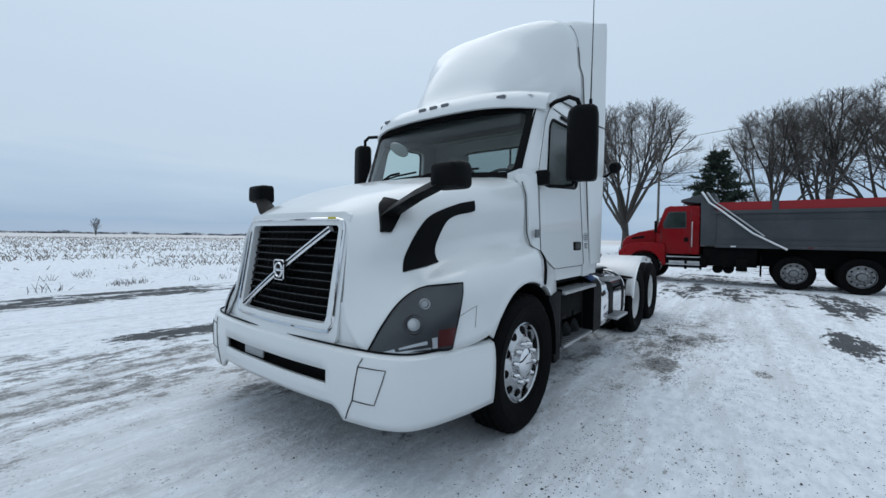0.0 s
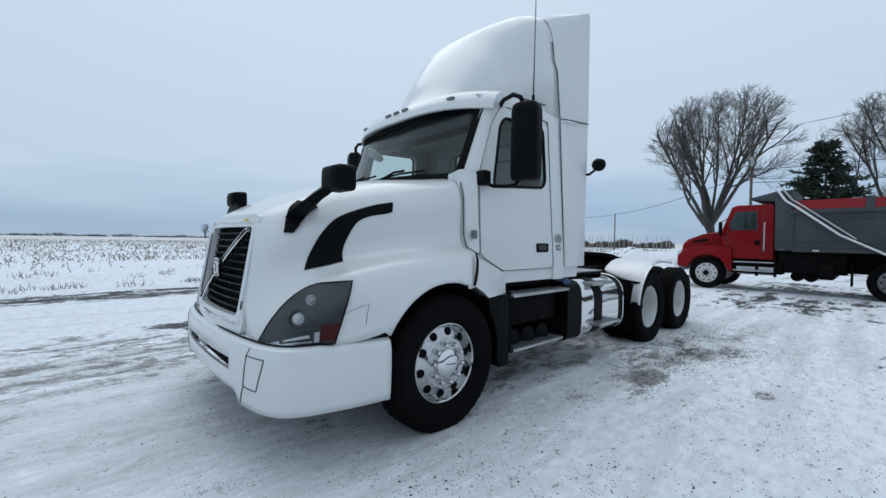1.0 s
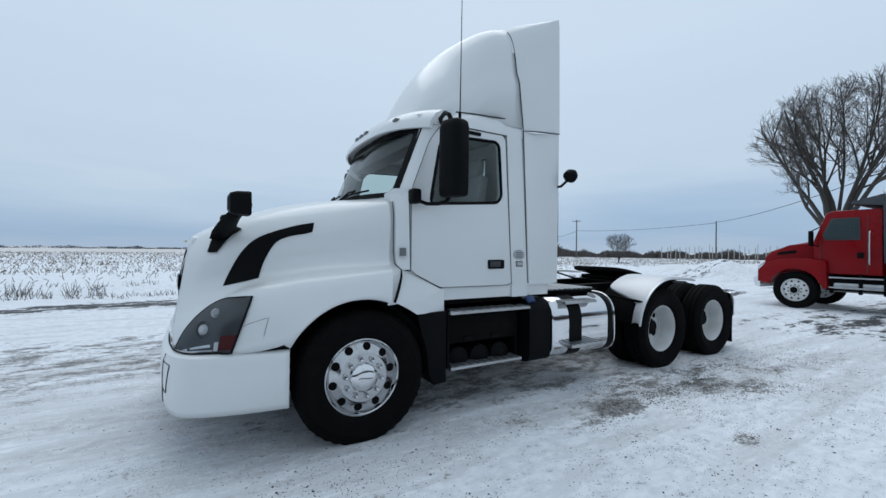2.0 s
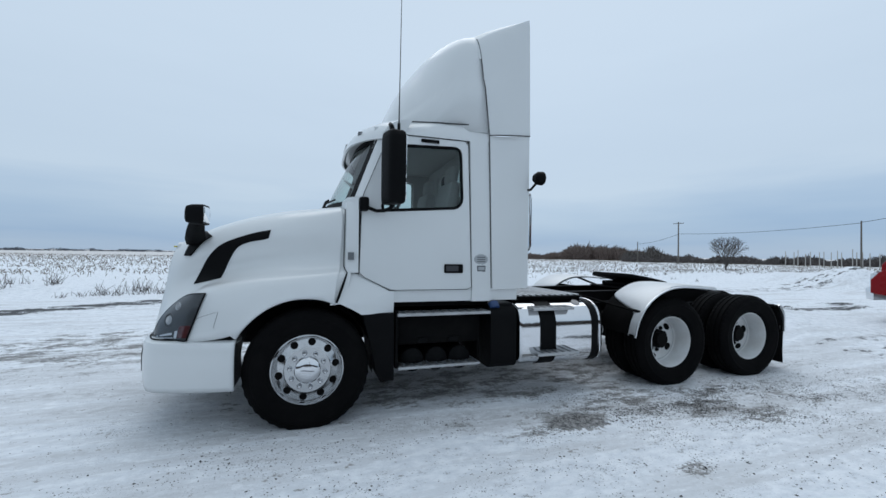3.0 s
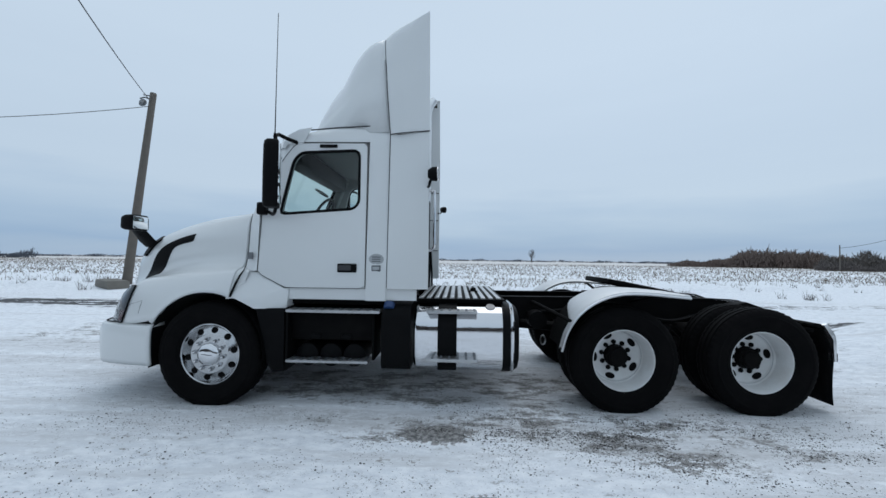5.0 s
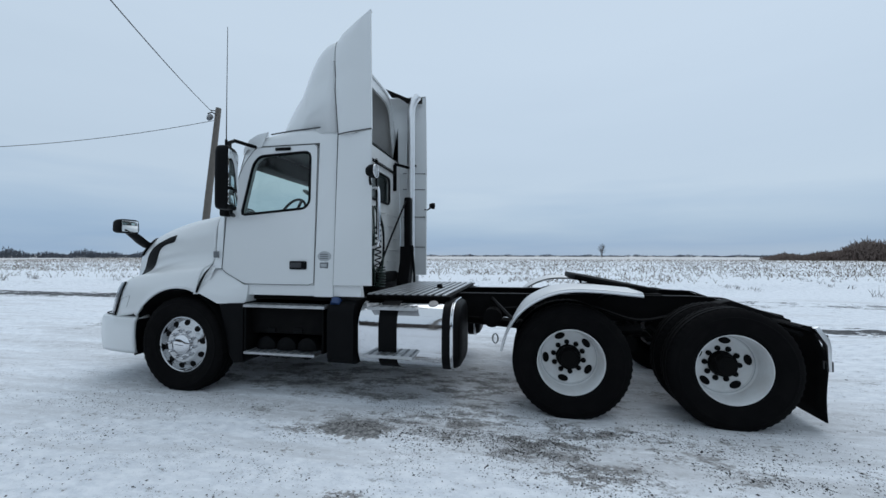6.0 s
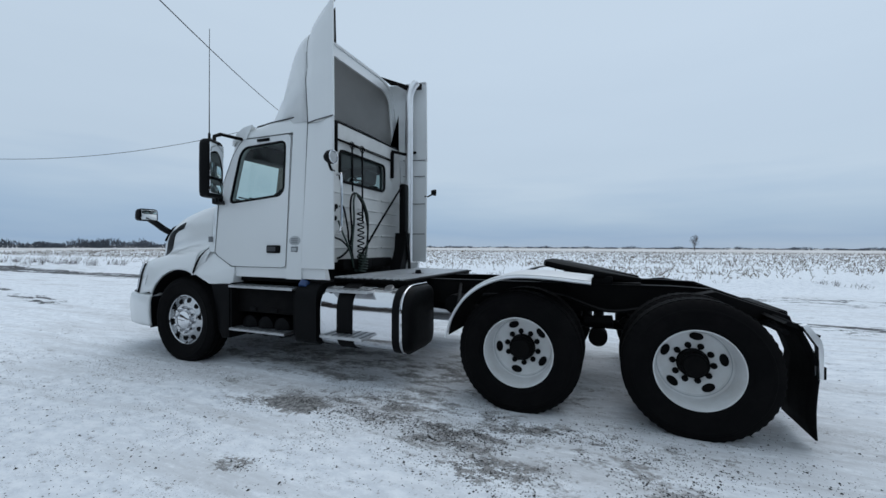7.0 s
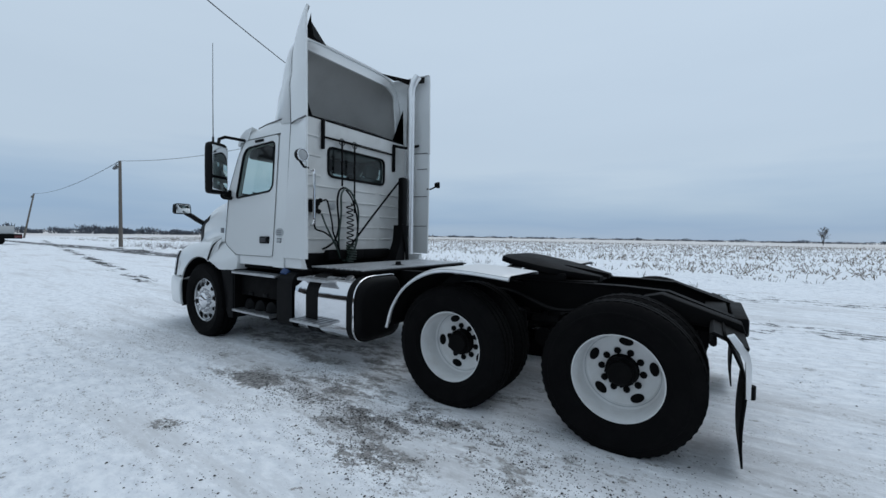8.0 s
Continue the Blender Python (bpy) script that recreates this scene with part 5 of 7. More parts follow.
def chassis():
    for s in (-1, 1):
        bm = bmesh.new()
        web = [(-1.0, 0.78), (-1.0, 1.0), (5.45, 1.035), (5.75, 1.02), (6.22, 0.86), (6.22, 0.74), (5.6, 0.77), (1.5, 0.77)]
        prism(bm, web, s * 0.43 - 0.006, s * 0.43 + 0.006)
        rail = part("frame_rail", bm, BLACK_STEEL, truck, "black steel frame rail")
        bm = bmesh.new()
        rows = []
        for x, z in ((-1.0, 1.0), (2.0, 1.015), (5.45, 1.036), (5.78, 1.022), (6.22, 0.862)):
            rows.append([(x, s * 0.43, z), (x, s * 0.34, z), (x, s * 0.34, z + 0.012), (x, s * 0.445, z + 0.012), (x, s * 0.445, z)])
        loft(bm, rows)
        part("top_flange", bm, BLACK_STEEL, rail)
    for x in (0.6, 3.3, 4.82, 6.1):
        bm = bmesh.new()
        box(bm, x - 0.08, x + 0.08, -0.43, 0.43, 0.80, 0.97 if x < 6 else 0.88, 0.01)
        part("crossmember", bm, BLACK_STEEL, truck)
    for x in (4.175, 5.525):
        bm = bmesh.new()
        tube(bm, [(x, -0.75, 0.513), (x, -0.3, 0.513), (x, -0.15, 0.53), (x, 0.15, 0.53), (x, 0.3, 0.513), (x, 0.75, 0.513)], [0.075, 0.085, 0.2, 0.2, 0.085, 0.075], 14)
        part("drive_axle", bm, BLACK_STEEL, truck, "black drive axle")
        for s in (-1, 1):
            bm = bmesh.new()
            lathe(bm, [(0.0, -0.08), (0.2, -0.08), (0.2, 0.08), (0.0, 0.08)], 20, pose(x, s * 0.6, 0.513))
            part("brake_drum", bm, BLACK_STEEL, truck)
            bm = bmesh.new()
            tube(bm, [(x - 0.5, s * 0.47, 0.72), (x - 0.2, s * 0.49, 0.40), (x + 0.36, s * 0.5, 0.42)], 0.045, 6)
            lathe(bm, [(0.0, -0.15), (0.11, -0.15), (0.13, 0.0), (0.11, 0.15), (0.0, 0.15)], 14, pose(x + 0.32, s * 0.5, 0.6, 90, 0, 0))
            part("air_suspension", bm, BLACK_STEEL, truck)
    bm = bmesh.new()
    tube(bm, [(0, -0.85, 0.5), (0, -0.6, 0.42), (0, 0.6, 0.42), (0, 0.85, 0.5)], 0.06, 8)
    part("front_axle", bm, BLACK_STEEL, truck)
    bm = bmesh.new()
    box(bm, -0.95, 0.8, -0.38, 0.38, 0.55, 1.25, 0.06)
    box(bm, 0.75, 2.0, -0.28, 0.28, 0.55, 1.05, 0.06)
    tube(bm, [(2.0, 0, 0.75), (4.0, 0, 0.6)], 0.06, 10)
    part("engine_and_gearbox", bm, BLACK_STEEL, truck, "dark engine and gearbox")
    bm = bmesh.new()
    tube(bm, [(4.3, -0.1, 0.62), (5.35, 0.05, 0.55)], 0.05, 10)
    tube(bm, [(4.82, -0.55, 0.72), (4.82, 0.55, 0.72)], 0.05, 8)
    tube(bm, [(4.7, -0.5, 0.68), (4.95, -0.52, 0.70)], 0.06, 8)
    part("prop_shaft", bm, BLACK_STEEL, truck)
    for y in (-0.5, -0.46, 0.46):
        bm = bmesh.new()
        p = [(3.35, y, 0.86), (3.8, y - 0.02, 0.90), (4.4, y, 0.93), (4.9, y - 0.05, 0.80), (5.3, y, 0.86)]
        tube(bm, [tuple(q) for q in spline(p, 6)], 0.014, 6)
        part("brake_hose", bm, BLACK, truck)
    bm = bmesh.new()
    lathe(bm, [(0.0, -0.11), (0.10, -0.10), (0.10, 0.10), (0.0, 0.11)], 16, pose(3.42, -0.62, 0.80, 0, 0, 0))
    part("brake_chamber", bm, BLACK_STEEL, truck)
    bm = bmesh.new()
    lathe(bm, [(0.0, -0.09), (0.085, -0.08), (0.085, 0.08), (0.0, 0.09)], 16, pose(4.82, -0.5, 0.55, 0, 0, 0))
    part("brake_chamber", bm, BLACK_STEEL, truck)
    bm = bmesh.new()
    tube(bm, [(3.46 + 0.028 * math.cos(a), -0.78, 0.60 + 0.05 * math.sin(a)) for a in np.linspace(0, 2 * math.pi, 15)[:-1]], 0.008, 5, closed=True)
    part("tow_loop", bm, ALU_DULL, truck)


chassis()


def tank_ring(x, k=1.0, side=-1):
    o = rounded([(-1.20, 0.335), (-0.55, 0.335), (-0.55, 1.0), (-1.20, 1.0)], [0.19, 0.14, 0.14, 0.27], 9)
    c = (-0.875, 0.685)
    return [(x, (c[0] + (y - c[0]) * k) * -side, c[1] + (z - c[1]) * k) for y, z in o]


def fuel_tank(s):
    def f(p):
        return [(x, y if s < 0 else -y, z) for x, y, z in p]

    bm = bmesh.new()
    rings = [tank_ring(2.09, 0.90), tank_ring(2.10, 0.96), tank_ring(2.125, 1.0)] + [tank_ring(x) for x in (2.4, 2.7, 3.0)] + [tank_ring(3.065, 1.0), tank_ring(3.09, 0.96), tank_ring(3.12, 0.88), tank_ring(3.135, 0.6)]
    loft(bm, [f(r) for r in rings])
    tank = part("fuel_tank", bm, CHROME, truck, "polished chrome fuel tank with black straps", 50)
    bm = bmesh.new()
    loft(bm, [f(tank_ring(3.075, 0.985)), f(tank_ring(3.10, 0.975)), f(tank_ring(3.128, 0.93)), f(tank_ring(3.145, 0.80)), f(tank_ring(3.150, 0.4))])
    part("end_cap", bm, BLACK, tank, "black tank end cap", 50)
    for x0, x1 in ((2.33, 2.52), (2.975, 3.055)):
        bm = bmesh.new()
        loft(bm, [f(tank_ring(x0, 1.0)), f(tank_ring(x0, 1.018)), f(tank_ring(x1, 1.018)), f(tank_ring(x1, 1.0))], caps=False)
        part("strap", bm, BLACK, tank, "wide black tank strap")
    bm = bmesh.new()
    loop = f(tank_ring(3.075, 1.012))
    tube(bm, loop, 0.012, 6, closed=True)
    part("end_band", bm, CHROME, tank)
    bm = bmesh.new()
    lathe(bm, [(0.0, 0.03), (0.05, 0.03), (0.05, -0.008), (0.042, -0.014), (0.0, -0.014)], 20, pose(2.86, s * 1.06, 0.975, -58 if s < 0 else 58, 0, 0) @ (Matrix.Identity(4) if s < 0 else pose(0, 0, 0, 180, 0, 0)))
    part("filler_cap", bm, TARNISHED, tank)
    for z, x0, x1, dp in ((0.495, 2.22, 2.72, 0.13), (0.945, 2.22, 2.72, 0.09)):
        bm = bmesh.new()
        y1 = -1.20 - dp + (0.05 if z > 0.9 else 0)
        y0 = -1.17 if z < 0.9 else -1.04
        box(bm, x0, x1, min(y0, y1), max(y0, y1), z - 0.018, z + 0.012, 0.005)
        if s > 0:
            flip(bm)
        st = part("tank_step", bm, ALU_DULL, tank, "serrated aluminium step")
        for k in range(12):
            bm = bmesh.new()
            x = x0 + 0.025 + k * (x1 - x0 - 0.05) / 11
            box(bm, x - 0.012, x + 0.012, min(y0, y1) + 0.01, max(y0, y1) - 0.01, z + 0.010, z + 0.017)
            if s > 0:
                flip(bm)
            part("tread_bar", bm, DARK_GREY if k % 2 else ALU_DULL, st)


fuel_tank(-1)
fuel_tank(1)


def steps_and_boxes():
    bm = bmesh.new()
    o = rounded([(-1.19, 0.345), (-0.6, 0.345), (-0.6, 1.0), (-1.19, 1.0)], [0.10, 0.05, 0.05, 0.16], 5)
    loft(bm, [[(x, y, z) for y, z in o] for x in (1.765, 2.055)])
    d = part("fluid_tank", bm, BLACK, truck, "black fluid tank with blue filler cap", 40)
    bm = bmesh.new()
    lathe(bm, [(0.0, -0.045), (0.05, -0.045), (0.055, -0.035), (0.055, 0.02)], 20, pose(1.83, -1.11, 0.985, 50, 0, 0))
    part("blue_cap", bm, BLUE, d, "blue filler cap")
    for z, x0, x1 in ((0.925, 0.80, 1.75), (0.425, 0.81, 1.64)):
        bm = bmesh.new()
        box(bm, x0, x1, -1.215, -1.02, z - 0.014, z + 0.014, 0.006)
        st = part("cab_step", bm, ALU_DULL, truck, "aluminium cab step with serrated tread")
        n = 20
        for k in range(n):
            bm = bmesh.new()
            x = x0 + 0.03 + k * (x1 - x0 - 0.06) / (n - 1)
            box(bm, x - 0.012, x + 0.012, -1.195, -1.04, z + 0.012, z + 0.019)
            part("tread_bar", bm, DARK_GREY if k % 2 else ALU_DULL, st)
    bm = bmesh.new()
    box(bm, 0.80, 1.66, -1.10, -0.45, 0.62, 0.90, 0.015)
    bb = part("battery_box", bm, BLACK_STEEL, truck, "black battery box behind the steps")
    for x in (1.02, 1.34):
        bm = bmesh.new()
        box(bm, x, x + 0.10, -1.112, -1.095, 0.63, 0.68, 0.006)
        part("latch", bm, BLACK, bb)
    for k in range(3):
        bm = bmesh.new()
        lathe(bm, [(0.0, -1.12), (0.06, -1.11), (0.115, -1.075), (0.118, -1.02), (0.118, -0.4), (0.0, -0.4)], 20, pose(0.98 + 0.245 * k, 0, 0.462))
        part("air_tank", bm, BLACK, truck, "black round air tank")
    bm = bmesh.new()
    box(bm, 0.79, 0.815, -1.18, -0.5, 0.42, 0.96, 0.005)
    part("step_bracket", bm, BLACK_STEEL, truck)
    bm = bmesh.new()
    box(bm, 1.655, 1.68, -1.1, -0.5, 0.42, 0.96, 0.005)
    part("step_bracket", bm, BLACK_STEEL, truck)
    bm = bmesh.new()
    box(bm, 0.79, 1.80, -1.04, 1.04, 0.98, 1.20, 0.01)
    part("cab_underside", bm, BLACK_STEEL, truck)
    bm = bmesh.new()
    box(bm, 0.85, 2.0, 0.6, 1.15, 0.42, 0.95, 0.04)
    part("side_box", bm, BLACK, truck)


steps_and_boxes()


def deck():
    bm = bmesh.new()
    box(bm, 2.10, 3.02, -1.0, 1.0, 1.034, 1.050, 0.004)
    d = part("deck_plate", bm, BLACK_STEEL, truck, "worn aluminium bar grating behind cab")
    for k in range(11):
        bm = bmesh.new()
        x = 2.12 + k * 0.081
        box(bm, x, x + 0.046, -0.98, 0.98, 1.049, 1.066, 0.003)
        part("deck_rib", bm, ALU_DULL, d)
    bm = bmesh.new()
    box(bm, 2.1, 3.0, -0.96, -0.46, 1.004, 1.036, 0.004)
    part("deck_support", bm, BLACK_STEEL, d)
    bm = bmesh.new()
    box(bm, 2.1, 3.0, 0.46, 0.96, 1.004, 1.036, 0.004)
    part("deck_support", bm, BLACK_STEEL, d)
    bm = bmesh.new()
    lathe(bm, [(0.0, -0.05), (0.03, -0.05), (0.04, -0.01), (0.06, 0.0)], 14, pose(2.72, -0.15, 1.06, -90, 0, 0))
    box(bm, 2.66, 2.78, -0.2, -0.1, 1.055, 1.07, 0.003)
    part("deck_fitting", bm, BLACK, d)


deck()


def fifth_wheel():
    m = pose(4.72, 0, 1.155, 0, 10.5, 0)
    bm = bmesh.new()
    o = [(-0.46, -0.26), (-0.42, -0.40), (-0.28, -0.47), (0.02, -0.47), (0.16, -0.42), (0.50, -0.24), (0.50, -0.12), (0.10, -0.05), (0.06, 0.0), (0.10, 0.05), (0.50, 0.12), (0.50, 0.24), (0.16, 0.42), (0.02, 0.47), (-0.28, 0.47), (-0.42, 0.40), (-0.46, 0.26)]
    q = m @ pose(0, 0, 0, 90, 0, 0)
    prism(bm, [(x, y) for x, y in o], -0.03, 0.03, 0.012, q)
    f = part("fifth_wheel", bm, BLACK_STEEL, truck, "greasy black fifth-wheel coupling plate tilted back", 40)
    bm = bmesh.new()
    box(bm, 4.5, 4.95, -0.42, -0.33, 1.02, 1.12, 0.02)
    box(bm, 4.5, 4.95, 0.33, 0.42, 1.02, 1.12, 0.02)
    box(bm, 4.25, 5.2, -0.40, 0.40, 1.04, 1.06, 0.01)
    box(bm, 4.4, 5.0, -0.3, 0.3, 1.06, 1.12, 0.03)
    part("mounting_bracket", bm, BLACK_STEEL, f)
    bm = bmesh.new()
    tube(bm, [(4.55, -0.45, 1.13), (4.55, -0.62, 1.12), (4.58, -0.66, 1.12)], 0.012, 6)
    part("release_handle", bm, BLACK_STEEL, f)


fifth_wheel()


def rear_fender(s):
    def side(bm):
        return bm if s < 0 else flip(bm)

    arc = spline([(3.545, 0.60), (3.60, 0.78), (3.72, 0.96), (3.90, 1.09), (4.12, 1.16), (4.40, 1.165), (4.78, 1.135)], 5)
    bm = bmesh.new()
    rows = []
    for x, z in arc:
        yi = -1.12 + 0.48 * smoothstep(0.84, 1.03, z)
        rows.append([(x, -1.225, z - 0.022), (x, -1.22, z), (x, -1.19, z + 0.012), (x, yi - 0.02, z + 0.012), (x, yi, z), (x, yi, z - 0.015)])
    sheet(bm, rows)
    f = part("wheel_fender", side(bm), FENDER_ALU, truck, "bright metal fender over the drive wheel", 50)
    sol = f.modifiers.new("thickness", "SOLIDIFY")
    sol.thickness = 0.004
    bm = bmesh.new()
    tube(bm, [(x, -1.224, z - 0.02) for x, z in arc], 0.013, 6)
    part("rolled_edge", side(bm), ALU, f)
    bm = bmesh.new()
    sheet(bm, [[(x + (4.175 - x) * 0.03, y, z + (0.49 - z) * 0.03) for y in (-1.205, -0.9, -0.62)] for x, z in arc])
    part("fender_liner", side(bm), RUBBER, f)
    for p, q in (((3.655, -1.19, 0.865), (3.40, -0.45, 0.985)), ((4.55, -1.1, 1.13), (4.55, -0.45, 1.0))):
        bm = bmesh.new()
        tube(bm, [p, q], 0.018, 6)
        part("fender_stay", side(bm), BLACK_STEEL, f)


rear_fender(-1)
rear_fender(1)


def mud_flap(s):
    def side(bm):
        return bm if s < 0 else flip(bm)

    bm = bmesh.new()
    rows = []
    for t in np.linspace(0, 1, 9):
        z = 0.87 - 0.80 * t
        x = 6.14 + 0.115 * min(1, t / 0.36) + 0.012 * math.sin(t * 6)
        rows.append([(x, y, z) for y in np.linspace(-1.06, -0.50, 5)])
    sheet(bm, rows)
    f = part("mud_flap", side(bm), RUBBER, truck, "black rubber mud flap on a metal hanger")
    sol = f.modifiers.new("thickness", "SOLIDIFY")
    sol.thickness = 0.012
    bm = bmesh.new()
    prism(bm, [(6.06, 0.865), (6.08, 0.88), (6.262, 0.80), (6.255, 0.78)], -1.06, -0.50, 0.0)
    part("hanger_slope", side(bm), BLACK_STEEL, f)
    bm = bmesh.new()
    prism(bm, [(6.15, 0.86), (6.185, 0.875), (6.262, 0.77), (6.275, 0.70), (6.275, 0.50), (6.248, 0.50), (6.248, 0.72)], -1.075, -1.015, 0.004)
    part("hanger_plate", side(bm), ALU, f, "bright hanger bar along the flap edge")
    bm = bmesh.new()
    tube(bm, [(6.08, -0.43, 0.80), (6.08, -1.03, 0.80)], 0.022, 7)
    tube(bm, [(6.272, -1.045, 0.58), (6.272, -1.045, 0.50)], 0.028, 8)
    part("hanger_arm", side(bm), BLACK_STEEL, f)
    bm = bmesh.new()
    prism(bm, [(5.62, 1.0), (5.75, 1.03), (6.25, 0.86), (6.27, 0.80), (5.8, 0.84)], -0.62, -0.45, 0.01)
    part("tail_bracket", side(bm), BLACK_STEEL, f)


mud_flap(-1)
mud_flap(1)
bm = bmesh.new()
box(bm, 6.20, 6.30, -0.45, 0.45, 0.74, 0.88, 0.02)
tail = part("tail_crossmember", bm, BLACK_STEEL, truck)


def exhaust():
    bm = bmesh.new()
    p = spline([(2.03, 0.875, 1.15), (2.03, 0.875, 1.7), (2.03, 0.875, 2.6), (2.03, 0.875, 3.4), (2.03, 0.88, 3.72), (2.06, 0.90, 3.86), (2.12, 0.93, 3.96)], 6)
    tube(bm, [tuple(q) for q in p], 0.062, 16)
    e = part("exhaust_pipe", bm, ALU, truck, "tall polished exhaust stack with curved tip")
    bm = bmesh.new()
    box(bm, 1.99, 2.10, 0.63, 0.75, 1.30, 2.34, 0.03)
    loft(bm, [[(x, y, z) for x, y in ((1.95, y0), (2.12, y0), (2.12, y1), (1.95, y1))] for y0, y1, z in ((0.44, 0.60, 1.02), (0.50, 0.66, 1.18), (0.58, 0.73, 1.36), (0.60, 0.75, 1.60))])
    for k in range(3):
        tube(bm, [tuple(q) for q in spline([(2.12, 0.60 + 0.03 * k, 1.62), (2.13, 0.63 + 0.03 * k, 1.40), (2.14, 0.66 + 0.02 * k, 1.25), (2.14, 0.68 + 0.02 * k, 1.06)], 5)], 0.013, 6)
    part("heat_guard", bm, BLACK, e, "black heat guard")
    bm = bmesh.new()
    tube(bm, [(2.03, 0.66, 2.31), (1.98, 0.15, 1.74), (1.95, -0.34, 1.19)], 0.014, 6)
    part("brace_rod", bm, BLACK_STEEL, e)
    for z in (1.60, 2.08, 2.52, 2.775):
        bm = bmesh.new()
        tube(bm, [(1.86, 1.028 - 0.03 * (z > 2), z), (2.0, 1.045, z), (2.205, 1.078, z)], 0.006, 5)
        part("joint_bar", bm, SEAL, truck)
    bm = bmesh.new()
    tube(bm, [(1.82, 0.70, 2.86), (2.0, 0.80, 2.82), (2.05, 1.05, 2.90)], 0.022, 6)
    part("upper_clamp", bm, BLACK, e)


exhaust()


def rear_fittings():
    bm = bmesh.new()
    lathe(bm, [(0.0, -0.06), (0.04, -0.06), (0.068, -0.02), (0.072, 0.03), (0.066, 0.035), (0.0, 0.02)], 22, pose(2.275, -1.235, 2.31, 0, 0, -90))
    w = part("work_lamp", bm, BLACK, truck, "round black work lamp on the cab corner")
    bm = bmesh.new()
    lathe(bm, [(0.0, 0.040), (0.04, 0.038), (0.062, 0.030)], 22, pose(2.275, -1.235, 2.31, 0, 0, -90))
    part("lamp_lens", bm, DECAL, w, "pale ribbed lamp lens")
    bm = bmesh.new()
    tube(bm, [(2.275 + 0.036, -1.235 + 0.064 * math.cos(a), 2.31 + 0.064 * math.sin(a)) for a in np.linspace(0, 2 * math.pi, 25)[:-1]], 0.006, 5, closed=True)
    part("lamp_rim", bm, CHROME, w)
    bm = bmesh.new()
    tube(bm, [(2.24, -1.22, 2.25), (2.22, -1.16, 2.2), (2.2, -1.09, 2.2)], 0.014, 6)
    part("lamp_bracket", bm, BLACK, w)
    bm = bmesh.new()
    lathe(bm, [(0.0, -0.05), (0.035, -0.05), (0.052, 0.0), (0.05, 0.03), (0.0, 0.02)], 16, pose(2.28, 1.27, 2.28, 0, 0, -60))
    tube(bm, [(2.27, 1.26, 2.26), (2.22, 1.15, 2.20), (2.2, 1.09, 2.2)], 0.012, 6)
    part("small_lamp", bm, BLACK, truck, "small black lamp on the cab corner")
    bm = bmesh.new()
    tube(bm, [tuple(q) for q in spline([(2.20, -1.05, 2.17), (2.25, -1.06, 2.17), (2.275, -1.065, 2.12), (2.275, -1.065, 1.70), (2.275, -1.065, 1.60), (2.25, -1.06, 1.56), (2.20, -1.05, 1.55)], 4)], 0.014, 8)
    part("grab_handle", bm, CHROME, truck, "chrome grab handle")
    # hoses and cables between cab and deck
    bm = bmesh.new()
    tube(bm, [(1.83, -0.62, 2.715), (1.84, -0.2, 2.72), (1.84, 0.45, 2.722), (1.83, 0.70, 2.72)], 0.007, 6)
    part("hose_rail", bm, BLACK_STEEL, truck)
    for y, z in ((-0.325, 2.10), (-0.108, 1.745)):
        bm = bmesh.new()
        tube(bm, [(1.86, y, 2.72), (1.87, y, z)], 0.012, 6)
        tube(bm, [(1.86, y + 0.045 * math.cos(a), 2.69 + 0.045 * math.sin(a)) for a in np.linspace(0, 2 * math.pi, 15)[:-1]], 0.006, 5, closed=True)
        part("hose_hanger", bm, BLACK_STEEL, truck)
    loops = (
        (BLACK, 0.013, ((-0.33, 2.08), (-0.42, 2.02), (-0.465, 1.86), (-0.445, 1.56), (-0.50, 1.37), (-0.60, 1.28), (-0.66, 1.25))),
        (GREEN_HOSE, 0.013, ((-0.33, 2.06), (-0.40, 1.96), (-0.415, 1.71), (-0.45, 1.41), (-0.42, 1.16), (-0.31, 1.08))),
        (GREEN_HOSE, 0.013, ((-0.33, 2.08), (-0.24, 2.02), (-0.175, 1.90), (-0.135, 1.76), (-0.145, 1.49), (-0.20, 1.20), (-0.30, 1.09), (-0.38, 1.10))),
        (BLACK, 0.012, ((-0.32, 2.05), (-0.25, 1.95), (-0.20, 1.80), (-0.155, 1.60), (-0.155, 1.33), (-0.24, 1.13))),
        (BLACK, 0.011, ((-0.80, 1.74), (-0.83, 1.62), (-0.83, 1.51), (-0.70, 1.465), (-0.56, 1.37), (-0.46, 1.22), (-0.40, 1.10))),
        (BLACK, 0.011, ((-0.70, 1.87), (-0.66, 1.87), (-0.63, 1.73), (-0.60, 1.58), (-0.575, 1.46), (-0.48, 1.30), (-0.42, 1.16))),
        (GREEN_HOSE, 0.011, ((-0.73, 1.70), (-0.69, 1.56), (-0.645, 1.46), (-0.57, 1.33), (-0.51, 1.25), (-0.44, 1.13))),
    )
    for k, (m, r, run) in enumerate(loops):
        bm = bmesh.new()
        p = [(1.90 + 0.012 * k + 0.05 * math.sin(math.pi * q / (len(run) - 1)), y, z) for q, (y, z) in enumerate(run)]
        tube(bm, [tuple(q) for q in spline(p, 7)], r, 7)
        part("air_hose", bm, m, truck, "drooping air hose")
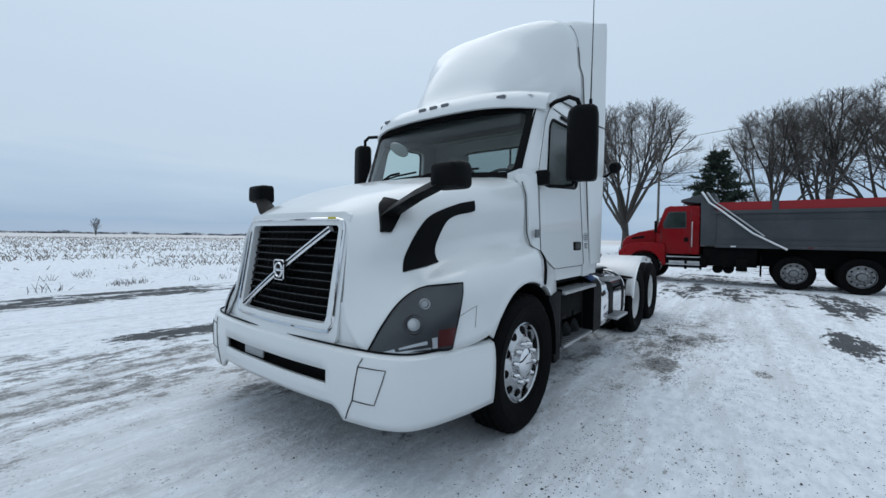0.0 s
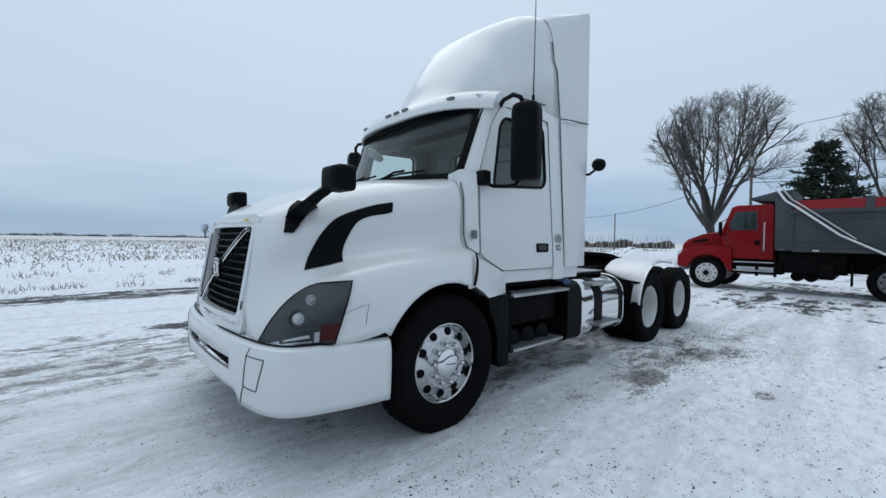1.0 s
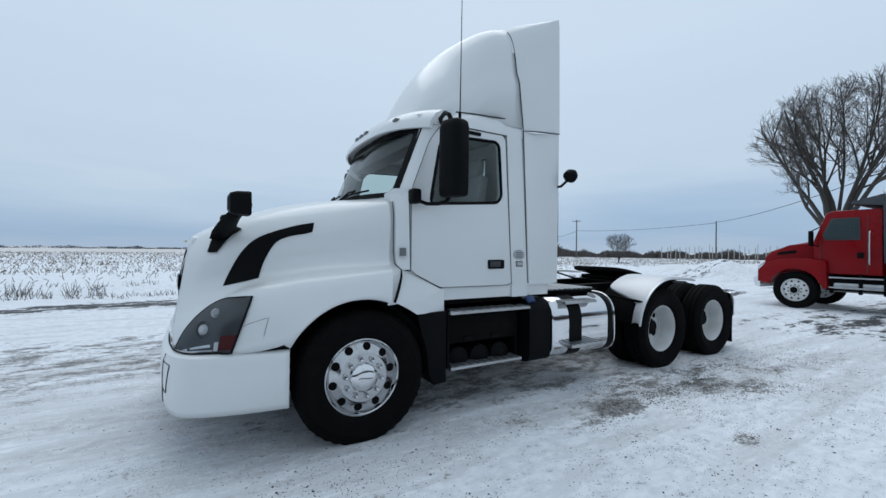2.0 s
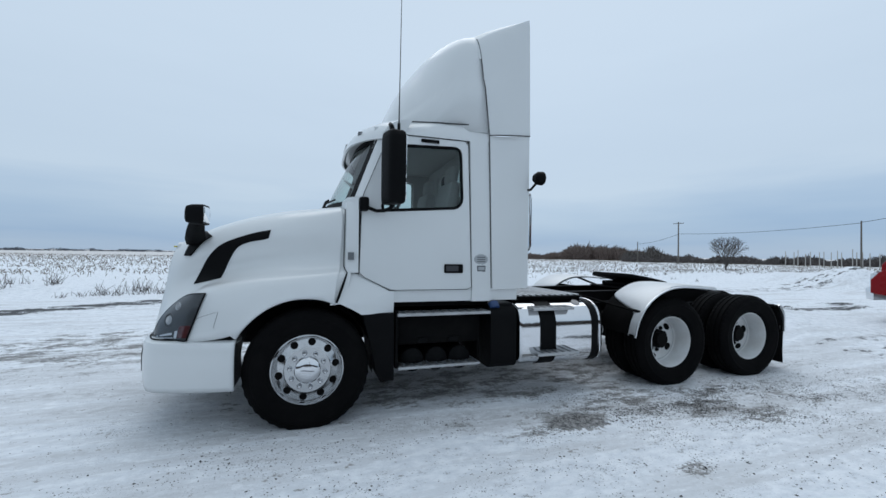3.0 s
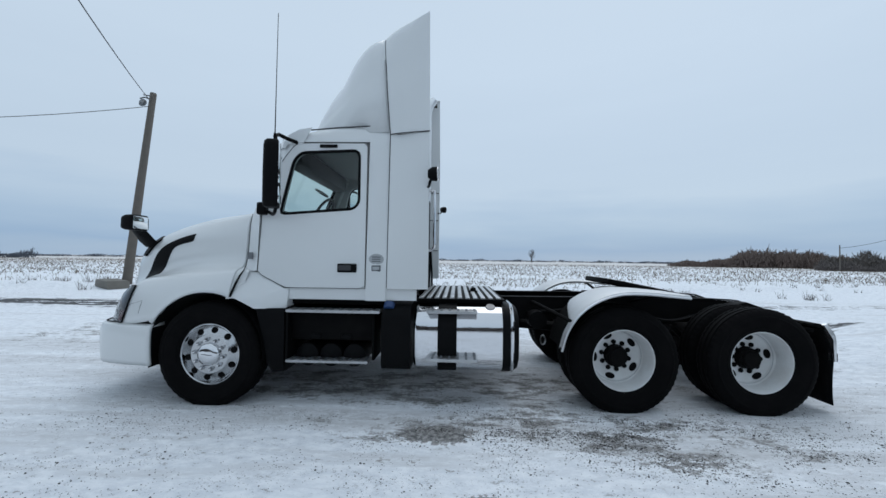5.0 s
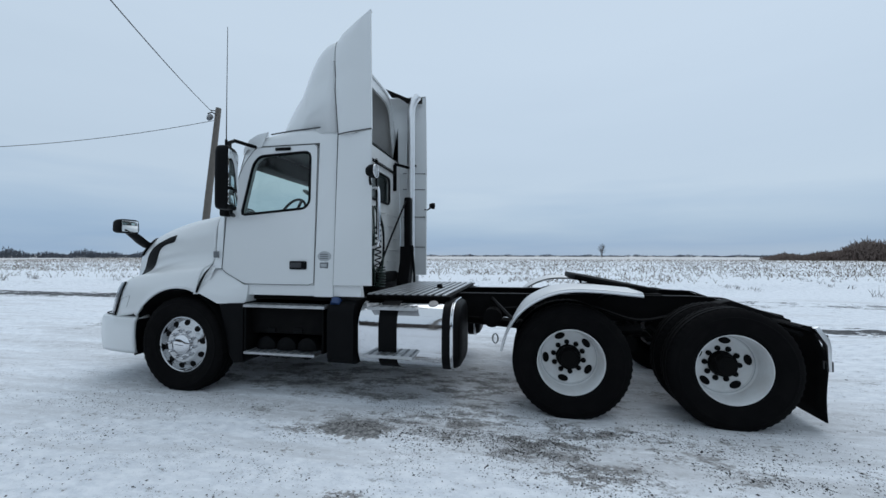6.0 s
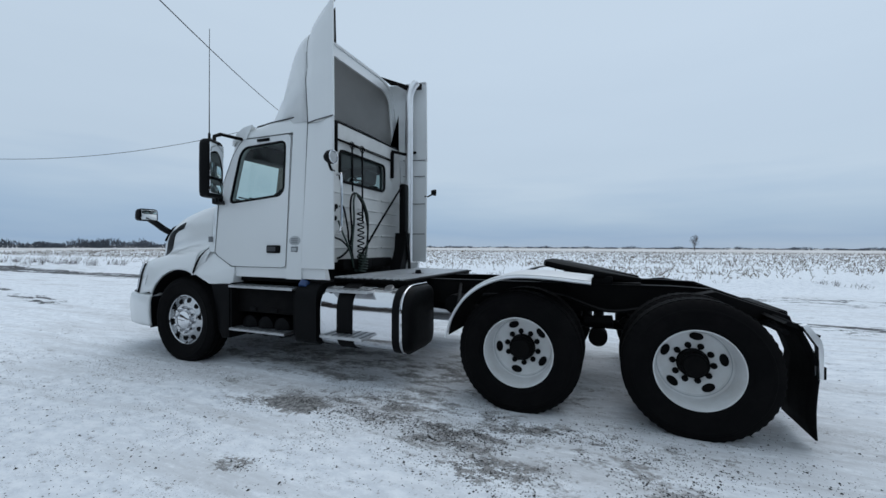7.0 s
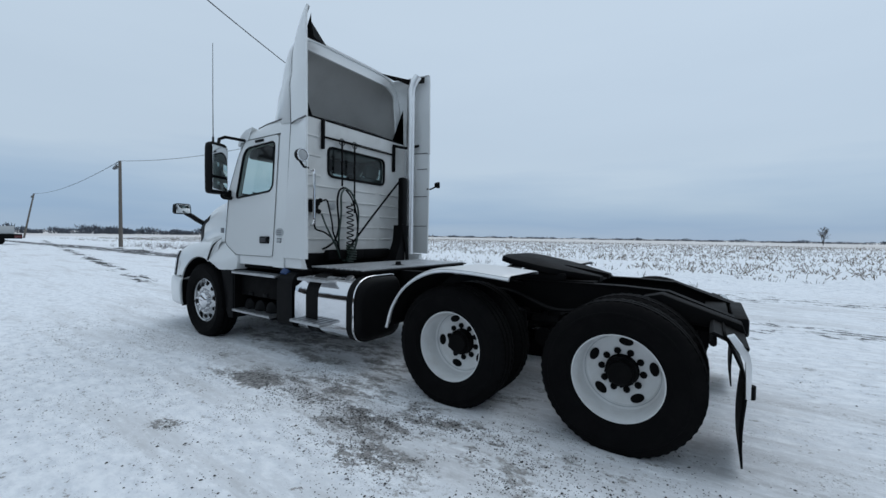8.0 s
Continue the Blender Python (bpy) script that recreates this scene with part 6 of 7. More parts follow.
    for turns, r, m, y0, x0, z0, z1, lab in ((10, 0.035, BLACK, -0.262, 1.94, 1.86, 1.17, "coiled black electric cable"), (7, 0.05, GREEN_HOSE, -0.28, 1.99, 1.32, 1.08, "coiled dark green hose")):
        bm = bmesh.new()
        c = []
        for a in np.linspace(0, 2 * math.pi * turns, turns * 15):
            t = a / (2 * math.pi * turns)
            c.append((x0 + r * math.cos(a), y0 + r * 1.35 * math.sin(a) + 0.02 * math.sin(3 * t), z0 + (z1 - z0) * t))
        tube(bm, c, 0.009, 5)
        part("coiled_cable", bm, m, truck, lab)
    bm = bmesh.new()
    box(bm, 1.80, 1.87, -0.81, -0.69, 1.72, 1.88, 0.015)
    part("hose_coupling", bm, BLACK, truck)
    for y, z in ((-0.79, 1.76), (-0.73, 1.73), (-0.75, 1.83), (-0.71, 1.87)):
        bm = bmesh.new()
        lathe(bm, [(0.0, 0.0), (0.020, 0.0), (0.022, 0.05), (0.03, 0.055), (0.03, 0.07), (0.0, 0.075)], 10, pose(1.86, y, z, 0, 0, -90))
        part("coupling_head", bm, BLACK_STEEL, truck)
    bm = bmesh.new()
    lathe(bm, [(0.0, 0.0), (0.05, 0.0), (0.045, 0.015), (0.0, 0.02)], 16, pose(1.80, -0.43, 1.82, 0, 0, -90))
    part("round_vent", bm, DECAL, truck)
    bm = bmesh.new()
    for y0, x in ((-0.3, 1.85), (0.25, 1.83)):
        box(bm, x, x + 0.10, y0 - 0.3, y0 + 0.3, 1.10, 1.24, 0.02)
    part("rear_cab_mount", bm, BLACK_STEEL, truck)


rear_fittings()


# ---- red dump truck, nose towards +y, near side at x = 13.1 ----
def dump_truck():
    t = thing("dump_truck", "red dump truck with grey steel bed on snowy yard", "truck", (13.1, 0.42, 0))
    W = 2.35

    def xp(bm):
        """Moves a side view drawn as (along y, z) with depth 0..W into place."""
        for v in bm.verts:
            a, d, z = v.co
            v.co = (d, a, z)
        return bm

    def plate(name, outline, d0, d1, material, parent=t, label="", bevel=0.0):
        bm = bmesh.new()
        prism(bm, outline, d0, d1, bevel)
        return part(name, xp(bm), material, parent, label, 40)

    cab = [(-0.37, 1.05), (-0.37, 1.88), (-0.62, 2.60), (-0.75, 2.66), (-1.62, 2.66), (-1.69, 2.60), (-1.69, 0.98), (-0.52, 0.98)]
    body = plate("cab", cab, 0.12, W - 0.12, RED, t, "red truck cab", 0.05)
    hood = [(0.83, 1.12), (0.80, 1.40), (0.66, 1.58), (0.2, 1.76), (-0.36, 1.88), (-0.40, 0.98), (0.0, 0.95), (0.78, 0.95)]
    h = plate("hood", hood, 0.28, W - 0.28, RED, t, "red sloping hood", 0.07)
    arch = [(0.60 * math.cos(a), 0.50 + 0.62 * math.sin(a)) for a in np.linspace(radians(14), radians(172), 15)]
    fen = [(0.86, 0.70), (0.86, 1.02), (0.70, 1.22), (0.35, 1.36), (-0.2, 1.40), (-0.66, 1.32), (-0.70, 0.60), (-0.60, 0.58)] + arch[::-1]
    for d0, d1 in ((0.0, 0.42), (W - 0.42, W)):
        plate("front_fender", fen, d0, d1, RED, t, "", 0.02)
    plate("hood_intake", [(0.05, 1.62), (0.45, 1.55), (0.50, 1.48), (0.05, 1.53)], 0.262, 0.28, BLACK, h)
    plate("bumper", [(0.80, 0.52), (0.95, 0.55), (0.97, 0.80), (0.86, 0.88), (0.80, 0.80)], 0.02, W - 0.02, ALU, t, "bright front bumper", 0.02)
    plate("headlamp", [(0.78, 0.98), (0.87, 1.0), (0.86, 1.16), (0.74, 1.24)], 0.02, 0.22, LENS, t)
    plate("grille", [(0.84, 1.0), (0.88, 1.0), (0.84, 1.42), (0.79, 1.42)], 0.7, W - 0.7, BLACK, t)
    plate("side_window", [(-0.62, 1.88), (-0.56, 2.02), (-0.74, 2.46), (-1.28, 2.46), (-1.30, 1.88)], 0.098, 0.125, DARK_TRIM, body, "dark cab side window", 0.004)
    gw = plate("window_glass", [(-0.66, 1.92), (-0.61, 2.02), (-0.77, 2.42), (-1.24, 2.42), (-1.26, 1.92)], 0.090, 0.096, GLASS, body)
    bm = bmesh.new()
    for a, z0, z1 in ((-0.52, 1.05, 1.9), (-1.42, 1.02, 2.5)):
        tube(bm, [(a, 0.117, z0), (a, 0.117, z1)], 0.008, 4)
    part("door_seam", xp(bm), SEAL, body)
    bm = bmesh.new()
    box(bm, -1.36, -1.24, 0.085, 0.12, 1.42, 1.56, 0.01)
    part("door_handle", xp(bm), BLACK, body)
    bm = bmesh.new()
    tube(bm, [(-1.47, 0.08, 1.25), (-1.47, 0.04, 1.30), (-1.47, 0.04, 2.05), (-1.47, 0.08, 2.10)], 0.016, 6)
    part("grab_rail", xp(bm), ALU, body)
    bm = bmesh.new()
    sheet(bm, [[(-0.36, d, 1.90), (-0.60, d, 2.58)] for d in np.linspace(0.22, W - 0.22, 6)])
    part("windscreen", xp(bm), GLASS, t, "dark windscreen", 0)
    bm = bmesh.new()
    box(bm, -0.42, -0.34, -0.16, 0.02, 1.72, 2.14, 0.03)
    part("door_mirror", xp(bm), BLACK, t)
    bm = bmesh.new()
    tube(bm, [(-0.40, -0.07, 2.14), (-0.52, 0.13, 2.25)], 0.014, 5)
    tube(bm, [(-0.40, -0.07, 1.75), (-0.48, 0.13, 1.72)], 0.014, 5)
    part("mirror_arm", xp(bm), BLACK, t)
    for d in (0.6, 1.0, 1.35, 1.75):
        bm = bmesh.new()
        box(bm, -0.80, -0.70, d - 0.05, d + 0.05, 2.655, 2.70, 0.01)
        part("roof_marker", xp(bm), AMBER, t)
    bm = bmesh.new()
    box(bm, -7.1, 0.75, 0.72, 0.80, 0.75, 1.0, 0.0)
    box(bm, -7.1, 0.75, W - 0.80, W - 0.72, 0.75, 1.0, 0.0)
    box(bm, -6.9, -0.6, 0.62, W - 0.62, 0.66, 1.26, 0.0)
    part("frame", xp(bm), BLACK_STEEL, t, "black truck frame")
    bm = bmesh.new()
    box(bm, -1.9, -0.6, 0.15, 0.7, 0.55, 0.92, 0.03)
    part("step_box", xp(bm), BLACK_STEEL, t)
    bm = bmesh.new()
    tube(bm, [(-1.70, 0.30, 0.68), (-0.78, 0.30, 0.68)], 0.17, 16)
    part("fuel_tank", xp(bm), ALU_DULL, t, "bright round fuel tank")
    for z in (0.62, 0.88):
        bm = bmesh.new()
        box(bm, -1.72, -0.72, 0.02, 0.18, z, z + 0.035, 0.006)
        part("step", xp(bm), ALU_DULL, t)
    for a in (-0.75, -1.30, -1.74):
        bm = bmesh.new()
        box(bm, a - 0.035, a + 0.035, 0.10, 0.16, 0.48, 1.0, 0.006)
        part("step_hanger", xp(bm), BLACK_STEEL, t)
    for a in (-2.2, -2.5):
        bm = bmesh.new()
        lathe(bm, [(0.0, 0.0), (0.15, 0.01), (0.15, 0.9), (0.0, 0.9)], 16, pose(a, 0.45, 0.52))
        part("air_tank", xp(bm), BLACK_STEEL, t)
    bm = bmesh.new()
    box(bm, -3.25, -1.78, 0.22, W - 0.22, 0.62, 1.24, 0.03)
    box(bm, -3.0, -2.7, 0.12, W - 0.3, 0.48, 0.9, 0.03)
    part("chassis_box", xp(bm), BLACK_STEEL, t)
    # wheels
    def wheel(name, a, d, dual, steel):
        w = new(name)
        w.parent = t
        w.matrix_basis = pose(0, a, 0.50, 0, 0, -90)
        bm = tyre_mesh(0.51, 0.28, 24)
        ty = part("tyre", bm, RUBBER, w, "black truck tyre")
        ty.location = (0, d, 0)
        if dual:
            again("tyre", ty, w, pose(0, d + 0.33, 0))
        bm = bmesh.new()
        lathe(bm, [(0.30, d - 0.05), (0.315, d - 0.12), (0.30, d - 0.13), (0.285, d - 0.06), (0.22, d - 0.09 + (0.04 if dual else 0)), (0.12, d - 0.10), (0.10, d - 0.17), (0.0, d - 0.175)], 40)
        part("rim", bm, RIM_WHITE if not steel else TARNISHED, w, "pale dish wheel" if not steel else "aluminium wheel")
        for k in range(10):
            q = 2 * math.pi * k / 10
            bm = bmesh.new()
            lathe(bm, [(0.0, -0.006), (0.026, -0.005), (0.026, 0.01)], 10, pose(0.245 * math.cos(q), d - 0.085 + (0.03 if dual else 0), 0.245 * math.sin(q)))
            part("hand_hole", bm, BLACK_STEEL, w)
            bm = bmesh.new()
            lathe(bm, [(0.0, -0.03), (0.014, -0.03), (0.018, 0.0)], 6, pose(0.15 * math.cos(q + 0.3), d - 0.10, 0.15 * math.sin(q + 0.3)))
            part("lug_nut", bm, BLACK_STEEL if not steel else ALU_DULL, w)
        return w

    fw = wheel("front_wheel", 0.0, 0.16, False, False)
    bm = bmesh.new()
    lathe(bm, [(0.0, -0.055), (0.07, -0.05), (0.10, -0.02), (0.115, 0.0)], 20, pose(0, 0.02, 0))
    part("hub", bm, BLACK_STEEL, fw, "black front hub")
    wheel("front_wheel", 0.0, W - 0.16, False, False)
    for a in (-4.12, -5.56):
        wheel("rear_wheel", a, 0.16, True, True)
        wheel("rear_wheel", a, W - 0.48, True, True)
    # bed
    bm = bmesh.new()
    b_out = [(-2.10, 1.27), (-2.02, 2.36), (-7.35, 2.36), (-7.2, 1.27)]
    prism(bm, b_out, 0.08, 0.13)
    bed = part("bed", xp(bm), BED_GREY, t, "grey steel dump bed with streaks", 30)
    bm = bmesh.new()
    prism(bm, b_out, W - 0.13, W - 0.08)
    part("far_side", xp(bm), BED_GREY, bed)
    bm = bmesh.new()
    prism(bm, [(-2.10, 1.27), (-7.2, 1.27), (-7.2, 1.33), (-2.10, 1.33)], 0.13, W - 0.13)
    part("bed_floor", xp(bm), BED_GREY, bed)
    bm = bmesh.new()
    prism(bm, [(-2.10, 1.27), (-2.02, 2.70), (-2.08, 2.70), (-2.16, 1.27)], 0.13, W - 0.13)
    part("front_wall", xp(bm), BED_GREY, bed)
    bm = bmesh.new()
    prism(bm, [(-7.15, 1.27), (-7.20, 1.27), (-7.35, 2.36), (-7.30, 2.36)], 0.08, W - 0.08)
    part("tailgate", xp(bm), BED_GREY, bed)
    plate("top_rail", [(-2.0, 2.34), (-7.36, 2.34), (-7.36, 2.46), (-2.0, 2.46)], 0.02, 0.14, BED_GREY, bed, "", 0.015)
    plate("lower_rail", [(-2.12, 1.24), (-7.2, 1.24), (-7.2, 1.34), (-2.12, 1.34)], 0.03, 0.12, BED_GREY, bed, "", 0.015)
    plate("front_post", [(-1.72, 1.30), (-1.70, 2.82), (-2.14, 2.82), (-2.14, 1.30)], 0.05, 0.16, BED_GREY, bed, "", 0.01)
    plate("upper_board", [(-2.1, 2.46), (-2.1, 2.72), (-7.34, 2.72), (-7.34, 2.46)], 0.05, 0.10, RED_TARP, bed, "red side board")
    plate("upper_board", [(-2.1, 2.46), (-2.1, 2.72), (-7.34, 2.72), (-7.34, 2.46)], W - 0.10, W - 0.05, RED_TARP, bed)
    plate("board_stake", [(-3.55, 2.40), (-3.55, 2.76), (-3.72, 2.76), (-3.72, 2.40)], 0.03, 0.06, BED_GREY, bed)
    for a in (-2.55, -4.4, -6.2):
        plate("marker", [(a, 1.27), (a - 0.14, 1.27), (a - 0.14, 1.31), (a, 1.31)], 0.022, 0.03, RED_LENS if a < -2.6 else ALU, bed)
    plate("panel_crease", [(-2.3, 1.52), (-7.2, 1.52), (-7.2, 1.55), (-2.3, 1.55)], 0.06, 0.082, BED_GREY, bed)
    plate("panel_crease", [(-2.3, 2.16), (-7.25, 2.16), (-7.25, 2.19), (-2.3, 2.19)], 0.06, 0.082, BED_GREY, bed)
    shield = [(-1.12, 2.80), (-1.10, 2.86), (-1.7, 3.02), (-2.08, 3.05), (-2.12, 2.46), (-1.95, 2.46), (-1.72, 2.74)]
    plate("cab_shield", shield, 0.10, W - 0.10, BED_GREY, bed, "grey cab shield", 0.01)
    bm = bmesh.new()
    tube(bm, [(-1.72, 0.02, 3.10), (-1.95, 0.0, 2.72), (-2.2, 0.0, 2.52), (-3.1, 0.0, 1.72), (-3.95, 0.0, 1.22)], 0.035, 8)
    part("tarp_arm", xp(bm), ALU, bed, "bright tarp arm")
    bm = bmesh.new()
    tube(bm, [(-1.86, 0.03, 3.08), (-2.09, 0.01, 2.74), (-2.34, 0.01, 2.54), (-3.1, 0.01, 1.88), (-3.4, 0.01, 1.62)], 0.026, 8)
    part("tarp_arm_brace", xp(bm), ALU_DULL, bed)
    plate("mud_flap", [(-3.32, 0.35), (-3.32, 1.0), (-3.36, 1.0), (-3.36, 0.35)], 0.05, 0.6, RUBBER, t)
    plate("mud_flap", [(-6.35, 0.30), (-6.35, 1.1), (-6.40, 1.1), (-6.40, 0.30)], 0.05, 0.6, RUBBER, t)


dump_truck()


# ---- trees, poles and distance ----
TURNS = {n: [(math.cos(2 * math.pi * k / n), math.sin(2 * math.pi * k / n)) for k in range(n)] for n in (3, 6, 7, 8)}


class Twigs:
    """Collects tapered three-sided bars for one mesh."""

    def __init__(self):
        self.v, self.f = [], []

    def bar(self, a, b, ra, rb, n=3):
        d = b - a
        if d.length < 1e-6:
            return
        u = d.orthogonal().normalized()
        w = d.normalized().cross(u)
        ux, uy, uz, wx, wy, wz = *u, *w
        i = len(self.v)
        for (px, py, pz), r in ((a, ra), (b, rb)):
            for c, s in TURNS[n]:
                c, s = c * r, s * r
                self.v.append((px + ux * c + wx * s, py + uy * c + wy * s, pz + uz * c + wz * s))
        for k in range(n):
            m = (k + 1) % n
            self.f.append((i + k, i + m, i + n + m, i + n + k))

    def made(self, name, material, parent=None, label=""):
        me = bpy.data.meshes.new(name)
        me.from_pydata(self.v, [], self.f)
        me.materials.append(material)
        ob = new(name, me)
        ob.parent = parent
        return tagged(ob, label)


def bare_tree(name, label, at, height, wide, seed, stems=9, levels=4, low=0.17, tip=0.011, skew=0.0):
    """A leafless tree: limbs fan up from a short trunk and fork until they leave a rounded crown."""
    rnd = random.Random(seed)
    t = thing(name, label, "tree", at)
    wood, fine = Twigs(), Twigs()
    mid, half = height * 0.60, height * 0.41

    def inside(p, grow=1.0):
        q = Vector((p.x / (wide / 2), (p.y - skew) / (wide / 2), (p.z - mid) / half))
        return q.length < grow or p.z < mid * 0.8 and math.hypot(p.x, p.y) < wide * 0.30

    def grow_limb(p, d, length, r, level, slack):
        segs = 9 if level == 0 else 6 if level == 1 else 4
        step = length / segs
        for k in range(segs):
            out = Vector((p.x, p.y, 0.0)) / wide
            d = (d + Vector((rnd.gauss(0, 0.09), rnd.gauss(0, 0.09), rnd.gauss(0.045, 0.05))) + out * (0.05 if level < 2 else 0.10)).normalized()
            q = p + d * step
            if not inside(q, slack):
                return
            r1, r2 = max(tip * 0.55, r * (1 - 0.80 * k / segs)), max(tip * 0.5, r * (1 - 0.80 * (k + 1) / segs))
            (wood if level < 2 else fine).bar(p, q, r1, r2, 6 if level < 2 else 3)
            p = q
            if level < levels and (k > 1 or level > 0):
                for _ in range((1, 1, 2, 2)[min(level, 3)]):
                    a = rnd.uniform(0, 2 * math.pi)
                    u = d.orthogonal().normalized()
                    w = d.cross(u)
                    tilt = radians(rnd.uniform(22, 46))
                    c = (d * math.cos(tilt) + (u * math.cos(a) + w * math.sin(a)) * math.sin(tilt)).normalized()
                    grow_limb(p, c, length * rnd.uniform(0.40, 0.60) * (1 - 0.05 * k), max(tip, r1 * 0.62), level + 1, slack * rnd.uniform(0.97, 1.04))

    base, r0 = height * low, height * 0.021
    foot = Vector((0, 0, -0.2))
    for k in range(4):
        q = Vector((rnd.gauss(0, 0.05), rnd.gauss(0, 0.05), base * (k + 1) / 4))
        wood.bar(foot, q, r0 * (1.3 - 0.1 * k), r0 * (1.2 - 0.1 * k), 8)
        foot = q
    for k in range(stems):
        a = 2 * math.pi * (k + rnd.uniform(-0.3, 0.3)) / stems
        lean = (0.12, 0.38, 0.75)[k % 3] * rnd.uniform(0.8, 1.2) * wide / height
        d = Vector((math.cos(a) * lean, math.sin(a) * lean, 1)).normalized()
        grow_limb(foot + Vector((0, 0, -rnd.uniform(0, base * 0.35))), d, height * rnd.uniform(0.72, 0.86), r0 * rnd.uniform(0.42, 0.62), 0, rnd.uniform(0.9, 1.02))
    wood.made("trunk", BARK, t)
    fine.made("crown", TWIG, t, "fine leafless twigs")
    return t


bare_tree("bare_tree", "large leafless spreading tree beyond the red truck", (50, 9.4, 0), 17.8, 16.0, 11, 11, 4, 0.20, 0.012, -1.0)
bare_tree("bare_tree", "tall leafless tree beside the road", (50, -4.4, 0), 15.2, 12.0, 23, 8, 4)
bare_tree("bare_tree", "tall leafless tree beside the road", (52, -8.5, 0), 16.6, 11.0, 37, 8, 4)
bare_tree("bare_tree", "tall leafless tree beside the road", (51, -13.0, 0), 16.8, 12.0, 29, 8, 4)
bare_tree("bare_tree", "tall leafless tree beside the road", (55, -18.0, 0), 18.0, 12.0, 43, 8, 4)
bare_tree("bare_tree", "slender leafless tree behind the others", (66, -3.0, 0), 9.0, 7.0, 41, 7, 3)
bare_tree("bare_tree", "small rounded leafless tree at the field edge", (48.3, 31.4, 0), 4.2, 4.5, 51, 9, 3, 0.14, 0.010)
bare_tree("bare_tree", "lone leafless tree far out in the field", (47, 236, 0), 8.4, 5.0, 61, 6, 2, 0.04, 0.05)


def conifer(at, height, width, seed):
    rnd = random.Random(seed)
    t = thing("conifer", "dark green conifer behind the red truck", "tree", at)
    wood, needles = Twigs(), Twigs()
    wood.bar(Vector((0, 0, -0.1)), Vector((0, 0, height * 0.98)), 0.16, 0.02, 7)
    z = height * 0.06
    while z < height * 0.98:
        k = 1 - z / height
        reach = width / 2 * (k ** 0.6) * rnd.uniform(0.75, 1.15) + 0.15
        for i in range(7):
            a = rnd.uniform(0, 2 * math.pi)
            d = Vector((math.cos(a), math.sin(a), rnd.uniform(-0.12, 0.30)))
            p0 = Vector((0, 0, z))
            L = reach * rnd.uniform(0.65, 1.1)
            wood.bar(p0, p0 + d * L, 0.03, 0.008)
            for j in range(int(14 + L * 16)):
                q = p0 + d * L * rnd.uniform(0.2, 1.02)
                s = Vector((rnd.gauss(0, 0.5), rnd.gauss(0, 0.5), rnd.gauss(0.1, 0.35))) + d * 0.5
                needles.bar(q, q + s.normalized() * rnd.uniform(0.20, 0.50), 0.075, 0.02)
        z += height * 0.028
    wood.made("trunk", BARK, t)
    needles.made("crown", NEEDLE, t, "dark dense needles")


conifer((42, -0.3, 0), 10.0, 7.4, 5)


def utility_pole(label, base, top, arm=0.0, lamp=False, r=0.14):
    b, e = Vector(base), Vector(top)
    t = thing("utility_pole", label, "pole", base)
    bm = bmesh.new()
    tube(bm, [Vector((0, 0, -0.2)), (e - b) * 0.5, e - b], [r, r * 0.85, r * 0.7], 12)
    part("pole", bm, POLE, t)
    if arm:
        bm = bmesh.new()
        c = (e - b) + Vector((0, 0, -0.35))
        box(bm, -0.06, 0.06, -arm, arm, -0.06, 0.06, m=Matrix.Translation(c) @ pose(0, 0, 0, 0, 0, 20))
        part("crossarm", bm, POLE, t)
        for k in (-0.95, -0.4, 0.4, 0.95):
            bm = bmesh.new()
            lathe(bm, [(0.0, 0.0), (0.05, 0.0), (0.06, -0.1), (0.03, -0.16), (0.0, -0.16)], 8, Matrix.Translation(c) @ pose(0, 0, 0, 0, 0, 20) @ pose(0, arm * k, 0.06, -90, 0, 0))
            part("insulator", bm, DECAL, t)
    if lamp:
        c = e - b
        bm = bmesh.new()
        tube(bm, [c + Vector((0, 0, -0.35)), c + Vector((-0.35, -0.1, -0.22)), c + Vector((-0.55, -0.15, -0.30))], 0.03, 6)
        tube(bm, [c + Vector((0, 0, -0.15)), c + Vector((-0.42, -0.1, -0.10))], 0.025, 6)
        part("lamp_arm", bm, BLACK_STEEL, t)
        bm = bmesh.new()
        lathe(bm, [(0.0, -0.28), (0.10, -0.26), (0.15, -0.05), (0.13, 0.12), (0.05, 0.2), (0.0, 0.2)], 12, Matrix.Translation(c + Vector((-0.42, -0.12, -0.48))) @ pose(0, 0, 0, 40, 0, 20))
        part("lamp_head", bm, DARK_GREY, t, "grey yard lamp head")
    return t


A_TOP, B_TOP, C_TOP = Vector((-12.51, 13.72, 9.42)), Vector((-33.1, 8.1, 7.0)), Vector((-87.0, 13.2, 7.4))
utility_pole("leaning wooden utility pole with yard lamp", (-12.75, 12.75, 0), A_TOP, 0, True, 0.20)
utility_pole("wooden utility pole beside the drive", (-33.1, 8.1, 0), B_TOP, 0, True)
utility_pole("leaning wooden utility pole far off", (-87.6, 12.0, 0), C_TOP, 0, True)
utility_pole("wooden utility pole with crossarm by the trees", (47, 5.4, 0), (47, 5.4, 12.6), 1.3, False)
utility_pole("wooden utility pole with crossarm across the field", (78.8, 65.5, 0), (78.8, 65.5, 9.6), 1.1, False, 0.17)
utility_pole("thin wooden utility pole far across the field", (83.5, 82.5, 0), (83.5, 82.5, 5.6), 0, False, 0.14)
utility_pole("wooden utility pole at the far field edge", (75.6, 31.9, 0), (75.6, 31.9, 7.2), 0, False, 0.13)
utility_pole("wooden service pole beside the drive", (1.0, -9.6, 0), (1.0, -9.6, 7.8), 0, False, 0.12)
bm = bmesh.new()
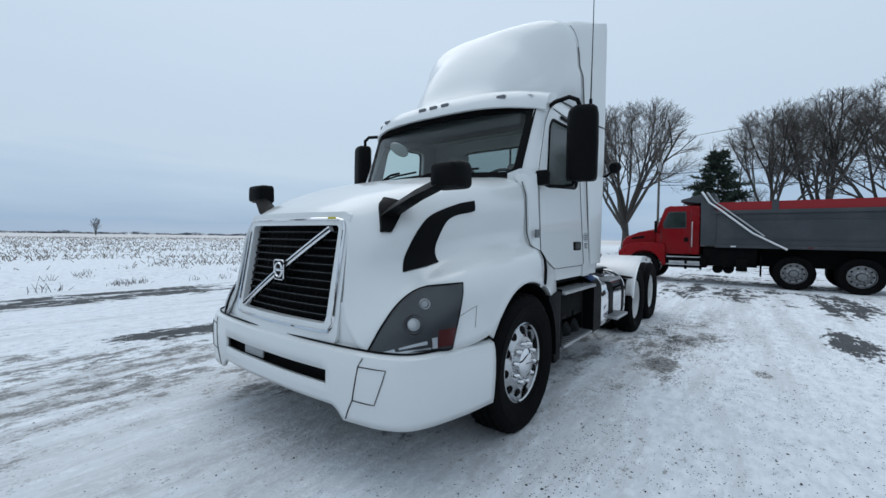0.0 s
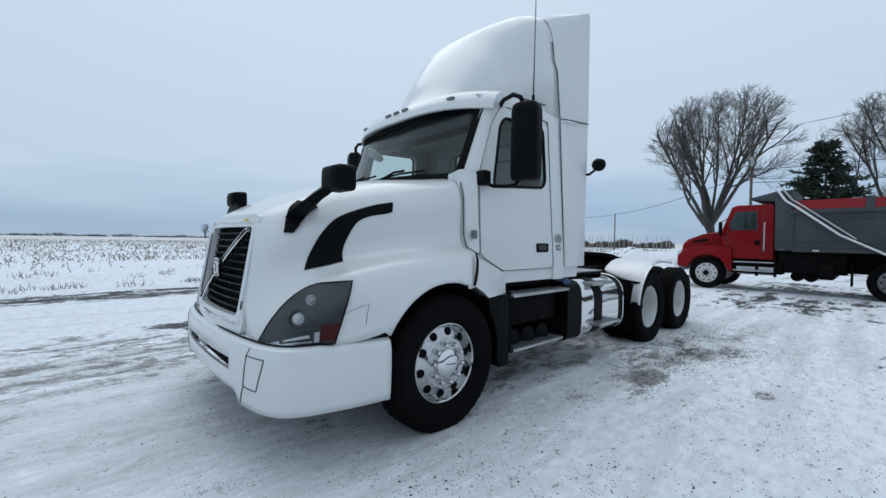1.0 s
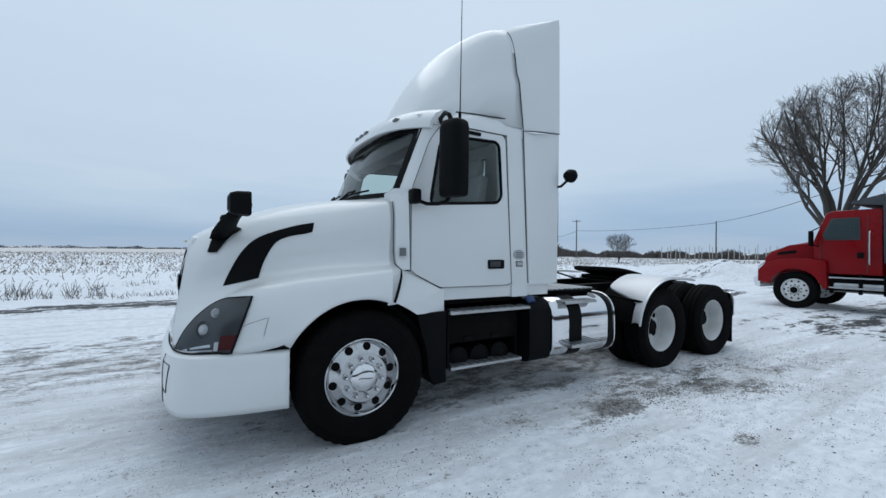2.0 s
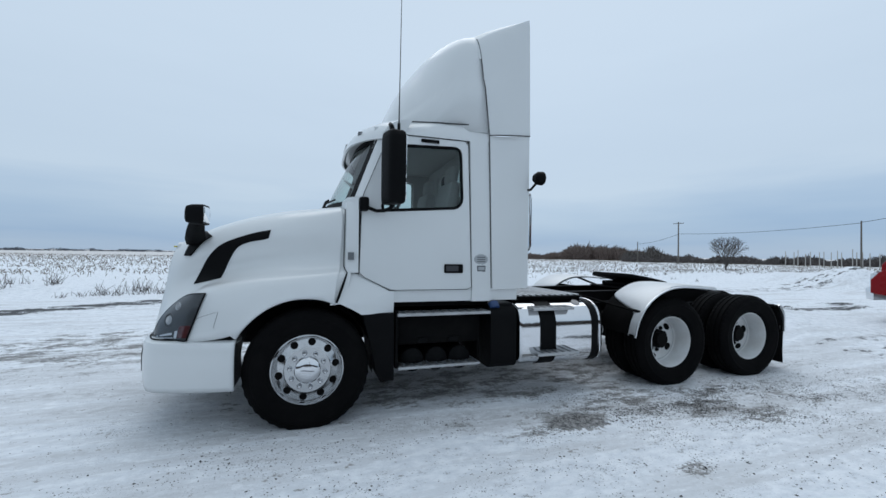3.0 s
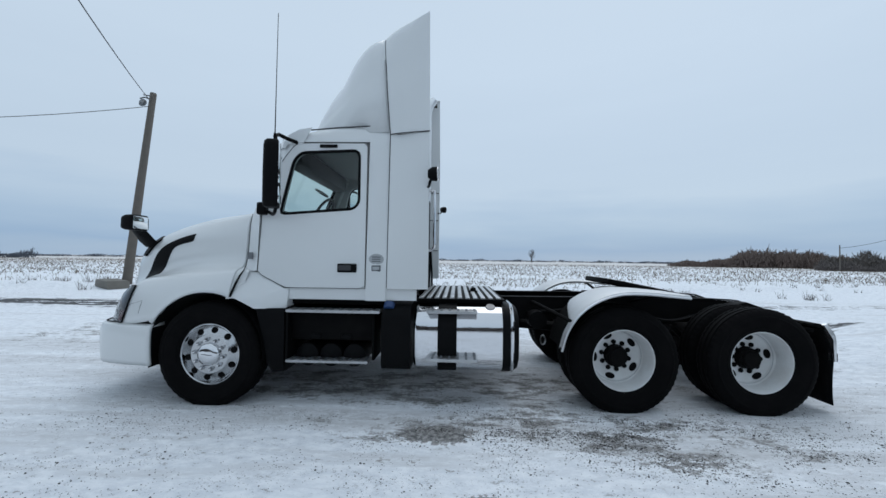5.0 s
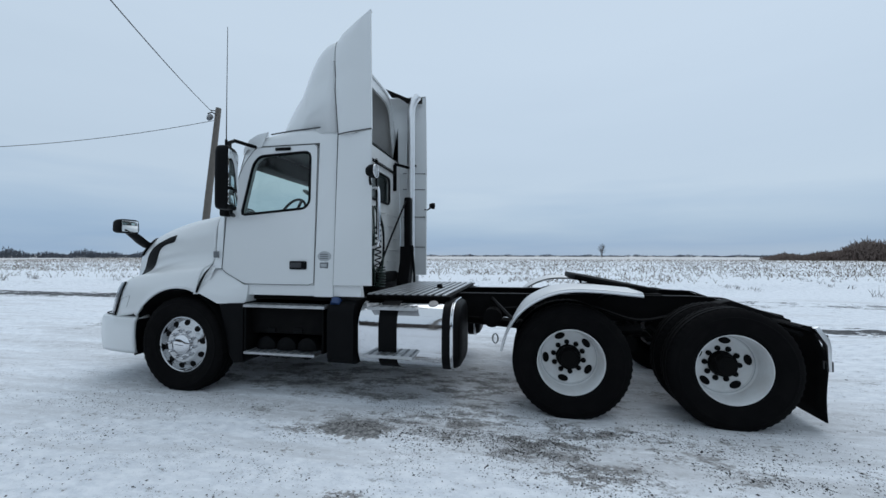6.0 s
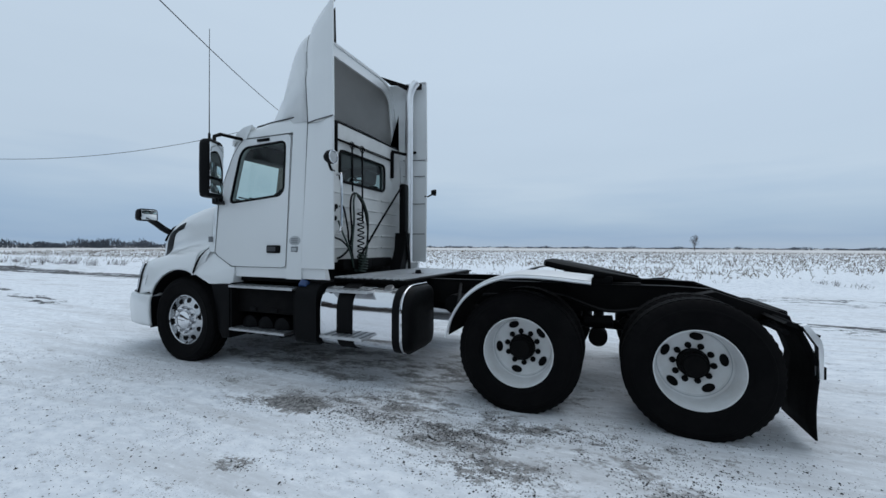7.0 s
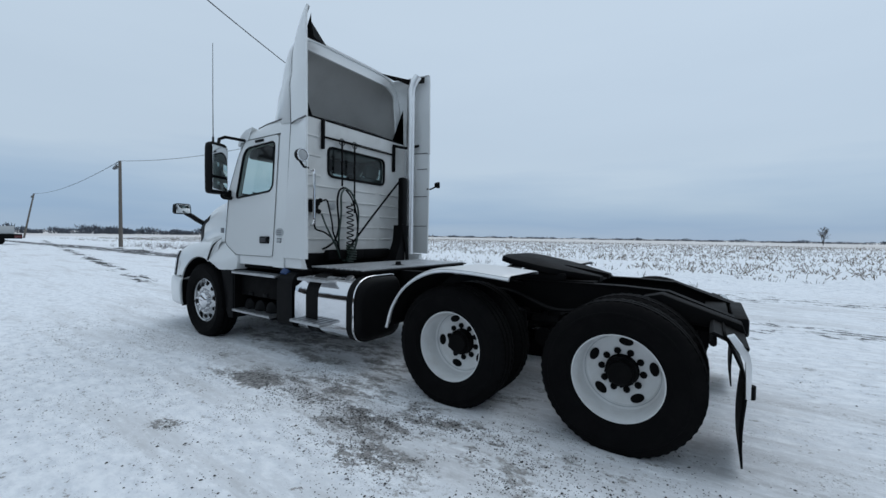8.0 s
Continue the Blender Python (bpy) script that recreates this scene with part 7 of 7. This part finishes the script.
lathe(bm, [(0.0, -0.45), (0.25, -0.45), (0.25, 0.45), (0.0, 0.45)], 14, pose(46.7, 5.2, 9.6, 90, 0, 0))
tagged(part("transformer", bm, DECAL), "grey round transformer on a pole", "transformer")


def cable(a, b, sag, r=0.012):
    a, b = Vector(a), Vector(b)
    bm = bmesh.new()
    tube(bm, [a.lerp(b, k / 16) - Vector((0, 0, sag * 4 * (k / 16) * (1 - k / 16))) for k in range(17)], r, 5)
    return tagged(part("overhead_cable", bm, CABLE), "thin black overhead cable between poles", "cable", "overhead cables")


cable(A_TOP + Vector((-0.1, 0, -0.42)), (1.0, -9.5, 7.5), 0.5, 0.016)
cable(A_TOP + Vector((-0.1, 0, -0.62)), B_TOP, 0.75, 0.016)
cable(B_TOP, C_TOP, 0.7, 0.02)
cable((47, 5.4, 8.6), (75.6, 31.9, 7.0), 0.6, 0.035)
cable((75.6, 31.9, 6.9), (78.8, 65.5, 6.9), 0.5, 0.035)
cable((78.8, 65.5, 6.8), (83.5, 82.5, 5.0), 0.4, 0.035)
cable((47, 5.4, 8.8), (38, -34, 8.6), 0.5, 0.03)
cable((47, 5.4, 7.6), (38, -34, 6.8), 0.7, 0.03)
cable((47, 5.9, 12.4), (36, -34, 13.5), 0.4, 0.012)
cable((47, 4.9, 12.4), (36, -35, 14.3), 0.4, 0.012)
bm = bmesh.new()
prism(bm, [(-0.95, 0), (0.95, 0), (0.88, 0.33), (-0.85, 0.36)], -0.4, 0.4, 0.05, pose(-12.75, 12.0, 0.02, 0, 0, -35))
tagged(part("concrete_block", bm, CONCRETE), "weathered concrete block at the foot of a pole", "block")


def far_house():
    t = thing("house", "low pale house with snowy roof at the woods", "house", (122, 152, 0))
    bm = bmesh.new()
    box(bm, -5, 5, -4, 4, 0, 2.4)
    part("wall", bm, DARK_GREY, t)
    bm = bmesh.new()
    prism(bm, [(-5.5, 2.35), (5.5, 2.35), (3.0, 3.5), (-3.0, 3.5)], -4.5, 4.5)
    part("roof", bm, WHITE, t, "snow-covered roof")


far_house()


def flat_trailer():
    t = thing("flat_trailer", "dark flat trailer with grey load by the road", "trailer", (-50, 4.4, 0))
    bm = bmesh.new()
    box(bm, -1.1, 1.1, -6.0, 0.9, 0.55, 1.0, 0.03)
    part("deck", bm, BLACK_STEEL, t)
    bm = bmesh.new()
    box(bm, -1.0, 1.0, -6.0, 0.4, 1.0, 1.75, 0.05)
    part("covered_load", bm, DECAL, t, "grey covered load")
    bm = bmesh.new()
    box(bm, 1.08, 1.14, 0.35, 0.9, 0.65, 0.85, 0.01)
    part("tail_lamp", bm, RED_LENS, t)
    for y in (-0.6, -1.6):
        bm = bmesh.new()
        lathe(bm, [(0.0, -0.12), (0.3, -0.12), (0.38, -0.09), (0.38, 0.09), (0.3, 0.12), (0.0, 0.12)], 18, pose(0.95, y, 0.38, 0, 0, 90))
        part("wheel", bm, RUBBER, t)


flat_trailer()


def stuff(name, tw, material, label, category):
    return tagged(tw.made(name, material), label, category, kind="stuff")


def stubble():
    rnd = random.Random(8)
    tw = Twigs()
    n, spots = 0, []
    while n < 34000:
        y = 15.0 + 125 * rnd.random() ** 1.9
        x = rnd.uniform(-75 - y * 0.7, 60 + y * 0.9)
        edge = 13.2 + 5 * smoothstep(8, 20, x) - 3 * smoothstep(-12, -28, x)
        if y < edge + 4 * rnd.random() ** 0.5 or (x > 14 and y < 24 and rnd.random() < 0.8) or (x < 3 and y < 22 and rnd.random() < 0.9):
            continue
        if value_noise(np.array(x * 0.35), np.array(y * 0.8), 31) < rnd.uniform(-0.7, 0.5):
            continue
        y = round(y / 0.9) * 0.9 + rnd.gauss(0, 0.12)
        spots.append((x, y))
        n += 1
    heights = ground_height(np.array([p[0] for p in spots]), np.array([p[1] for p in spots]))
    for (x, y), z in zip(spots, heights.tolist()):
        h = rnd.uniform(0.08, 0.28) * (1 + min(y, 60) * 0.004)
        lean = rnd.gauss(0, 0.75)
        p = Vector((x, y, z - 0.03))
        d = Vector((lean, rnd.gauss(0, 0.4), 1)).normalized()
        w = 0.011 + y * 0.00022
        q = p + d * h
        tw.bar(p, q, w, w * 0.7)
        if rnd.random() < 0.35:
            tw.bar(q, q + Vector((rnd.gauss(0, 1), rnd.gauss(0, 0.6), rnd.uniform(-0.7, 0.3))).normalized() * h * 0.6, w, w * 0.3)
    stuff("corn_stubble", tw, STALK, "dry brown corn stubble standing in snow", "stubble")


stubble()


def weeds():
    rnd = random.Random(9)
    tw = Twigs()
    tufts = [(rnd.uniform(-7.5, 1.5), 10.9 + rnd.gauss(0, 0.25), 1.0) for _ in range(34)]
    tufts += [(rnd.uniform(-17, -9), 13.2 + rnd.gauss(0, 1.2), 2.2) for _ in range(60)]
    tufts += [(rnd.uniform(-40, -22), 11 + rnd.gauss(0, 1.5), 2.4) for _ in range(60)]
    tufts += [(rnd.uniform(-7, -3.5), 11.6 + rnd.gauss(0, 0.4), 2.2) for _ in range(16)]
    tufts += [(rnd.uniform(-6, 9), 12.5 + rnd.gauss(0, 0.8), 1.0) for _ in range(30)]
    tufts += [(rnd.uniform(16, 34), 19 + rnd.gauss(0, 3.0), 1.2) for _ in range(46)]
    tufts += [(16.6 + rnd.gauss(0, 0.3), 11.6 + rnd.gauss(0, 0.3), 2.2) for _ in range(5)]
    tufts += [(12.6 + rnd.gauss(0, 0.5), 13.4 + rnd.gauss(0, 0.2), 0.8) for _ in range(8)]
    heights = ground_height(np.array([p[0] for p in tufts]), np.array([p[1] for p in tufts])).tolist()
    for (x, y, k), z in zip(tufts, heights):
        for _ in range(9):
            p = Vector((x + rnd.gauss(0, 0.10), y + rnd.gauss(0, 0.10), z - 0.02))
            d = Vector((rnd.gauss(0, 0.45), rnd.gauss(0, 0.45), 1)).normalized()
            tw.bar(p, p + d * rnd.uniform(0.06, 0.22) * k, 0.008, 0.004)
    stuff("dry_weeds", tw, SCRUB, "dry dark weeds poking through the snow bank", "weeds")


weeds()


def woodland(name, label, spots, seed, material, tall, wide, per):
    """Many far leafless crowns: spots gives (x, y, height factor)."""
    rnd = random.Random(seed)
    tw = Twigs()
    for x, y, k in spots:
        h = tall * k * rnd.uniform(0.7, 1.1)
        c = Vector((x, y, 0))
        tw.bar(c, c + Vector((0, 0, h * 0.8)), wide * 0.03, wide * 0.01)
        for _ in range(per):
            a, u = rnd.uniform(0, 2 * math.pi), rnd.random() ** 0.6
            rr = wide * 0.5 * u
            zz = h * rnd.uniform(0.0, 1.0) * (1 - 0.35 * u)
            p = c + Vector((rr * math.cos(a), rr * math.sin(a), zz * 0.75))
            d = Vector((rnd.gauss(0, 0.5), rnd.gauss(0, 0.5), 1)).normalized()
            tw.bar(p, p + d * h * rnd.uniform(0.12, 0.28), wide * 0.038, wide * 0.010)
    stuff(name, tw, material, label, "trees")


def arc_spots(a0, a1, dist, n, depth, seed, k0=1.0, hump=()):
    rnd = random.Random(seed)
    out = []
    for _ in range(n):
        a = rnd.uniform(a0, a1)
        d = dist + rnd.uniform(0, depth)
        k = k0 * (0.75 + 0.35 * math.sin(a * 1.7 + seed) * math.sin(a * 0.6))
        for c, w, g in hump:
            k += g * math.exp(-((a - c) / w) ** 2)
        out.append((2 + d * math.cos(radians(a)), -4 + d * math.sin(radians(a)), max(k, 0.15)))
    return out


woodland("wood", "brown leafless wood beyond the field", arc_spots(42, 62, 165, 420, 25, 3, 0.36, ((52, 4.5, 0.85), (46, 2.0, 0.25))), 1, WOOD_BROWN, 7.3, 4.0, 56)
woodland("bare_grove", "pale bare trees beside the wood", arc_spots(43.5, 48.5, 150, 60, 15, 13, 0.9), 8, TWIG, 7.2, 3.4, 30)
woodland("scrub_belt", "dark scrub belt beyond the field", arc_spots(19, 48, 120, 480, 20, 4, 0.9), 2, SCRUB, 3.4, 3.2, 44)
# treeline and hedgerow take their haze from the bluish material
woodland("far_treeline", "thin dark treeline on the horizon", arc_spots(58, 142, 430, 900, 40, 5, 0.75), 3, HAZED_WOOD, 4.6, 6.0, 16)
woodland("hedgerow", "dark hedgerow trees beyond the road", arc_spots(138, 178, 215, 420, 30, 6, 0.85, ((152, 2, 0.45), (164, 1.5, 0.35))), 4, HAZED_WOOD, 5.4, 4.5, 22)


# out of view; added to give chrome and glass a dark band to reflect
woodland("unseen_trees", "unseen bare trees added behind the camera for dark reflections", arc_spots(192, 325, 30, 420, 14, 7, 0.95), 5, SCRUB, 9.5, 4.5, 50)


def pale_posts():
    rnd = random.Random(12)
    for k in range(26):
        a = radians(18.5 + 12 * k / 25 + rnd.uniform(-0.15, 0.15))
        d = 88 + rnd.uniform(-4, 4)
        x, y, h = -1.5 + d * math.cos(a), -3.9 + d * math.sin(a), rnd.uniform(2.3, 3.2)
        bm = bmesh.new()
        tube(bm, [(0, 0, -0.2), (0, 0, h)], 0.06, 5)
        p = part("fence_post", bm, POST)
        p.location = (x, y, 0)
        tagged(p, "thin pale post in a row before scrub", "post", "row of pale posts")


pale_posts()


def gravel():
    """Loose dark crumbs and stones on the trodden snow."""
    rnd = random.Random(21)
    v, f = [], []
    n = 0
    patches = [(3.3, -1.7, 1.2, 0.30, 2400), (5.2, -1.9, 1.2, 0.30, 800), (1.5, -2.0, 1.6, 0.5, 700), (5.0, -1.9, 1.2, 0.5, 900), (-1.0, -1.9, 1.2, 0.6, 450), (-2.5, 1.0, 1.6, 1.2, 700), (2.4, -3.2, 2.8, 0.8, 380), (4.6, -3.4, 1.8, 0.8, 280), (0.5, -2.9, 2.0, 0.9, 200), (2.35, -1.80, 0.22, 0.12, 320), (2.64, -2.73, 0.12, 0.08, 70), (3.0, -2.9, 3.2, 0.9, 420), (-0.5, -2.6, 1.6, 0.8, 120), (6.5, -0.5, 2.0, 2.0, 500), (4.22, -2.16, 0.25, 0.13, 90)]
    for cx, cy, sx, sy, m in patches:
        spots = np.array([(cx + rnd.gauss(0, sx), cy + rnd.gauss(0, sy), rnd.uniform(-0.35, 0.55)) for _ in range(m * 4)])
        thick = 0.6 * value_noise(spots[:, 0] * 1.6, spots[:, 1] * 3.4, 41) + 0.6 * value_noise(spots[:, 0] * 5.0, spots[:, 1] * 8.0, 42)
        spots = [(x, y) for (x, y, u), q in zip(spots.tolist(), thick.tolist()) if q > u]
        heights = ground_height(np.array([p[0] for p in spots]), np.array([p[1] for p in spots])).tolist()
        for (x, y), z in zip(spots, heights):
            s = rnd.uniform(0.0020, 0.0050) * (1.9 if rnd.random() < 0.07 else 1)
            z += s * 0.2
            a = rnd.uniform(0, math.pi)
            ex, ey = math.cos(a), math.sin(a)
            l, w, h = s * rnd.uniform(1.0, 1.7), s, s * rnd.uniform(0.6, 1.0)
            i = len(v)
            v += [(x + ex * l, y + ey * l, z), (x - ey * w, y + ex * w, z), (x - ex * l, y - ey * l, z), (x + ey * w, y - ex * w, z), (x + rnd.uniform(-1, 1) * s * 0.3, y, z + h)]
            f += [(i, i + 1, i + 4), (i + 1, i + 2, i + 4), (i + 2, i + 3, i + 4), (i + 3, i, i + 4)]
    me = bpy.data.meshes.new("gravel")
    me.from_pydata(v, [], f)
    me.materials.append(STONE)
    tagged(new("gravel", me), "loose dark gravel crumbs on packed snow", "gravel", kind="stuff")


gravel()
